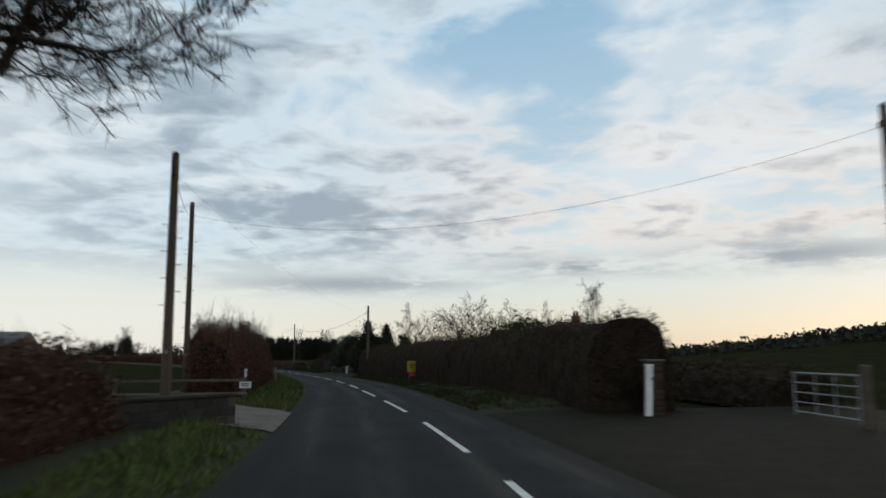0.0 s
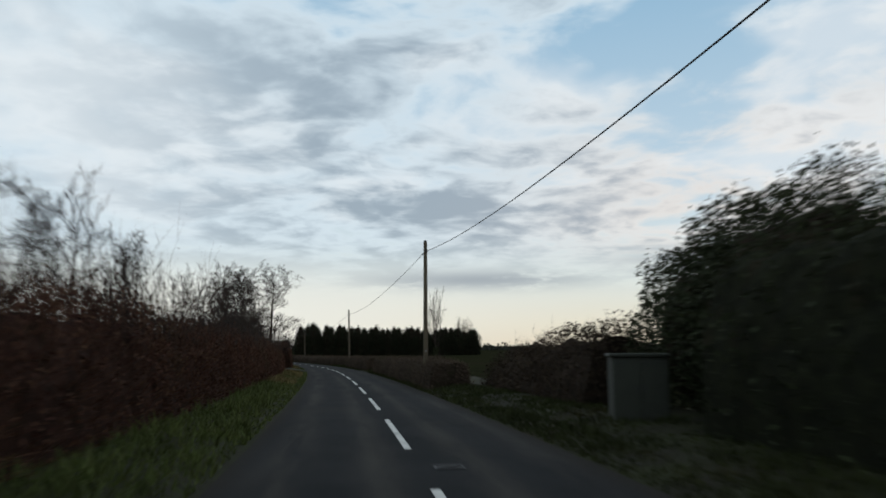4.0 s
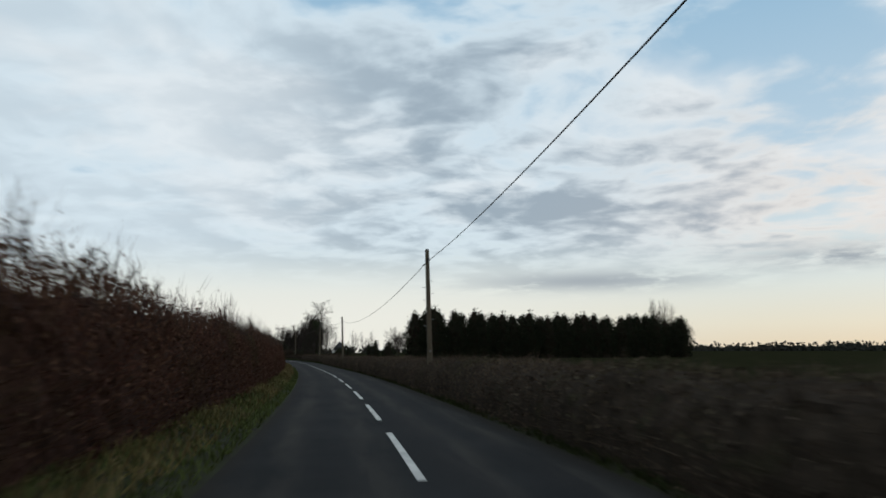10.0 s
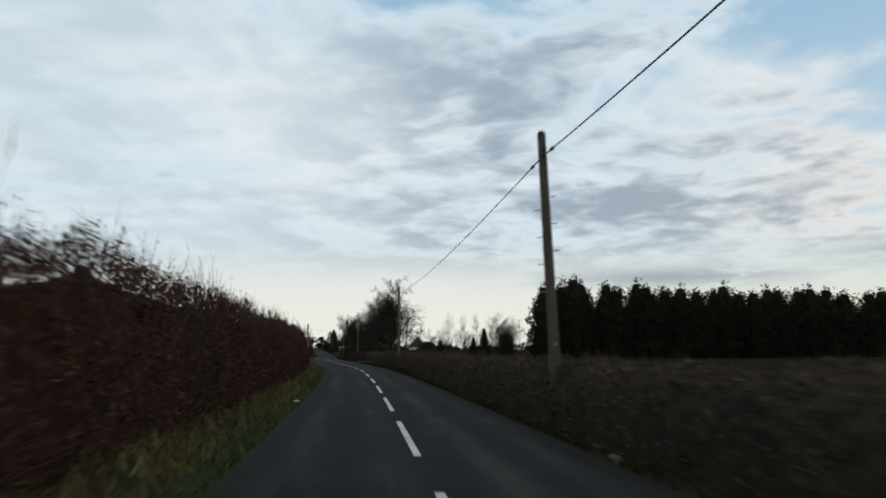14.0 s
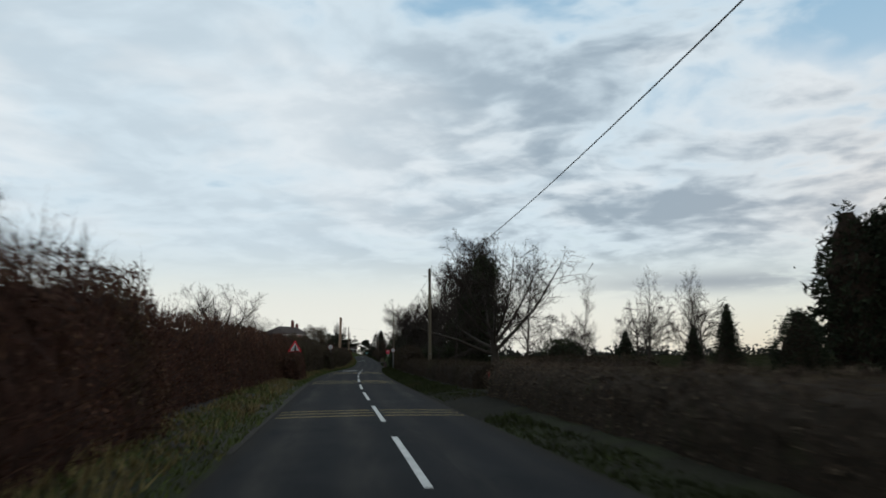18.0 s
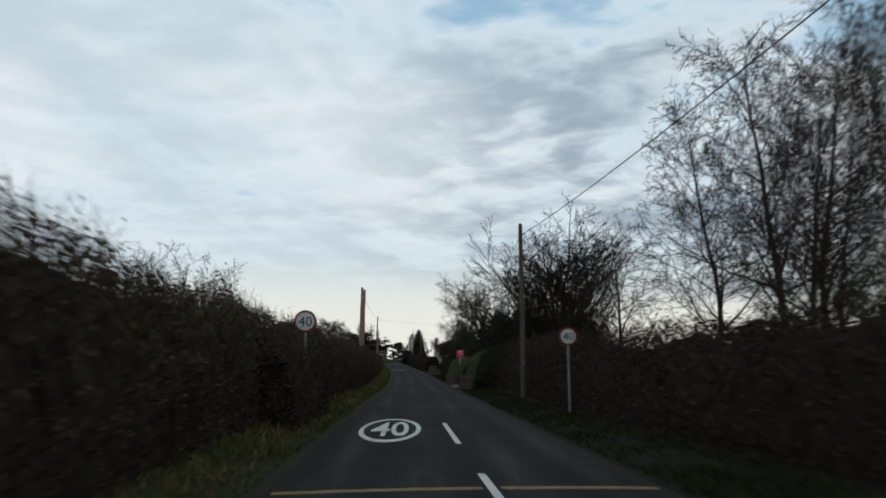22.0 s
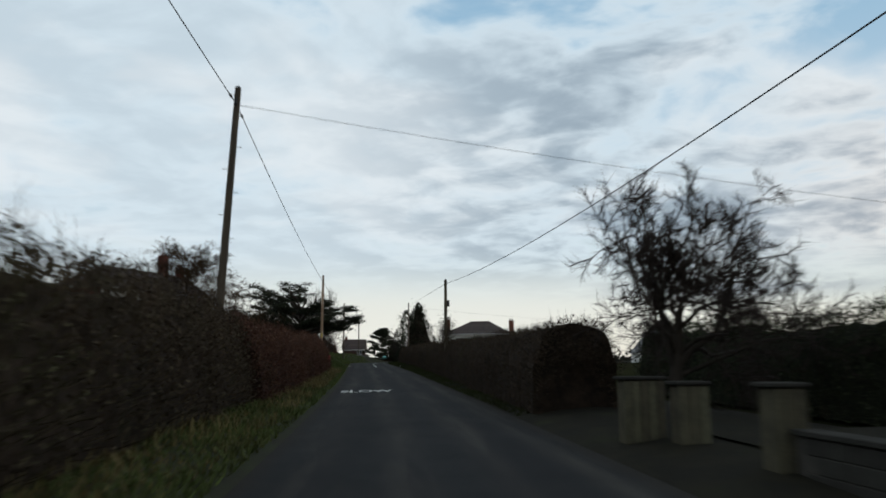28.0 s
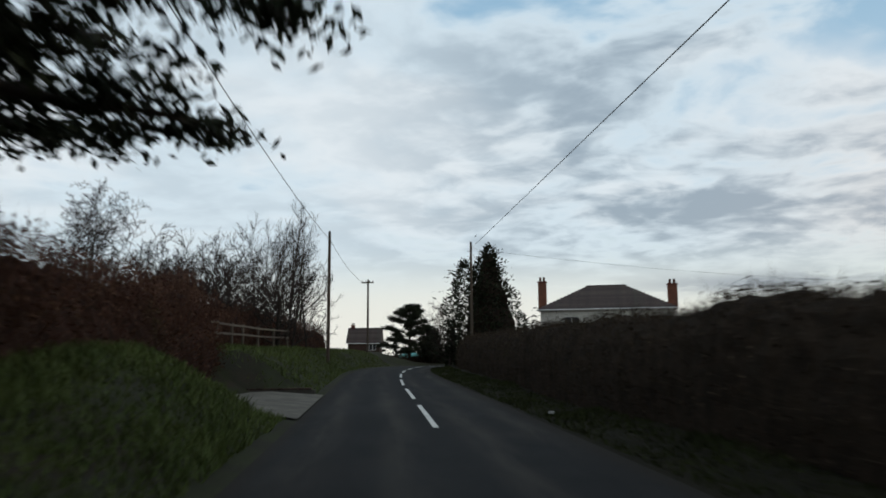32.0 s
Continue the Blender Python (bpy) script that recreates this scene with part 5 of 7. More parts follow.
def tube_gate(a, b, h, label, bars=5, mat="white", name="field_gate", board=False, braces=(0.28, 0.62)):
    """A tubular metal field gate hung between two ground points."""
    run = b - a
    length = Vector((run.x, run.y, 0)).length
    root = thing(name, label, "gate", pose(a.x, a.y, a.z, 0, 0, math.degrees(math.atan2(run.y, run.x))))
    for i in range(bars + 1):
        z = 0.18 + (h - 0.18) * (i / bars) ** 1.0
        bar_line("rail", (0, 0, z), (length, 0, z), 0.024 if i in (0, bars) else 0.019, mat, root)
    for x in (0.0, length):
        bar_line("upright", (x, 0, 0.10), (x, 0, h + 0.03), 0.026, mat, root)
    for u in braces:
        bar_line("brace", (u * length, 0, 0.18), (u * length, 0, h), 0.018, mat, root)
    if board:
        nb = part("notice", box(0.55, 0.012, 0.40, (length * 0.45, -0.035, 0.48), 0.003), "sign_white", root, "white notice board")
        part("print_bar", box(0.28, 0.004, 0.06, (length * 0.45, -0.043, 0.68), 0), "sign_grey", nb)
        part("print_bar", box(0.22, 0.004, 0.05, (length * 0.45, -0.043, 0.58), 0), "sign_grey", nb)
    return root


tube_gate(spot(18.6, 11.25, 0.02), spot(15.75, 11.0, 0.02), 1.15, "pale tubular metal field gate standing open", 4, "sign_grey", braces=(0.36, 0.66))
gp = thing("gate_post", "dark square timber gate post", "post", stand(15.5, 11.0))
part("shaft", box(0.18, 0.18, 1.5, (0, 0, -0.1), 0.02), "wood", gp)


def rail_fence(points, h, rails, label, name="rail_fence", mat="wood", thick=0.10):
    """Posts at ground points with flat rails between them."""
    o = points[0]
    root = thing(name, label, "fence", Matrix.Translation(o))
    for p in points:
        q = p - o
        part("post", box(0.11, 0.11, h + 0.25, (q.x, q.y, q.z - 0.15), 0.012), mat, root)
    for p, q in zip(points, points[1:]):
        d = q - p
        yaw = math.degrees(math.atan2(d.y, d.x))
        flat_len = Vector((d.x, d.y)).length
        pitch = math.degrees(math.atan2(d.z, flat_len))
        for k in range(rails):
            z = h * (0.94 - k * 0.36)
            bm = box(d.length + 0.06, 0.035, thick, (0, 0, 0), 0.006)
            part("rail", bm, mat, root, m=Matrix.Translation((p + q) / 2 - o + Vector((0, 0, z))) @ turn("Z", yaw) @ turn("Y", -pitch) @ Matrix.Translation((0, -0.075, 0)))
    return root


rail_fence([spot(163.7, 6.4, 0.05), spot(163.2, 7.75, 0.0), spot(162.7, 9.1, -0.05), spot(162.2, 10.5, -0.1), spot(161.7, 12.0, -0.1)], 1.15, 2, "weathered timber rail fence beside a field gateway", mat="old_board", thick=0.065)
rail_fence([spot(199.6, 5.5, 0.1), spot(197.7, 5.5, 0.1), spot(195.6, 5.7, 0.1)], 1.15, 3, "weathered timber post and rail fence beside a field gate")
tube_gate(spot(195.4, 5.75, 0.12), spot(191.0, 5.9, 0.12), 1.12, "grey tubular steel field gate with a white notice", 5, "gate_steel", board=True)
gp2 = thing("gate_post", "weathered timber gate post", "post", stand(190.8, 6.0))
part("shaft", box(0.16, 0.16, 1.45, (0, 0, -0.1), 0.02), "wood", gp2)

# ---- garden frontage ----
block_wall(74.6, 90.0, 5.75, 4.5, 0.76, 0.2, "stone", "low grey block garden wall with piers", brick=(0.45, 0.22), pier=(4.6, 9.2, 13.8))
ribbon("kerb", 70, 93, 2, [3.70, 3.72, 3.84, 3.86], lambda s_, d_: np.where((d_ > 3.71) & (d_ < 3.85), 0.11, 0.0), "stone", "worn dark stone kerb beside the road", "kerb", step=0.9)
ribbon("pavement", 70, 93, 2, [3.85, 4.4, 4.9, 5.5], lambda s_, d_: 0.105 + 0.06 * (d_ - 3.8), "tarmac", "narrow worn footway below a garden wall", "pavement")
ban = thing("name_board", "white upright board with dark lettering fixed to a garden wall", "sign", stand(81.7, 4.98, 0.12, -12))
part("board", box(0.34, 0.025, 0.84, (0, 0, 0.0), 0.004), "sign_white", ban)
for x, z, w, h in ((0.04, 0.66, 0.18, 0.06), (0.06, 0.50, 0.14, 0.05), (0.04, 0.34, 0.2, 0.06), (-0.02, 0.2, 0.12, 0.05)):
    part("print_bar", box(w, 0.006, h, (x, -0.016, z), 0), "sign_black", ban)

cab = thing("utility_cabinet", "tall green-grey painted steel cabinet beside a garden hedge", "cabinet", stand(103.8, 6.1, 0.05, -12))
part("body", box(1.15, 0.75, 1.50, (0, 0, 0.0), 0.02), "cabinet", cab)
part("lid", box(1.25, 0.85, 0.08, (0, 0, 1.50), 0.02), "cabinet", cab)
for x in (-0.28, 0.28):
    dr = part("door", box(0.54, 0.03, 1.36, (x, -0.385, 0.06), 0.008), "cabinet", cab)
    part("handle", box(0.03, 0.03, 0.16, (x * 0.25, -0.41, 0.75), 0.005), "black", dr)
part("plinth", box(1.2, 0.8, 0.1, (0, 0, -0.08), 0.01), "concrete", cab)

rp = thing("marker_post", "leaning faded red marker post at a gateway", "post", stand(403.7, 6.25, 0.0) @ turn("Y", -3))
part("shaft", box(0.06, 0.06, 1.05, (0, 0, -0.05), 0.010), "faded_red", rp)
part("cap", box(0.07, 0.07, 0.03, (0, 0, 1.00), 0.01), "faded_red", rp)

# ---- brick walls and drive ----
block_wall(499.5, 507.2, 4.35, 4.05, 0.98, 0.22, "dark_brick", "red brick front garden wall", brick=(0.45, 0.15))
block_wall(513.0, 528.0, 4.05, 4.15, 0.85, 0.22, "dark_brick", "low red brick front garden wall", brick=(0.45, 0.15))
ribbon("house_drive", 507.5, 513.5, 2, RV, lambda s_, d_: np.maximum(verge_h(s_, d_), 0.0) + 0.035, "concrete", "pale concrete drive between brick walls", "driveway")
gm = thing("marker_stake", "thin white marker stake in front of a brick wall", "post", stand(513.8, 4.0))
part("shaft", rod(0.02, 0.02, 0.62, 8), "white", gm)
part("cap", rod(0.024, 0.012, 0.03, 8, (0, 0, 0.62)), "white", gm)
# the drive takes the same ground colour with tree shade in it
ribbon("garden_drive", 552.5, 570.5, 2, RV[4:] + [15, 20], lambda s_, d_: verge_h(s_, np.minimum(d_, 9.0)) + 0.04, "litter", "gravelly front drive behind a low wall, shade put into its colour", "driveway")
block_wall(552.5, 565.9, 5.0, 5.05, 0.80, 0.24, "stone", "low dark stone wall with a rough coping before a drive", brick=(0.42, 0.20))


def board_pier(s, d, w, h, label):
    root = thing("boarded_pier", label, "gatepost", stand(s, d, 0.0))
    part("core", box(w - 0.06, 0.40, h, (0, 0, -0.08), 0.01), "old_board", root)
    n = max(3, int(w / 0.13))
    for i in range(n):
        part("board", box(w / n - 0.012, 0.03, h - 0.05, (-w / 2 + (i + 0.5) * w / n, -0.215, -0.05), 0.006), "old_board", root)
    part("cap", box(w + 0.08, 0.52, 0.06, (0, 0, h - 0.08), 0.015), "stone", root)
    return root


board_pier(570.1, 4.55, 0.72, 1.25, "boarded grey timber gate pier with a flat cap")
board_pier(569.0, 4.95, 0.50, 1.20, "narrow boarded timber gate pier")
board_pier(566.2, 4.95, 0.42, 1.28, "dark gate pier at the end of a low wall")


def car(m, label):
    """A small hatchback: shaped body, glass, wheels, lamps."""
    root = thing("parked_car", label, "car", m)
    prof = [(-1.95, 0.32), (-1.98, 0.62), (-1.80, 0.82), (-1.05, 0.98), (-0.35, 1.42), (0.55, 1.47), (1.35, 1.36), (1.88, 0.96), (1.95, 0.62), (1.92, 0.30)]
    bm = prism(prof, 1.66)
    bmesh.ops.translate(bm, vec=(0, -0.83, 0), verts=bm.verts)
    for v in bm.verts:
        if v.co.z > 1.0:
            v.co.y *= 0.80
    bmesh.ops.bevel(bm, geom=bm.edges[:], offset=0.05, segments=2, affect="EDGES")
    part("body", bm, "car", root, "pale silver paintwork", smooth=True)
    for y in (-0.81, 0.81):
        k = 1 if y > 0 else -1
        part("side_window", prism([(-0.75, 1.03), (1.25, 1.03), (1.15, 1.30), (0.5, 1.40), (-0.28, 1.36)], 0.02), "glass", root, "dark glass", Matrix.Translation((0, y - 0.06 * k - 0.01, 0)) @ turn("X", 0))
        for x in (-1.22, 1.25):
            wh = part("wheel", rod(0.31, 0.31, 0.20, 20, (0, 0, -0.10), None), "tyre", root, "black tyre", Matrix.Translation((x, y * 0.93, 0.31)) @ turn("X", 90))
            part("rim", rod(0.20, 0.18, 0.02, 12, (0, 0, 0.10 if k < 0 else -0.12)), "steel", wh)
        part("headlight", box(0.12, 0.34, 0.16, (-1.86, y * 0.72, 0.66), 0.04), "sign_white", root)
        part("mirror", box(0.10, 0.16, 0.11, (-0.62, y * 1.08, 1.0), 0.03), "car", root)
    part("windscreen", box(0.03, 1.22, 0.74, (0, 0, 0), 0.01), "glass", root, "dark glass", Matrix.Translation((-1.00, 0, 0.99)) @ turn("Y", 58))
    part("bumper", box(0.14, 1.60, 0.22, (-1.93, 0, 0.30), 0.04), "car", root)
    part("number_plate", box(0.02, 0.5, 0.11, (-2.01, 0, 0.36), 0.003), "sign_white", root)
    return root


car(stand(561.8, 13.6, 0.06, 8), "small pale silver hatchback parked on a front drive")

# ---- postbox, fence and pad of the last stretch ----
pb = thing("postbox", "small red lamp postbox on a dark post below a hedge", "postbox", stand(624.75, -3.35, -0.22))
part("post", box(0.10, 0.10, 1.2, (0, 0.14, -0.1), 0.01), "black", pb)
part("body", box(0.27, 0.22, 0.56, (0, 0, 0.98), 0.03), "post_red", pb)
part("hood", prism([(-0.15, 0), (0.15, 0), (0.13, 0.07), (0.06, 0.11), (-0.06, 0.11), (-0.13, 0.07)], 0.26), "post_red", pb, "", Matrix.Translation((0, -0.14, 1.53)))
part("slot", box(0.18, 0.02, 0.035, (0, -0.112, 1.44), 0.004), "black", pb)
part("collection_plate", box(0.10, 0.012, 0.14, (0, -0.114, 1.18), 0.003), "sign_white", pb, "white plate")
part("door", box(0.21, 0.014, 0.36, (0, -0.109, 1.02), 0.004), "post_red", pb)
rail_fence([spot(s_, d_, float(verge_h(s_, d_))) for s_, d_ in ((655.0, -6.7), (658.0, -6.7), (661.0, -6.7), (664.0, -6.6), (667.0, -6.6), (670.0, -6.3), (673.0, -5.9), (676.0, -5.5))], 1.15, 2, "pale timber post and rail fence along a grassy bank")
ribbon("field_pad", 645.3, 654.3, 2, LV[:8], lambda s_, d_: np.maximum(verge_h(s_, d_), 0.0) + 0.04, "concrete", "pale worn concrete apron at the verge", "driveway")
edge_ = thing("brick_edging", "low row of old red bricks behind a concrete apron", "edging", stand(654.7, -3.9, 0.1))
for k in range(16):
    part("brick", _b, parent=edge_, m=Matrix.Translation((-1.9 + k * 0.235, 0, 0.10)) @ turn("X", 0))
part("footing", box(3.9, 0.42, 0.18, (-0.1, 0, -0.08), 0.01), "mortar", edge_)
litter = thing("litter", "crumpled white paper scrap on the road edge", "litter", stand(604.5, -2.6, 0.06))
part("paper", box(0.22, 0.16, 0.03, (0, 0, 0), 0.012), "white", litter)




def scrap(s, d, w, l, mat, label, turn_=0.0):
    """A crumpled flat scrap lying at the road's edge."""
    root = thing("litter", label, "litter", stand(s, d, float(verge_h(s, d)) + 0.03, turn_))
    bm = box(w, l, 0.025, (0, 0, 0), 0.008)
    bmesh.ops.subdivide_edges(bm, edges=bm.edges[:], cuts=2, use_grid_fill=True)
    rr = random.Random(int(s * 10))
    for v in bm.verts:
        v.co.z += rr.uniform(0, 0.05)
        v.co.x += rr.uniform(-0.02, 0.02)
    part("scrap", bm, mat, root)


scrap(307.5, 3.95, 0.34, 0.22, "concrete", "torn pale plastic sheet caught at a hedge foot", 30)
scrap(196.2, 4.5, 0.16, 0.1, "sign_yellow", "small yellow wrapper on a grass verge", 60)
scrap(320.2, -1.95, 0.14, 0.1, "white", "small white paper scrap at the road edge", 15)
scrap(645.0, 4.0, 0.16, 0.12, "white", "small pale wrapper below a clipped hedge", 70)
for s, d, l in ((363.6, 3.74, 1.0), (365.0, 3.76, 1.1), (306.4, 3.78, 0.5)):
    ks = thing("kerb_stone", "worn pale kerb stone lying along the road edge", "kerb stone", stand(s, d, 0.0, -4), group="kerb stones")
    part("block", box(0.14, l, 0.14, (0, 0, -0.04), 0.025), "concrete", ks)

# ---- houses ----
def house(m, w, depth, eaves, ridge, wall, roof, label, hip=False, chimneys=(), windows=(), tiles=True, brick_course=True):
    """A house with walls, a pitched or hipped roof with courses, chimneys and windows."""
    root = thing("house", label, "house", m)
    part("wall", box(w, depth, eaves, (0, 0, -0.1), 0.02), wall, root)
    o = 0.35
    hw, hd = w / 2 + o, depth / 2 + o
    r0, rl = ((hw - hd) if hip else hw), ((hw - hd) if hip is True else hw)
    pts = [(-hw, -hd, eaves - 0.1), (hw, -hd, eaves - 0.1), (hw, hd, eaves - 0.1), (-hw, hd, eaves - 0.1), (-r0, 0, ridge), (rl, 0, ridge)]
    bm = bmesh.new()
    vs = [bm.verts.new(p) for p in pts]
    for f in ((0, 1, 5, 4), (2, 3, 4, 5), (1, 2, 5), (3, 0, 4), (3, 2, 1, 0)):
        bm.faces.new([vs[i] for i in f])
    rf = part("roof", bm, roof, root)
    if hip is not True:
        for k in ((1,) if hip else (-1, 1)):
            part("gable", prism([(-depth / 2, eaves - 0.1), (depth / 2, eaves - 0.1), (0, ridge - 0.15)], 0.12), wall, root, "", Matrix.Translation((k * (w / 2 - 0.06) + 0.06, 0, 0)) @ turn("Z", 90))
    slope = math.hypot(hd, ridge - eaves + 0.1)
    ang = math.degrees(math.atan2(ridge - eaves + 0.1, hd))
    n = max(6, int(slope / 0.34))
    for side in (-1, 1):
        for i in range(n):
            u = (i + 0.5) / n
            x0, x1 = -hw * (1 - u) - r0 * u, hw * (1 - u) + rl * u
            part("tile_course", box(x1 - x0, slope / n * 1.12, 0.035, (0, 0, 0), 0), roof, rf, m=Matrix.Translation(((x0 + x1) / 2, side * hd * (1 - u), eaves - 0.1 + (ridge - eaves + 0.1) * u + 0.012)) @ turn("X", -side * ang) @ turn("X", side * 2.0))
    part("ridge_tiles", rod(0.11, 0.11, r0 + rl, 8, (-r0, 0, ridge), turn("Y", 90)), roof, rf)
    part("gutter", box(2 * hw, 0.12, 0.10, (0, -hd, eaves - 0.16), 0.02), "white", root)
    part("gutter", box(2 * hw, 0.12, 0.10, (0, hd, eaves - 0.16), 0.02), "white", root)
    for x, y, z, s_ in chimneys:
        c = part("chimney", box(s_, s_ * 0.8, z - eaves, (x, y, eaves), 0.02), "brick", root, "red brick chimney")
        part("chimney_cap", box(s_ + 0.12, s_ * 0.8 + 0.12, 0.12, (x, y, z), 0.02), "brick", c)
        for k in (-0.22, 0.22):
            part("chimney_pot", rod(0.13, 0.10, 0.42, 8, (x + k * s_, y, z + 0.12)), "tile", c)
    for face, x, z, ww, wh in windows:
        tf = {"S": Matrix.Translation((x, -depth / 2, z)), "N": Matrix.Translation((x, depth / 2, z)) @ turn("Z", 180), "E": Matrix.Translation((w / 2, x, z)) @ turn("Z", 90), "W": Matrix.Translation((-w / 2, x, z)) @ turn("Z", -90)}[face]
        win = part("window", box(ww, 0.10, wh, (0, 0, 0), 0.01), "white", root, "white framed window", tf)
        for k in (-1, 1):
            part("pane", box(ww / 2 - 0.09, 0.02, wh - 0.14, (k * (ww / 4 - 0.01), -0.055, 0.07), 0), "glass", win)
        part("sill", box(ww + 0.16, 0.18, 0.06, (0, -0.06, -0.06), 0.01), "concrete", win)
    return root


house(stand(69.5, 25.0, 0, 5), 11, 8, 2.7, 5.0, "brick", "tile", "brick bungalow with a tiled roof behind a hedge", True, [(0.6, 0, 5.6, 0.7)], [("S", -3, 1.0, 1.6, 1.1), ("S", 2.5, 1.0, 1.6, 1.1), ("W", 0, 1.0, 1.4, 1.1)])
farm = house(pose(-269.4, 575.6, 1.2, 0, 0, 91), 15.7, 8.0, 8.5, 11.1, "brick", "dark_tile", "red brick house with a tiled roof and two chimneys", "one end", [(4.7, 0.0, 13.2, 0.95), (7.45, 0.0, 12.1, 0.85)], [("S", 5.0, 6.85, 1.0, 1.45), ("S", 6.75, 6.85, 0.9, 1.2), ("S", 1.6, 6.85, 1.2, 1.4), ("S", -2.0, 6.85, 1.2, 1.4), ("E", -1.6, 6.4, 1.1, 1.3)])
part("rendered_front", box(5.2, 0.07, 4.0, (-5.2, -4.03, 4.3), 0.01), "render", farm, "pale rendered strip of wall")
house(pose(-254.8, 644.4, 2.0, 0, 0, 12), 11.5, 8.0, 5.2, 7.5, "render", "dark_tile", "pale rendered house with a hipped dark roof and chimneys", True, [(-5.9, -0.5, 7.9, 0.75), (5.9, -0.5, 7.4, 0.85)], [("S", -3, 3.3, 1.4, 1.2), ("S", 1.5, 3.3, 1.4, 1.2), ("S", 4.2, 3.3, 1.2, 1.2), ("W", 0.5, 3.2, 1.1, 1.2)])
house(pose(-316.0, 702.0, 2.1, 0, 0, 25), 6.0, 6.0, 4.0, 6.9, "dark_brick", "dark_tile", "dark brick house with a steep tiled roof and a white bay", False, [(-2.4, 0, 7.4, 0.7)], [("S", 1.7, 2.6, 1.3, 1.3), ("S", 1.7, 0.6, 1.3, 1.4), ("E", 0.0, 3.0, 1.3, 1.4)])
house(pose(-224.5, 655.0, 1.2, 0, 0, -72), 9.0, 8.4, 2.4, 7.6, "white", "slate", "small white gabled house far beyond the fields", False, [], [("S", 0, 2.0, 1.0, 1.0), ("E", 0, 3.2, 0.9, 0.9)])
tent = thing("tarpaulin_cover", "teal domed sheet cover beyond a hedge", "cover", pose(-315.3, 719.5, 2.0))
bm = bmesh.new()
bmesh.ops.create_uvsphere(bm, u_segments=16, v_segments=8, radius=1.0)
for v in bm.verts:
    v.co.z = max(v.co.z, 0.0)
    v.co.x *= 3.4 + 0.3 * math.sin(5 * v.co.y)
    v.co.y *= 3.0
    v.co.z *= 2.7
part("sheet", bm, "teal", tent)
part("hem", box(6.6, 5.4, 0.12, (0, 0, 0), 0.03), "teal", tent)

cover = thing("drain_cover", "small square iron cover set into the road", "cover", stand(99.2, 1.42, 0.03))
part("plate", box(0.42, 0.36, 0.02, (0, 0, 0), 0.006), "black", cover)
for k in range(4):
    part("rib", box(0.36, 0.03, 0.012, (0, -0.12 + k * 0.08, 0.018), 0.003), "black", cover)
# ---- hedges, stretch by stretch ----
RUSSET = "russet-brown field hedge along the road"
hedge(-20, 15.5, -5.4, 2.0, 1.9, "beech", "low reddish brown hedge beside a driveway", 260, 0.055, 10, 0.5)
hedge(27, 128, -4.7, 2.0, 2.6, "beech", "russet-brown hedge with tall bare shoots above a grassy bank", 540, 0.042, 34, 1.6)
hedge(128, 159, -4.8, 2.2, 2.5, "beech", RUSSET + " with tall bare shoots", 540, 0.042, 30, 1.3)
hedge(171, 300, -4.15, 2.0, 2.95, "beech", RUSSET + " with bramble shoots on top", 560, 0.042, 24, 0.8)
hedge(300, 388, -4.15, 2.0, 3.12, "beech", RUSSET + " with bramble shoots on top", 560, 0.042, 24, 0.8)
hedge(388, 436, -5.3, 2.4, 2.95, "beech", "russet hedge set back behind a wide muddy verge", 500, 0.042, 30, 0.5, d1=-4.3)
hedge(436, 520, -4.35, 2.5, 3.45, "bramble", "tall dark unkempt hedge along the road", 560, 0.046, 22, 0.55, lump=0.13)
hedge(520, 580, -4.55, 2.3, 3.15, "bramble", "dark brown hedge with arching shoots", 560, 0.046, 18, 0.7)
hedge(580, 624.0, -4.2, 2.2, 2.75, "beech", "dark russet hedge above a narrow grass verge", 560, 0.042, 12, 0.4)
hedge(625.6, 632, -5.3, 2.2, 2.9, "beech", "russet hedge behind a postbox on a grassy bank", 560, 0.042, 12, 0.4, h1=3.7, d1=-6.2)
hedge(631, 655, -6.4, 2.4, 3.9, "beech", "trimmed russet hedge on top of a grassy bank", 620, 0.045, 5, 0.3)
hedge(655, 700, -8.0, 2.4, 4.2, "beech", "russet hedge behind a rail fence on a bank", 360, 0.055, 8, 0.5)
hedge(706, 780, -5.4, 1.8, 1.25, "thorn", "low dark hedge round the outside of a bend", 160, 0.07, 4, 0.2)
hedge(20.6, 73, 7.8, 2.8, 2.65, "thorn", "big dark clipped hedge beside the road", 560, 0.042, 16, 0.45, square=True, lump=0.10, d1=6.0)
hedge(22, 62, 14.0, 3.0, 1.4, "thorn", "dark hedge along a farm track", 120, 0.08, 4, 0.4)
hedge(-25, 13, 14.0, 2.4, 1.25, "thorn", "dark hedge behind an open field gate", 120, 0.08, 4, 0.6)
hedge(93, 101, 7.0, 2.2, 3.4, "green", "tall rounded dark evergreen garden hedge", 260, 0.06, 6, 0.4, square=True)
hedge(108, 122, 7.4, 2.4, 2.6, "thorn", "leafy garden hedge with a ragged top", 260, 0.06, 10, 0.6, h1=1.6)
hedge(122, 156.5, 4.9, 2.0, 1.38, "field_hedge", "low brown field hedge", 420, 0.040, 14, 0.25, square=True, lump=0.09)
hedge(164.6, 190.3, 5.0, 2.0, 1.40, "field_hedge", "low brown trimmed field hedge beside a gate", 420, 0.040, 14, 0.25, square=True, lump=0.09)
hedge(198.4, 204, 6.3, 1.8, 1.38, "field_hedge", "low brown trimmed field hedge beside a rail fence", 420, 0.040, 14, 0.22, square=True, lump=0.09, d1=5.0)
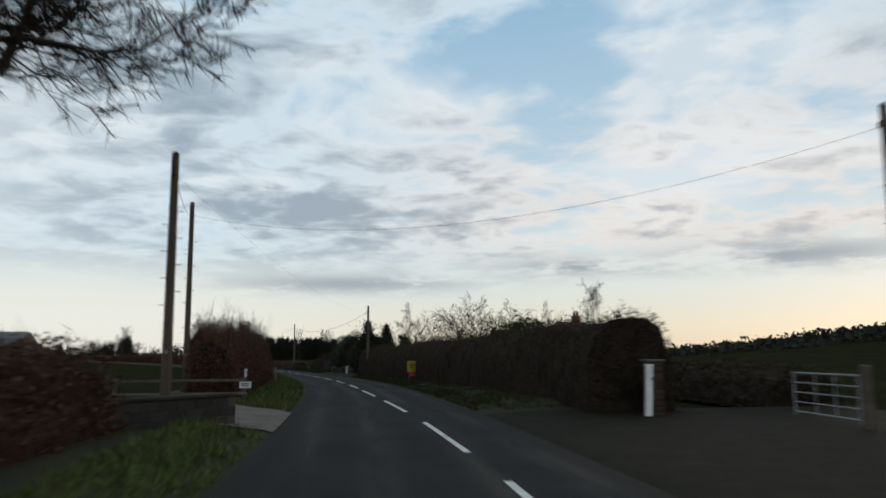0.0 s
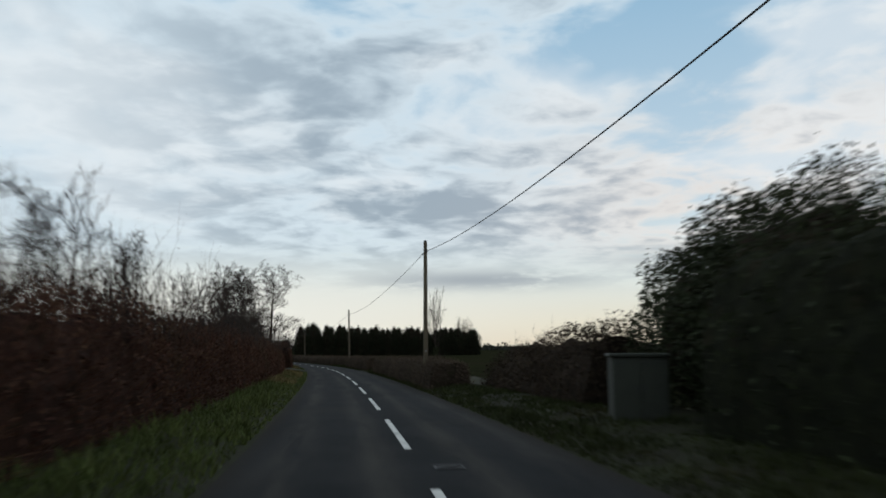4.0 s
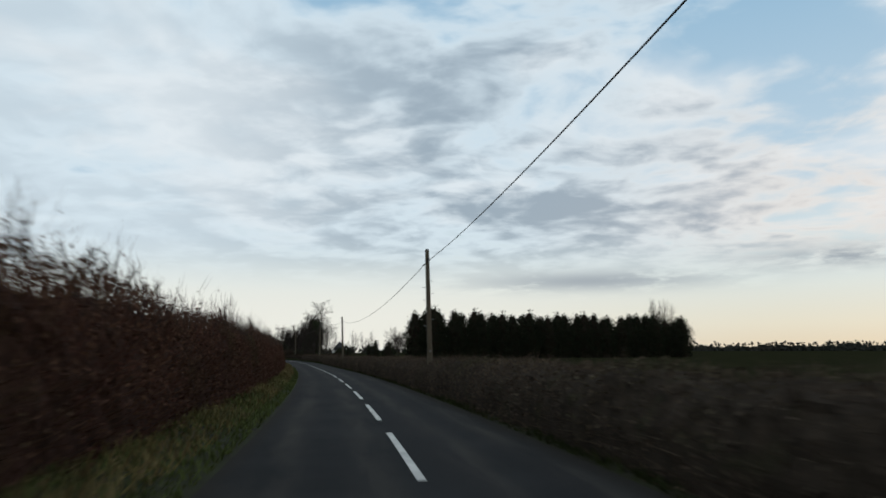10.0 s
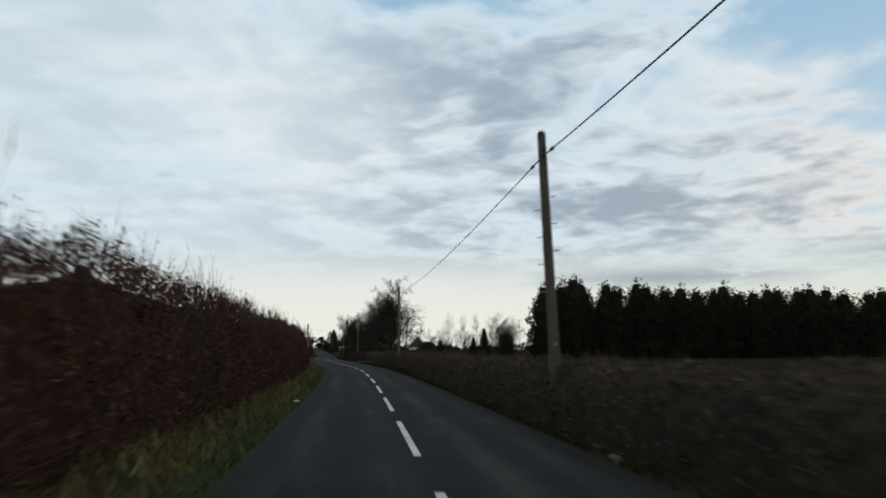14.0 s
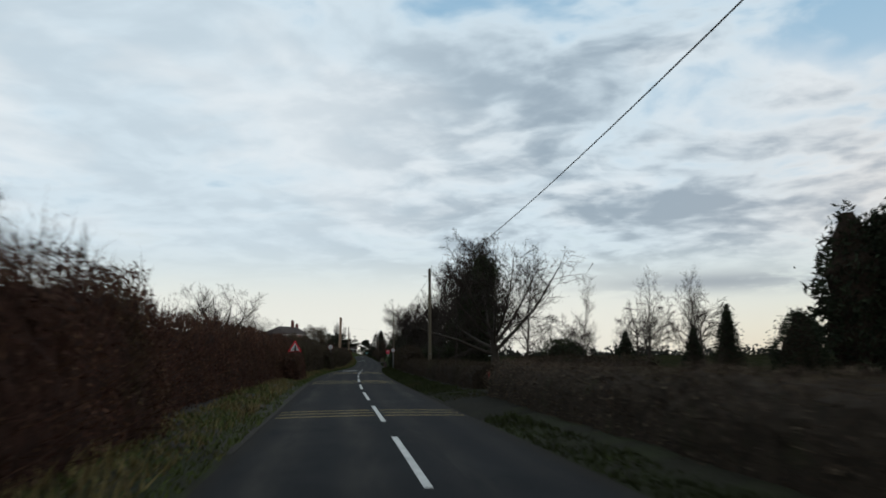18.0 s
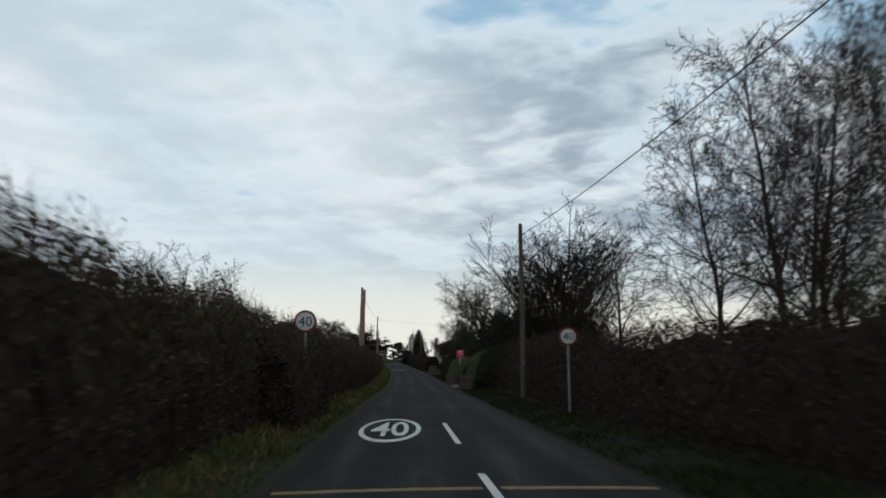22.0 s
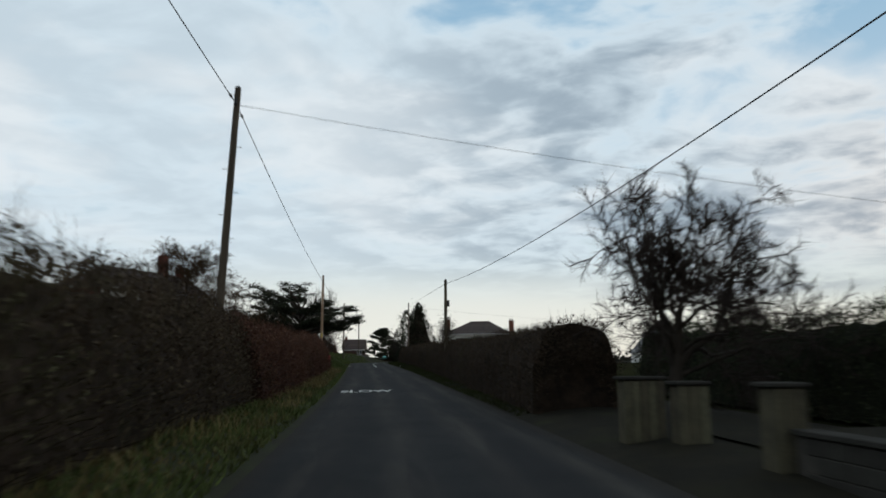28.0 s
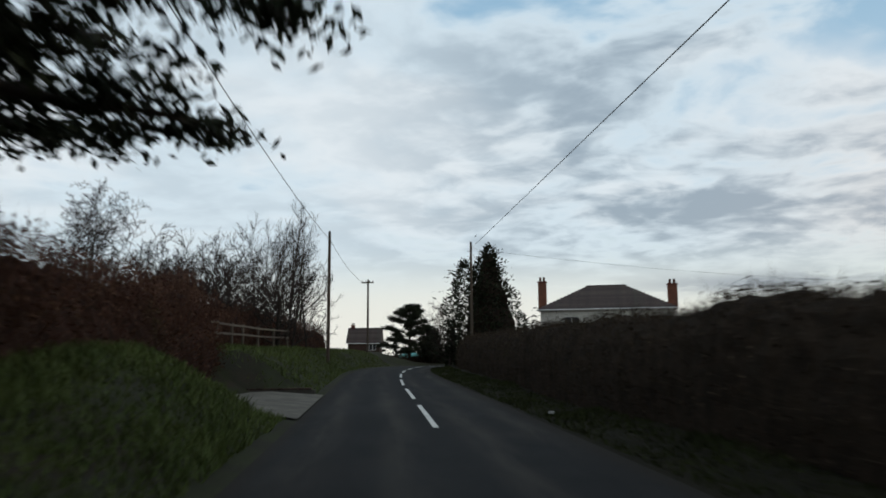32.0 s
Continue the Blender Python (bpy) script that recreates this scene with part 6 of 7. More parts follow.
hedge(204, 300, 4.8, 2.0, 1.42, "field_hedge", "low brown trimmed field hedge", 420, 0.040, 14, 0.22, square=True, lump=0.09)
hedge(300, 346, 4.8, 2.0, 1.42, "field_hedge", "low brown trimmed field hedge", 420, 0.040, 14, 0.22, square=True, lump=0.09)
hedge(346, 399.6, 5.0, 1.9, 1.40, "field_hedge", "low brown trimmed field hedge beside a gateway", 420, 0.040, 12, 0.18, square=True, lump=0.09, d1=6.2)
hedge(404.2, 443, 6.35, 1.6, 1.30, "thorn", "box-shaped clipped hedge beside a gateway", 520, 0.036, 10, 0.12, square=True, lump=0.08)
hedge(443, 478, 6.4, 2.2, 2.6, "thorn", "dark overgrown hedge below trees", 420, 0.048, 10, 0.5)
hedge(478, 500.5, 6.9, 2.8, 2.9, "thorn", "dark overgrown hedge below trees", 420, 0.048, 12, 0.6)
hedge(414, 450, 17.5, 2.0, 1.6, "thorn", "dark hedge at the far side of a paddock", 120, 0.08, 4, 0.3)
hedge(500.5, 509.0, 6.0, 2.8, 2.85, "privet", "tall rounded bright green evergreen hedge behind a brick wall", 1100, 0.034, 0, lump=0.06)
hedge(512.5, 530, 5.4, 2.0, 2.3, "privet", "rounded bright green evergreen hedge behind a low brick wall", 1000, 0.034, 0, lump=0.06)
hedge(530, 551, 6.0, 2.4, 2.3, "green", "dark mixed evergreen garden hedge", 280, 0.07, 8, 0.5)
hedge(558, 590, 12.6, 2.6, 2.9, "green", "dark hedge at the far side of a front garden", 380, 0.05, 6, 0.4)
hedge(576.5, 690, 5.2, 2.4, 2.4, "thorn", "long dark smoothly clipped hedge", 640, 0.036, 30, 0.18, square=True, lump=0.08, d1=7.0)

hedge(12, 34, -13.5, 2.0, 1.9, "thorn", "dark hedge behind a driveway", 160, 0.07, 6, 0.5)
hedge(160, 180, -7.4, 2.8, 3.8, "thorn", "dark scrubby hedge behind a muddy field entrance", 420, 0.05, 40, 1.6)
hedge(166, 178, 10.5, 2.2, 1.4, "thorn", "dark hedge behind a gateway fence", 260, 0.05, 10, 0.4)
hedge(466.0, 473.5, -2.95, 1.1, 2.45, "bramble", "dark bushy hedge shoots round a sign post", 420, 0.042, 20, 0.4)
hedge(420.6, 428.0, -2.95, 1.1, 1.85, "beech", "bushy shoots of a russet hedge round a sign post", 420, 0.042, 20, 0.4)

# ---- grass along the verges ----
GL = "rough green verge grass below the hedge"
for i, (a, b) in enumerate(((-5, 60), (60, 128), (128, 200), (200, 270), (270, 340), (340, 400))):
    grass_strip(a, b, -3.6, -1.82, 240, 0.17, "grass", GL, 300 + i)
    grass_strip(a, b, -3.7, -2.2, 100, 0.30, "straw" if i > 1 else "grass", "long dry yellow grass at the hedge foot", 320 + i)
for i, (a, b) in enumerate(((400, 440), (440, 520), (520, 590), (590, 628))):
    grass_strip(a, b, -5.0 if i == 0 else -3.7, -1.9, 330, 0.17, "grass", GL, 340 + i)
    grass_strip(a, b, -5.2 if i == 0 else -3.8, -2.2, 90, 0.30, "straw", "long dry yellow grass at the hedge foot", 360 + i)
grass_strip(626, 645.4, -6.0, -2.0, 900, 0.26, "lush", "lush green grass on a roadside bank", 371)
grass_strip(654.6, 706, -8.0, -2.0, 420, 0.24, "lush", "lush green grass on a roadside bank", 372)
GR = "short dull verge grass beside the road"
for i, (a, b) in enumerate(((23, 72), (94, 160), (168, 230), (230, 300), (300, 392))):
    grass_strip(a, b, 3.66, 4.5, 150, 0.17, "dull", GR, 380 + i)
for i, (a, b) in enumerate(((404, 500), (526, 552), (577, 690))):
    grass_strip(a, b, 3.72, 5.2, 330, 0.15, "dull", "dark rough grass at the foot of a hedge", 440 + i)
ribbon("lawn", 391, 446, 2, [6.2, 8, 10, 13, 17], lambda s_, d_: 0.02 + 0 * s_, "lawn", "flat mown grass paddock behind a gateway", "lawn")
grass_strip(391, 414, 6.4, 16.0, 420, 0.09, "lush", "mown green grass inside a gateway", 421)
ribbon("track", -20.5, 21.5, 2, RV + [15], lambda s_, d_: verge_h(s_, np.minimum(d_, 9.0)) + 0.03 - 0.04 * (d_ < 3.7), "litter", "wide muddy tarmac mouth of a farm track", "track")
ribbon("entrance", 159.5, 170, 2, LV, lambda s_, d_: np.maximum(verge_h(s_, d_), 0) + 0.05, "mud", "muddy field entrance between hedges", "track")
grass_strip(22, 72, 4.4, 6.8, 260, 0.15, "dull", "rough dark grass at the foot of a tall hedge", 466)
grass_strip(93, 122, 4.3, 6.9, 330, 0.15, "dull", "rough dark grass beside a garden hedge", 465)
grass_strip(190, 205, 3.68, 6.4, 420, 0.18, "dull", "rough dull grass before a field gate", 462)
grass_strip(187, 200, 6.4, 14.0, 400, 0.12, "lush", "green pasture grass behind a field gate", 463)
grass_strip(157, 167, 3.8, 10.5, 500, 0.16, "dull", "rough dull grass in a field gateway", 460)
grass_strip(160, 171, -9.0, -5.7, 160, 0.2, "dull", "rough dull grass at a muddy field entrance", 461)

grass_strip(399.4, 404.4, 3.8, 6.6, 300, 0.13, "dull", "worn grass in a narrow gateway", 464)

ribbon("layby", 386, 420.5, 2, LV[:6], lambda s_, d_: verge_h(s_, d_) + 0.012, "mud", "muddy widened road edge", "track")

# ---- trees ----
T = {
    "oak": bare_tree(11, 13.0, "large bare winter oak with a wide twiggy crown", trunk=0.36, spread=1.25, clear=0.42, splits=(10, 10, 7), ratio=2.7, fork=0.23, limb=0.52, up=0.24, crook=0.085, twigs=5, thin=0.011),
    "crooked": bare_tree(23, 14.0, "large bare oak with crooked spreading limbs", trunk=0.5, spread=1.15, clear=0.66, splits=(13, 11, 9), ratio=0.80, fork=0.58, limb=0.42, up=0.16, droop=0.10, crook=0.30, thin=0.011, twigs=7, twig_len=0.7),
    "ash": bare_tree(12, 10.0, "bare winter tree with upright branches", trunk=0.12, spread=1.15, clear=0.16, splits=(24, 9, 6), ratio=0.40, fork=0.86, up=0.22, crook=0.10, limb=0.5, twigs=4, thin=0.009),
    "slim": bare_tree(13, 12.0, "slim bare tree with fine upright twigs", trunk=0.10, spread=0.85, clear=0.20, splits=(26, 8), levels=3, ratio=0.27, fork=0.92, up=0.30, crook=0.09, limb=0.42, twigs=5, thin=0.009),
    "birch": bare_tree(14, 14.0, "tall bare birch with fine drooping twigs", trunk=0.16, spread=1.0, clear=0.20, splits=(26, 9, 7), ratio=0.40, fork=0.85, up=0.22, droop=0.35, crook=0.12, limb=0.45, twigs=4, thin=0.0095),
    "young": bare_tree(15, 6.0, "small bare tree with thin crooked branches", trunk=0.07, spread=0.9, clear=0.2, splits=(14, 7), levels=3, ratio=0.42, fork=0.8, up=0.3, crook=0.16, twigs=5, thin=0.009),
    "fork": bare_tree(16, 12.0, "bare forked field tree with ivy round its foot", trunk=0.2, spread=0.75, clear=0.35, splits=(8, 7, 5), ratio=1.5, fork=0.36, up=0.45, limb=0.5, twigs=4, ivy=2.6, thin=0.011),
    "willow": bare_tree(37, 6.6, "small bare garden tree with contorted branches", trunk=0.16, spread=1.05, clear=0.40, splits=(14, 10, 7), ratio=1.75, fork=0.30, up=0.30, crook=0.30, limb=0.5, thin=0.008, twigs=13, twig_len=0.7),
    "beech": bare_tree(18, 15.0, "broad bare beech tree with dense fine twigs", trunk=0.38, spread=0.95, clear=0.28, splits=(20, 11, 8), ratio=1.15, fork=0.42, up=0.26, limb=0.46, crook=0.12, thin=0.011, twigs=5),
    "leafy": bare_tree(19, 7.5, "small tree with drooping withered leaves", trunk=0.12, spread=0.95, clear=0.2, splits=(12, 8, 5), ratio=0.62, fork=0.7, up=0.2, droop=0.25, leaves=9000, leaf="thorn", ivy=2.0, thin=0.009),
    "larch": bare_tree(20, 9.5, "brown bare larch with spreading drooping branches", trunk=0.16, spread=1.42, clear=0.08, splits=(46, 15, 9), ratio=0.46, fork=0.86, up=0.30, droop=0.02, crook=0.07, twig="larch", thin=0.0075, limb=0.4, twigs=7),
    "weeping": bare_tree(24, 9.0, "dense bare tree with drooping twigs and a few withered leaves", trunk=0.2, spread=1.1, clear=0.25, splits=(12, 9, 7), ratio=0.95, fork=0.45, up=0.18, droop=0.35, leaves=7000, leaf="withered", ivy=3.0, thin=0.007, twigs=5),
    "round": bare_tree(21, 9.0, "round-crowned bare tree behind a hedge", trunk=0.16, spread=1.15, clear=0.25, splits=(13, 8, 6), ratio=1.15, fork=0.42, up=0.28, limb=0.48, twigs=4, thin=0.011),
}
B = {
    "belt": [conifer(i, 13.0, 6.2, "dark dense conifer in a windbreak row", lobes=7, taper=0.42, n=5200, size=0.30) for i in (1, 2, 3)],
    "spire": conifer(4, 8.0, 3.6, "dark pointed garden conifer", taper=0.9, n=5200, size=0.16),
    "column": conifer(5, 6.0, 2.6, "narrow dark columnar cypress", taper=0.5, n=4200, size=0.14, lobes=2),
    "full": ivy_tree(6, 9.0, "dark shaggy tree smothered in ivy", 15000, thick=0.5),
    "ivied": ivy_tree(7, 9.0, "dark leaning tree thick with ivy", 13000, thick=0.42, spread=1.0),
    "clump": conifer(7, 6.5, 4.2, "bushy dark garden conifer", taper=0.45, n=5200, size=0.17, lobes=4),
    "tall": conifer(8, 11.0, 5.4, "tall dense conifer with a narrow top", taper=0.8, n=8500, size=0.18, lobes=2),
    "bush": bush(9, 2.2, 2.2, 2.2, "green", "rounded dark evergreen shrub", 9000, 0.09),
    "laurel": bush(10, 1.5, 1.5, 2.3, "green", "tall leafy green laurel", 7000, 0.08),
    "holly": bush(22, 2.6, 2.6, 2.9, "green", "big dark holly tree in full leaf", 21000, 0.062),
}
rng = np.random.default_rng(7)


def near(key, s, d, height, turn_=0, wide=1.0):
    """One of the trees beside the road, brought to a height."""
    base = T.get(key) or B[key]
    full = TALL[key]
    k = height / full
    return put(base, s, d, (k * wide, k * wide, k), turn_)


def off(key, x, y, height, turn_=0, wide=1.0):
    base = T.get(key) or B[key]
    k = height / TALL[key]
    return put_at(base, x, y, (k * wide, k * wide, k), turn_)


def extent(ob):
    return max((c[2] for o in (ob, *ob.children_recursive) if o.type == "MESH" for c in o.bound_box))


TALL = {k: extent(v) for k, v in list(T.items()) + [(k, v) for k, v in B.items() if k != "belt"]}
for i in range(30):
    u = i / 29
    x, y = -107 + u * 75, 419 + u * 38
    put_at(B["belt"][i % 3], x + rng.normal(0, 0.7), y + rng.normal(0, 0.7), (rng.uniform(0.85, 1.0), rng.uniform(0.85, 1.0), (1.12 - 0.17 * u) * rng.uniform(0.91, 1.06)), rng.uniform(0, 360))
for x, y, h in ((-42, 466, 15.5), (-39, 467, 16.5), (-36, 468, 15.0)):
    off("beech", x, y, h, h * 50, 0.34)
# first stretch
near("crooked", 16.0, -8.6, 16.5, 40, 1.3)
for i, (s, d, h) in enumerate(((92, -5.3, 5.0), (94.5, -5.6, 4.3), (97, -5.0, 5.4), (99.0, -5.5, 4.6), (101.5, -5.2, 4.2), (104, -5.4, 5.0), (107, -5.2, 4.3), (110, -5.6, 4.6), (113.5, -5.0, 4.0), (117, -5.3, 4.5), (121, -5.2, 4.2), (125, -5.4, 4.6), (60, -5.6, 4.2), (72, -5.4, 4.4), (84, -5.4, 4.8))):
    near("ash" if i % 2 == 0 else "young", s, d, h + (1.7 if i < 3 else 0.7), i * 67, 0.75)
for s, d, h, r in ((106.8, 19, 10.2, 10), (109.6, 27, 11.8, 100), (112, 31, 11.8, 220), (98, 30, 10.0, 40), (103, 36.5, 10.4, 170)):
    near("round", s, d, h, r)
near("ash", 73, 29.4, 10.2, 30, 0.8)
near("bush", 70, 11.5, 3.4, 0)
near("bush", 40, 9.8, 4.0, 60, 1.2)
near("column", 87.0, 6.3, 4.5, 0, 1.4)
near("laurel", 82.6, 6.2, 3.8, 0)
near("spire", 78.2, 6.5, 5.9, 20, 1.15)
near("spire", 77.4, 8.3, 5.5, 110, 1.2)
near("clump", 79.8, 7.7, 4.5, 20)
near("clump", 75.6, 7.7, 4.1, 100)
near("clump", 82.5, 8.6, 4.3, 200)
near("full", 80.0, 11.0, 4.6, 50)
near("holly", 102.2, 9.2, 6.0, 0)
near("holly", 106.0, 9.4, 5.4, 80)
near("round", 110.0, 11.0, 4.6, 80)
near("round", 138.8, 20.0, 4.1, 10)
near("bush", 140, 19.0, 1.6, 0)
for s, d, h, r in ((168.0, -5.5, 11.5, 0), (161.5, -7.4, 9.6, 70), (158.5, -8.6, 10.2, 130), (163.5, -9.4, 9.6, 200), (155.0, -7.6, 10.0, 260)):
    near("ash", s, d, h, r, 1.25)
for s, d, h in ((156, -7.0, 3.6), (151, -7.0, 3.2), (167, -8.2, 3.4), (163, -10.0, 3.0)):
    near("leafy", s, d, h + 1.0, s * 7)
for s, d, h in ((157.0, -7.2, 6.0), (161.0, -8.6, 6.4), (164.5, -7.8, 5.6), (152.5, -6.6, 5.2), (169.0, -7.4, 5.0)):
    near("leafy", s, d, h, s * 13, 1.1)
near("bush", 155.0, -5.6, 2.9, 0)
near("fork", 165.5, 11.2, 8.8, 20, 0.55)
near("young", 166.5, 11.8, 3.0, 50)
# along the fields
for x, y, h, k in ((-146, 491, 9.0, "round"), (-136, 495, 12.5, "round"), (-122, 447, 10.5, "round"), (-131, 475, 11.0, "round"), (-152, 490, 9.5, "young")):
    off(k, x, y, h, h * 31)
near("young", 367.8, 6.6, 4.6, 20, 0.7)
# trees round the gateway
near("oak", 430.5, 11.8, 10.8, 100, 1.05)
for s, d, h, r in ((444.5, 10.4, 11.5, 15), (449.0, 13.4, 15.0, 75), (439.0, 16.0, 10.5, 310)):
    near("ash", s, d, h, r, 1.1)
near("full", 453.0, 13.2, 12.4, 0, 0.75)
near("ivied", 458.0, 13.8, 12.0, 60, 0.8)
near("full", 447.0, 12.0, 8.0, 200, 0.9)
near("ivied", 448.5, 13.6, 12.6, 150, 0.9)
near("ivied", 445.5, 10.2, 5.5, 100, 0.9)
for s, d, h, r in ((450.8, 9.3, 12.0, 0), (459.0, 11, 11.0, 60), (456.5, 12.6, 13.0, 110), (457.8, 13.4, 15.5, 160), (462.9, 12.2, 13.5, 220), (468.4, 10.9, 11.0, 270), (454.0, 12.2, 14.5, 300)):
    near("slim", s, d, h, r, 0.95)
near("bush", 460.0, 9.5, 3.4, 30)
near("bush", 467.0, 9.5, 3.2, 90)
near("slim", 423.0, 16.3, 7.6, 0, 0.9)
near("slim", 424.0, 21.2, 8.3, 80, 1.1)
near("slim", 430.7, 28.2, 8.7, 150, 1.1)
near("slim", 420.6, 24.0, 7.9, 200)
near("round", 448.0, 22.5, 6.2, 0)
near("bush", 447.0, 21.5, 3.8, 0, 1.2)
near("spire", 426.1, 20.5, 3.6, 0, 1.2)
near("spire", 426.0, 28.3, 5.6, 60, 0.9)
near("spire", 429.0, 27.0, 4.0, 100, 1.1)
near("clump", 421.0, 31.0, 5.0, 10)
near("oak", 571.5, -35.2, 16.0, 0, 1.0)
near("oak", 559.5, -27.0, 12.0, 130, 1.0)
near("birch", 466.5, 12.6, 12.0, 120, 0.9)
near("birch", 470.5, 13.5, 11.5, 230, 0.9)
near("birch", 485.0, 19.0, 21.0, 0)
near("birch", 484.0, 15.1, 15.5, 90)
near("birch", 478.0, 16.5, 15.0, 190)
near("birch", 474.0, 15.0, 15.0, 250)
near("young", 473.5, 6.9, 5.8, 0, 1.1)
near("full", 496.4, 7.2, 5.4, 0, 1.0)
near("ivied", 500.4, 8.4, 5.2, 200, 1.2)
near("holly", 497.6, 6.2, 3.6, 30, 0.9)
near("holly", 500.6, 5.9, 3.4, 130, 0.8)
near("ash", 498.5, 7.2, 9.5, 300, 1.25)
near("ash", 500.5, 8.4, 8.8, 200, 1.1)
near("ash", 495.5, 9.2, 8.8, 60, 1.0)
near("ash", 489.5, 12.0, 10.0, 160, 1.1)
near("holly", 500.0, 10.0, 4.6, 0)
near("beech", 508.5, 13.0, 13.0, 0, 0.95)
near("beech", 497.5, 10.4, 13.0, 90, 1.0)
for s, d, h, r in ((522.9, 9.0, 7.4, 0), (521.4, 11.0, 7.5, 90), (519.0, 12.0, 7.0, 180), (516.5, 12.6, 6.8, 270), (513.5, 13.0, 6.6, 30), (510.5, 13.4, 6.4, 120), (507.0, 13.6, 6.2, 60), (526.5, 9.0, 6.0, 200)):
    near("clump", s, d, h, r)
near("round", 538.0, 9.6, 7.5, 50, 1.0)
near("holly", 535.5, 6.8, 7.0, 0, 0.6)
near("holly", 531.0, 7.4, 5.2, 60, 0.7)
near("weeping", 554.5, 7.4, 8.6, 0, 1.1)
near("beech", 549.6, 10.6, 15.0, 200, 1.15)
near("holly", 551.0, 5.9, 3.0, 0, 0.75)
near("bush", 549.0, 5.6, 2.6, 50, 0.8)
near("willow", 574.6, 7.0, 6.6, 50, 0.92)
near("round", 592.5, 19.0, 4.6, 0, 1.2)
near("round", 568.0, 21.0, 4.2, 90, 1.2)
# last stretch
for x, y, h, r, k in ((-41.6, 464.0, 19.6, 0, 0.75), (-40.6, 466.5, 18.8, 70, 0.75), (-39.6, 465.0, 19.2, 140, 0.75), (-38.7, 463.6, 18.4, 30, 0.75), (-37.9, 466.2, 17.4, 110, 0.75), (-35.8, 467.5, 19.6, 200, 0.75), (-35.0, 465.2, 18.8, 250, 0.75), (-34.2, 466.0, 18.0, 290, 0.75)):
    off("slim", x, y, h, r, k)
near("larch", 620.4, -14.5, 11.6, 0, 1.75)
off("ash", -263.6, 594.5, 8.8, 0, 1.1)
for i, (x, y, h) in enumerate(((-266, 600, 8.6), (-269, 604, 8.2), (-267.5, 607, 8.8), (-271, 610, 9.0), (-268, 612.5, 9.4), (-273, 606, 8.4), (-274, 613, 9.2))):
    off(("round", "young")[i % 2], x, y, h, i * 71, 0.95)
for i, (x, y, h) in enumerate(((-269.9, 616.1, 12.4), (-271.5, 618.5, 12.8), (-273.5, 617.0, 12.0), (-272.0, 621.5, 12.6), (-275.0, 620.0, 11.8))):
    off("slim", x, y, h, i * 83, 0.95)
off("ash", -284.8, 611.3, 12.5, 0, 1.1)
for x, y, h, k in ((-290.4, 627.3, 11.5, "ash"), (-290.8, 633.8, 12.5, "ash"), (-284.8, 632.7, 14.5, "slim"), (-286.0, 637.1, 15.5, "slim"), (-289.0, 643.0, 15.5, "slim"), (-287.5, 629.0, 13.5, "slim"), (-281.5, 629.5, 14.0, "slim"), (-292.0, 639.0, 13.0, "round"), (-294.0, 622.0, 11.0, "round"), (-283.0, 621.0, 12.0, "slim"), (-296.0, 630.0, 11.5, "round")):
    off(k, x, y, h, h * 77, 1.0)
off("tall", -262.6, 634.5, 11.4, 0, 1.25)
off("leafy", -266.3, 634.0, 6.0, 70, 1.2)
off("oak", -237.4, 502.6, 21.0, 60, 0.85)
off("round", -265.0, 631.5, 4.6, 30, 1.2)
off("clump", -280.5, 659.5, 5.2, 0)


def cedar(label, height, radius, seed, trunk, plates, per, name="spreading_evergreen"):
    """A flat-topped evergreen: crooked limbs that carry ragged level plates of foliage."""
    rng = np.random.default_rng(seed)
    root = thing(name, label, "tree")
    part("trunk", rod(trunk, trunk * 0.55, height * 0.62, 12), "bark", root)
    leaves = []
    for a_deg, z0, z1, reach, dense in plates:
        a = radians(a_deg)
        n = 9
        t = np.linspace(0, 1, n)
        bend = np.cumsum(rng.normal(0, 0.10, n))
        rise = z0 + (z1 - z0) * t ** 0.55 + rng.normal(0, 0.06, n) * t
        pts = np.stack([np.cos(a + bend) * reach * t, np.sin(a + bend) * reach * t, rise], -1)
        r = trunk * 0.30 * (1 - t) ** 0.8 + 0.02
        ang = np.arange(6) * 2 * math.pi / 6
        ring = pts[:, None] + r[:, None, None] * np.stack([np.cos(ang) * -math.sin(a), np.cos(ang) * math.cos(a), np.sin(ang)], -1)[None]
        i, q = np.arange(n - 1)[:, None] * 6, np.arange(6)[None]
        f = np.stack([i + q, i + (q + 1) % 6, i + 6 + (q + 1) % 6, i + 6 + q], -1).reshape(-1, 4)
        part("limb", raw("limb", ring.reshape(-1, 3), f, "bark", smooth=True), parent=root)
        base, way = [], []
        for p in range(int(18 * dense)):
            w = 0.30 + 0.70 * (p + rng.random()) / int(18 * dense)
            j = min(int(w * (n - 1)), n - 2)
            c0 = pts[j] + (pts[j + 1] - pts[j]) * (w * (n - 1) - j)
            side = a + bend[j] + rng.choice([-1, 1]) * rng.uniform(0.3, 1.3)
            ln = reach * 0.30 * rng.uniform(0.5, 1.0) * (1.15 - 0.6 * w)
            d = np.array([math.cos(side) * ln, math.sin(side) * ln, 0.12 * ln + 0.15 * rng.normal()])
            base.append(c0)
            way.append(d)
            for _ in range(3):
                c1 = c0 + d * rng.uniform(0.35, 1.05)
                m = per
                leaves.append(c1 + rng.normal(0, 1, (m, 3)) * np.array([0.25, 0.25, 0.10]) * rng.uniform(0.6, 1.3))
        v, f = spikes(rng, np.array(base), np.array(way), 0.022)
        tagged(part("twig_growth", raw("twig_growth", v, f, "bark"), parent=root), kind="stuff")
    v, f = leaf_quads(rng, np.concatenate(leaves), 0.085, 0.42)
    tagged(part("foliage", raw("foliage", v, f, "conifer"), parent=root), kind="stuff")
    return root


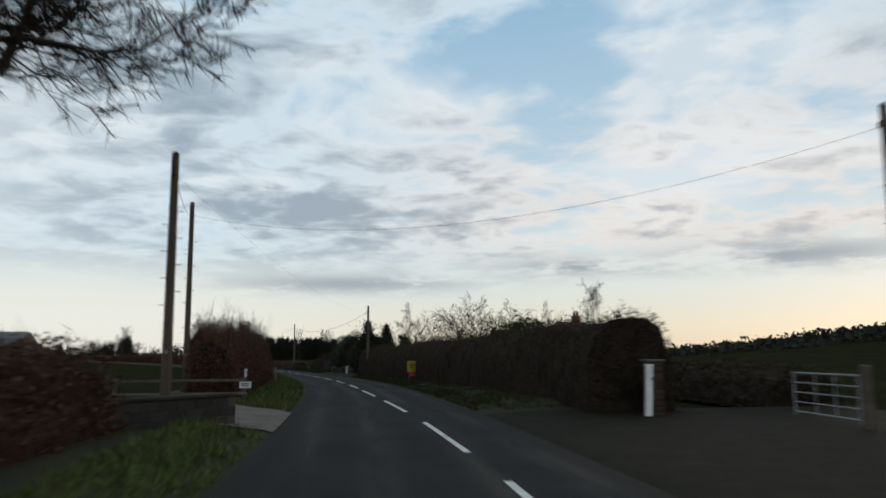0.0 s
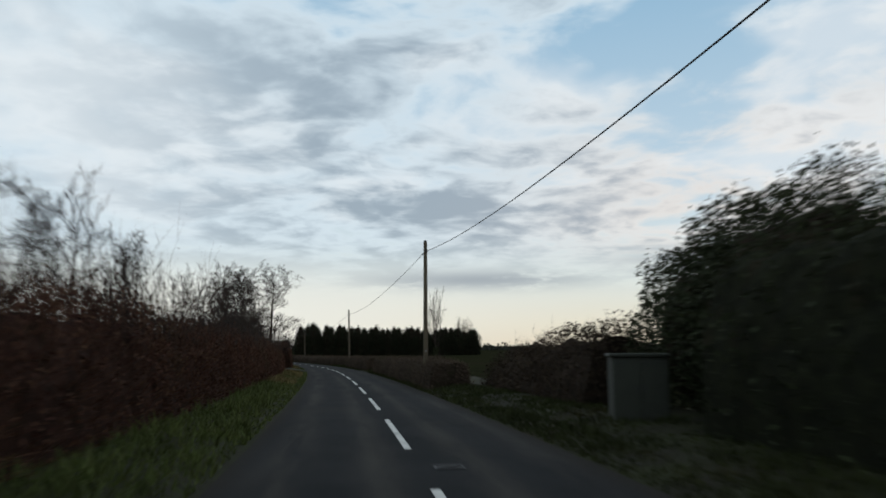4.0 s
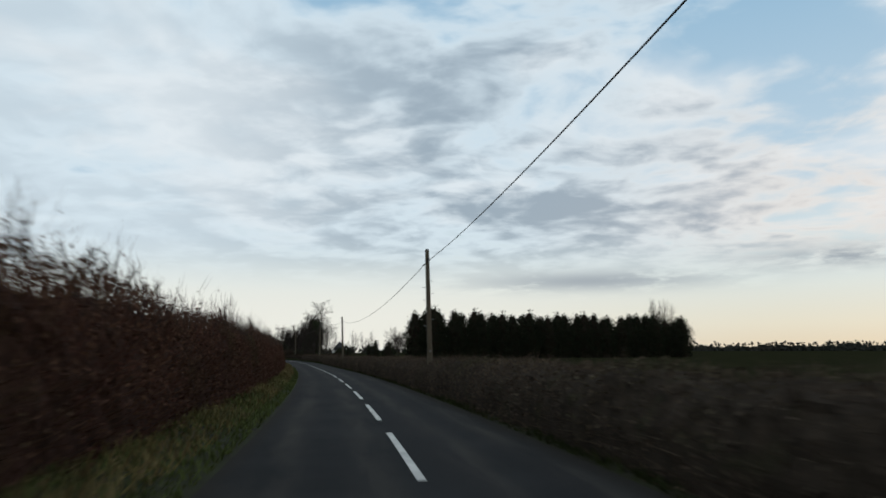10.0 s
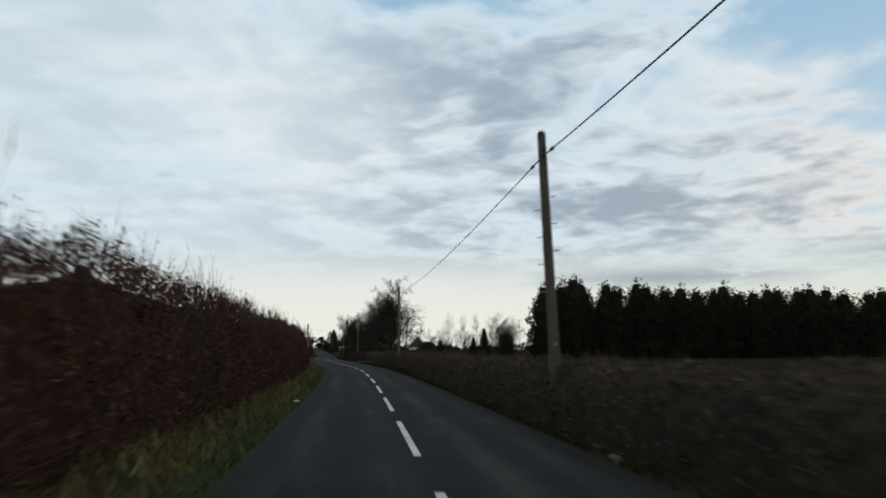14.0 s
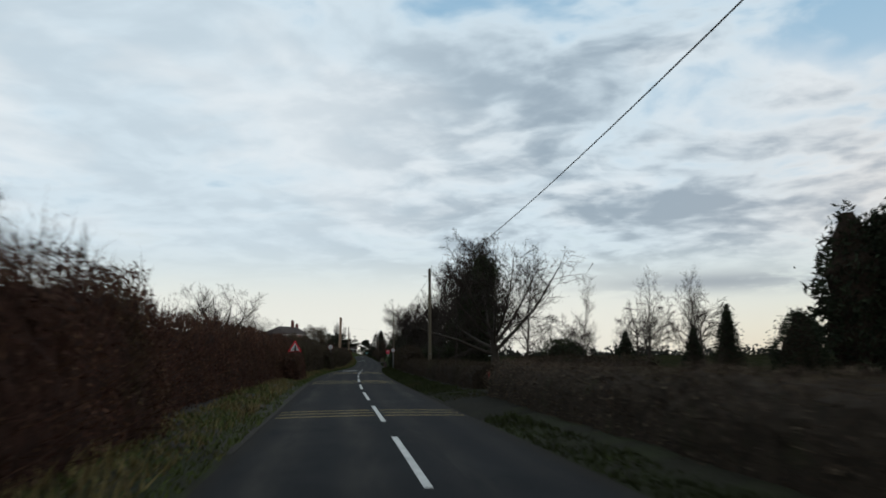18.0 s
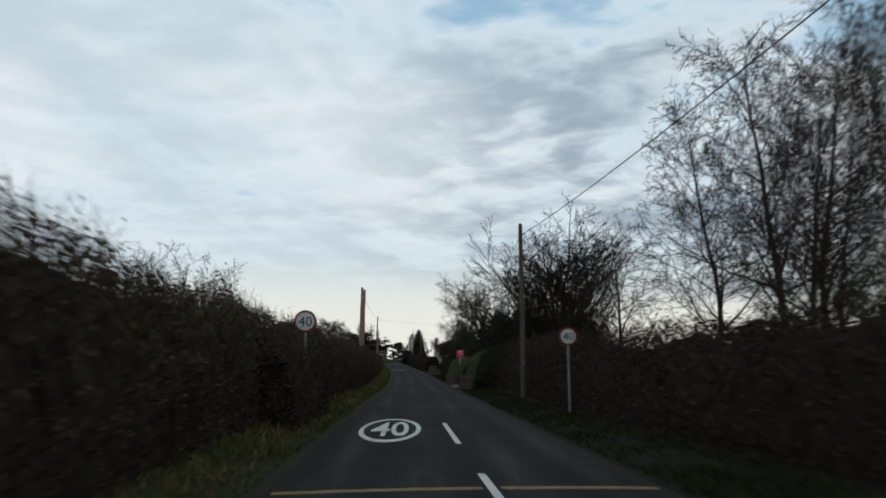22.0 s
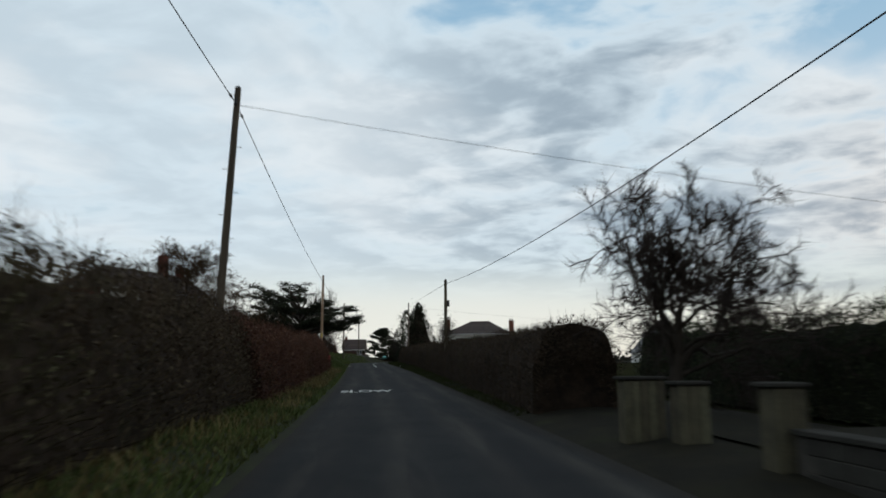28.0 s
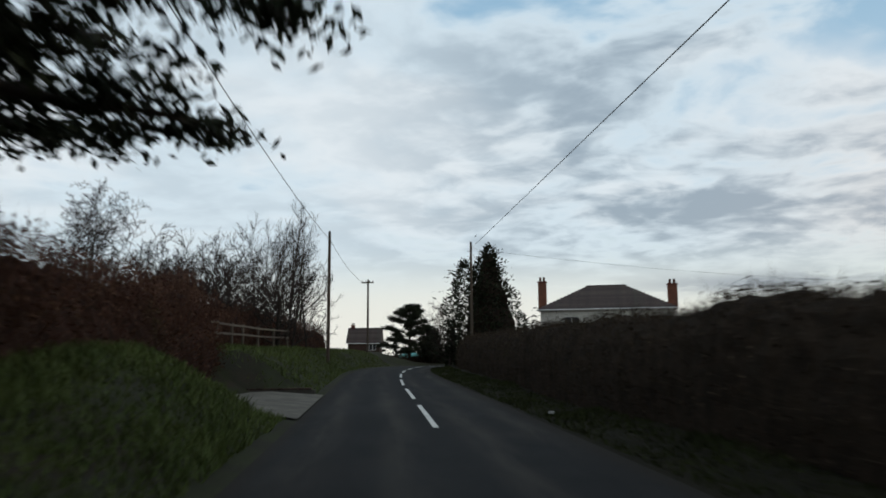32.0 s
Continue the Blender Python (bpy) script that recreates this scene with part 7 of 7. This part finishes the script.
rngc = np.random.default_rng(31)
low_ = [(i * 30 + rngc.normal(0, 8), 2.9 + 0.5 * rngc.random(), 4.0 + 0.8 * rngc.random(), 6.2 * rngc.uniform(0.8, 1.05), 1.1) for i in range(12)]
mid_ = [(i * 40 + rngc.normal(0, 8), 3.8 + 0.6 * rngc.random(), 5.4 + 0.8 * rngc.random(), 5.6 * rngc.uniform(0.75, 1.05), 0.75) for i in range(9)]
top_ = [(80 + i * 27 + rngc.normal(0, 8), 4.4 + 0.6 * rngc.random(), 7.3 + 0.9 * rngc.random(), 5.9 * rngc.uniform(0.7, 1.2), 0.6) for i in range(8)]
rngs = np.random.default_rng(32)
side_ = [(a_, 3.2, 4.7 + 0.4 * rngs.random(), 7.8 * rngs.uniform(0.9, 1.1), 0.95) for a_ in (165, 185, 205, 225, 245)]
big = cedar("wide flat-topped dark evergreen tree overhanging the road", 8.6, 6.3, 31, 0.42, low_ + mid_ + top_ + side_, 32)
big.matrix_basis = stand(633.2, -6.4, 0.2, 0)
sm_ = [(i * 137.5 + rngc.normal(0, 10), 1.0 + 5.4 * i / 24, 1.6 + 5.8 * i / 24, (4.2 - 0.125 * i) * rngc.uniform(0.75, 1.1), 0.9) for i in range(25)]
small = cedar("small layered dark cedar beside the bend", 7.6, 4.6, 32, 0.2, sm_, 50)
small.matrix_basis = pose(-281.5, 655.5, 2.0, 0, 0, 10)
pole_ivy = thing("ivy_clump", "shaggy ivy and twigs round a telegraph pole", "ivy", stand(605.8, 4.8, 0.0), kind="stuff")
c = rngc.normal(0, 1, (2600, 3)) * np.array([0.26, 0.26, 0.6]) + np.array([0, 0, 2.7])
v, f = leaf_quads(rngc, c[c[:, 2] > 0.2], 0.038, 0.5)
part("leaves", raw("leaves", v, f, "thorn"), parent=pole_ivy)
v, f = spikes(rngc, rngc.normal(0, 0.25, (160, 3)) + np.array([0, 0, 2.8]), rngc.normal(0, 0.32, (160, 3)) + np.array([0, 0, 0.3]), 0.012)
part("twig_growth", raw("twig_growth", v, f, "twig"), parent=pole_ivy)
for k in T.values():
    drop(k)
for k in B.values():
    for o in (k if isinstance(k, list) else [k]):
        drop(o)

# far woods along the skyline
rngf = np.random.default_rng(77)
pts_, n_ = [], 0
for cx, cy, a0, a1, dist, hmax, num in ((-40, 200, -75, 5, 620, 3.5, 900), (-40, 200, -80, 0, 900, 5.5, 900), (-200, 500, -60, 60, 520, 9, 700), (0, 0, -60, -20, 285, 3.0, 420)):
    for i in range(num):
        a = radians(a0 + (a1 - a0) * rngf.random())
        r = dist * rngf.uniform(0.9, 1.15)
        x, y = cx - r * math.sin(a), cy + r * math.cos(a)
        hh = hmax * (0.35 + 0.65 * rngf.random() ** 2)
        pts_.append((x, y, hh, 1.5 if dist > 400 else 0.8))
pts_ = np.array(pts_)
zz = far_land(pts_[:, 0], pts_[:, 1])
cen = np.concatenate([np.stack([pts_[:, 0] + rngf.normal(0, 3.0, len(pts_)), pts_[:, 1] + rngf.normal(0, 3.0, len(pts_)), zz + pts_[:, 2] * rngf.uniform(0.0, 1.0, len(pts_))], -1) for _ in range(17)])
v, f = leaf_quads(rngf, cen, np.tile(pts_[:, 3], 17), 0.7)
thing("far_woods", "dark distant trees and hedges along the skyline", "trees", kind="stuff", data=raw("far_woods", v, f, "farwood"))
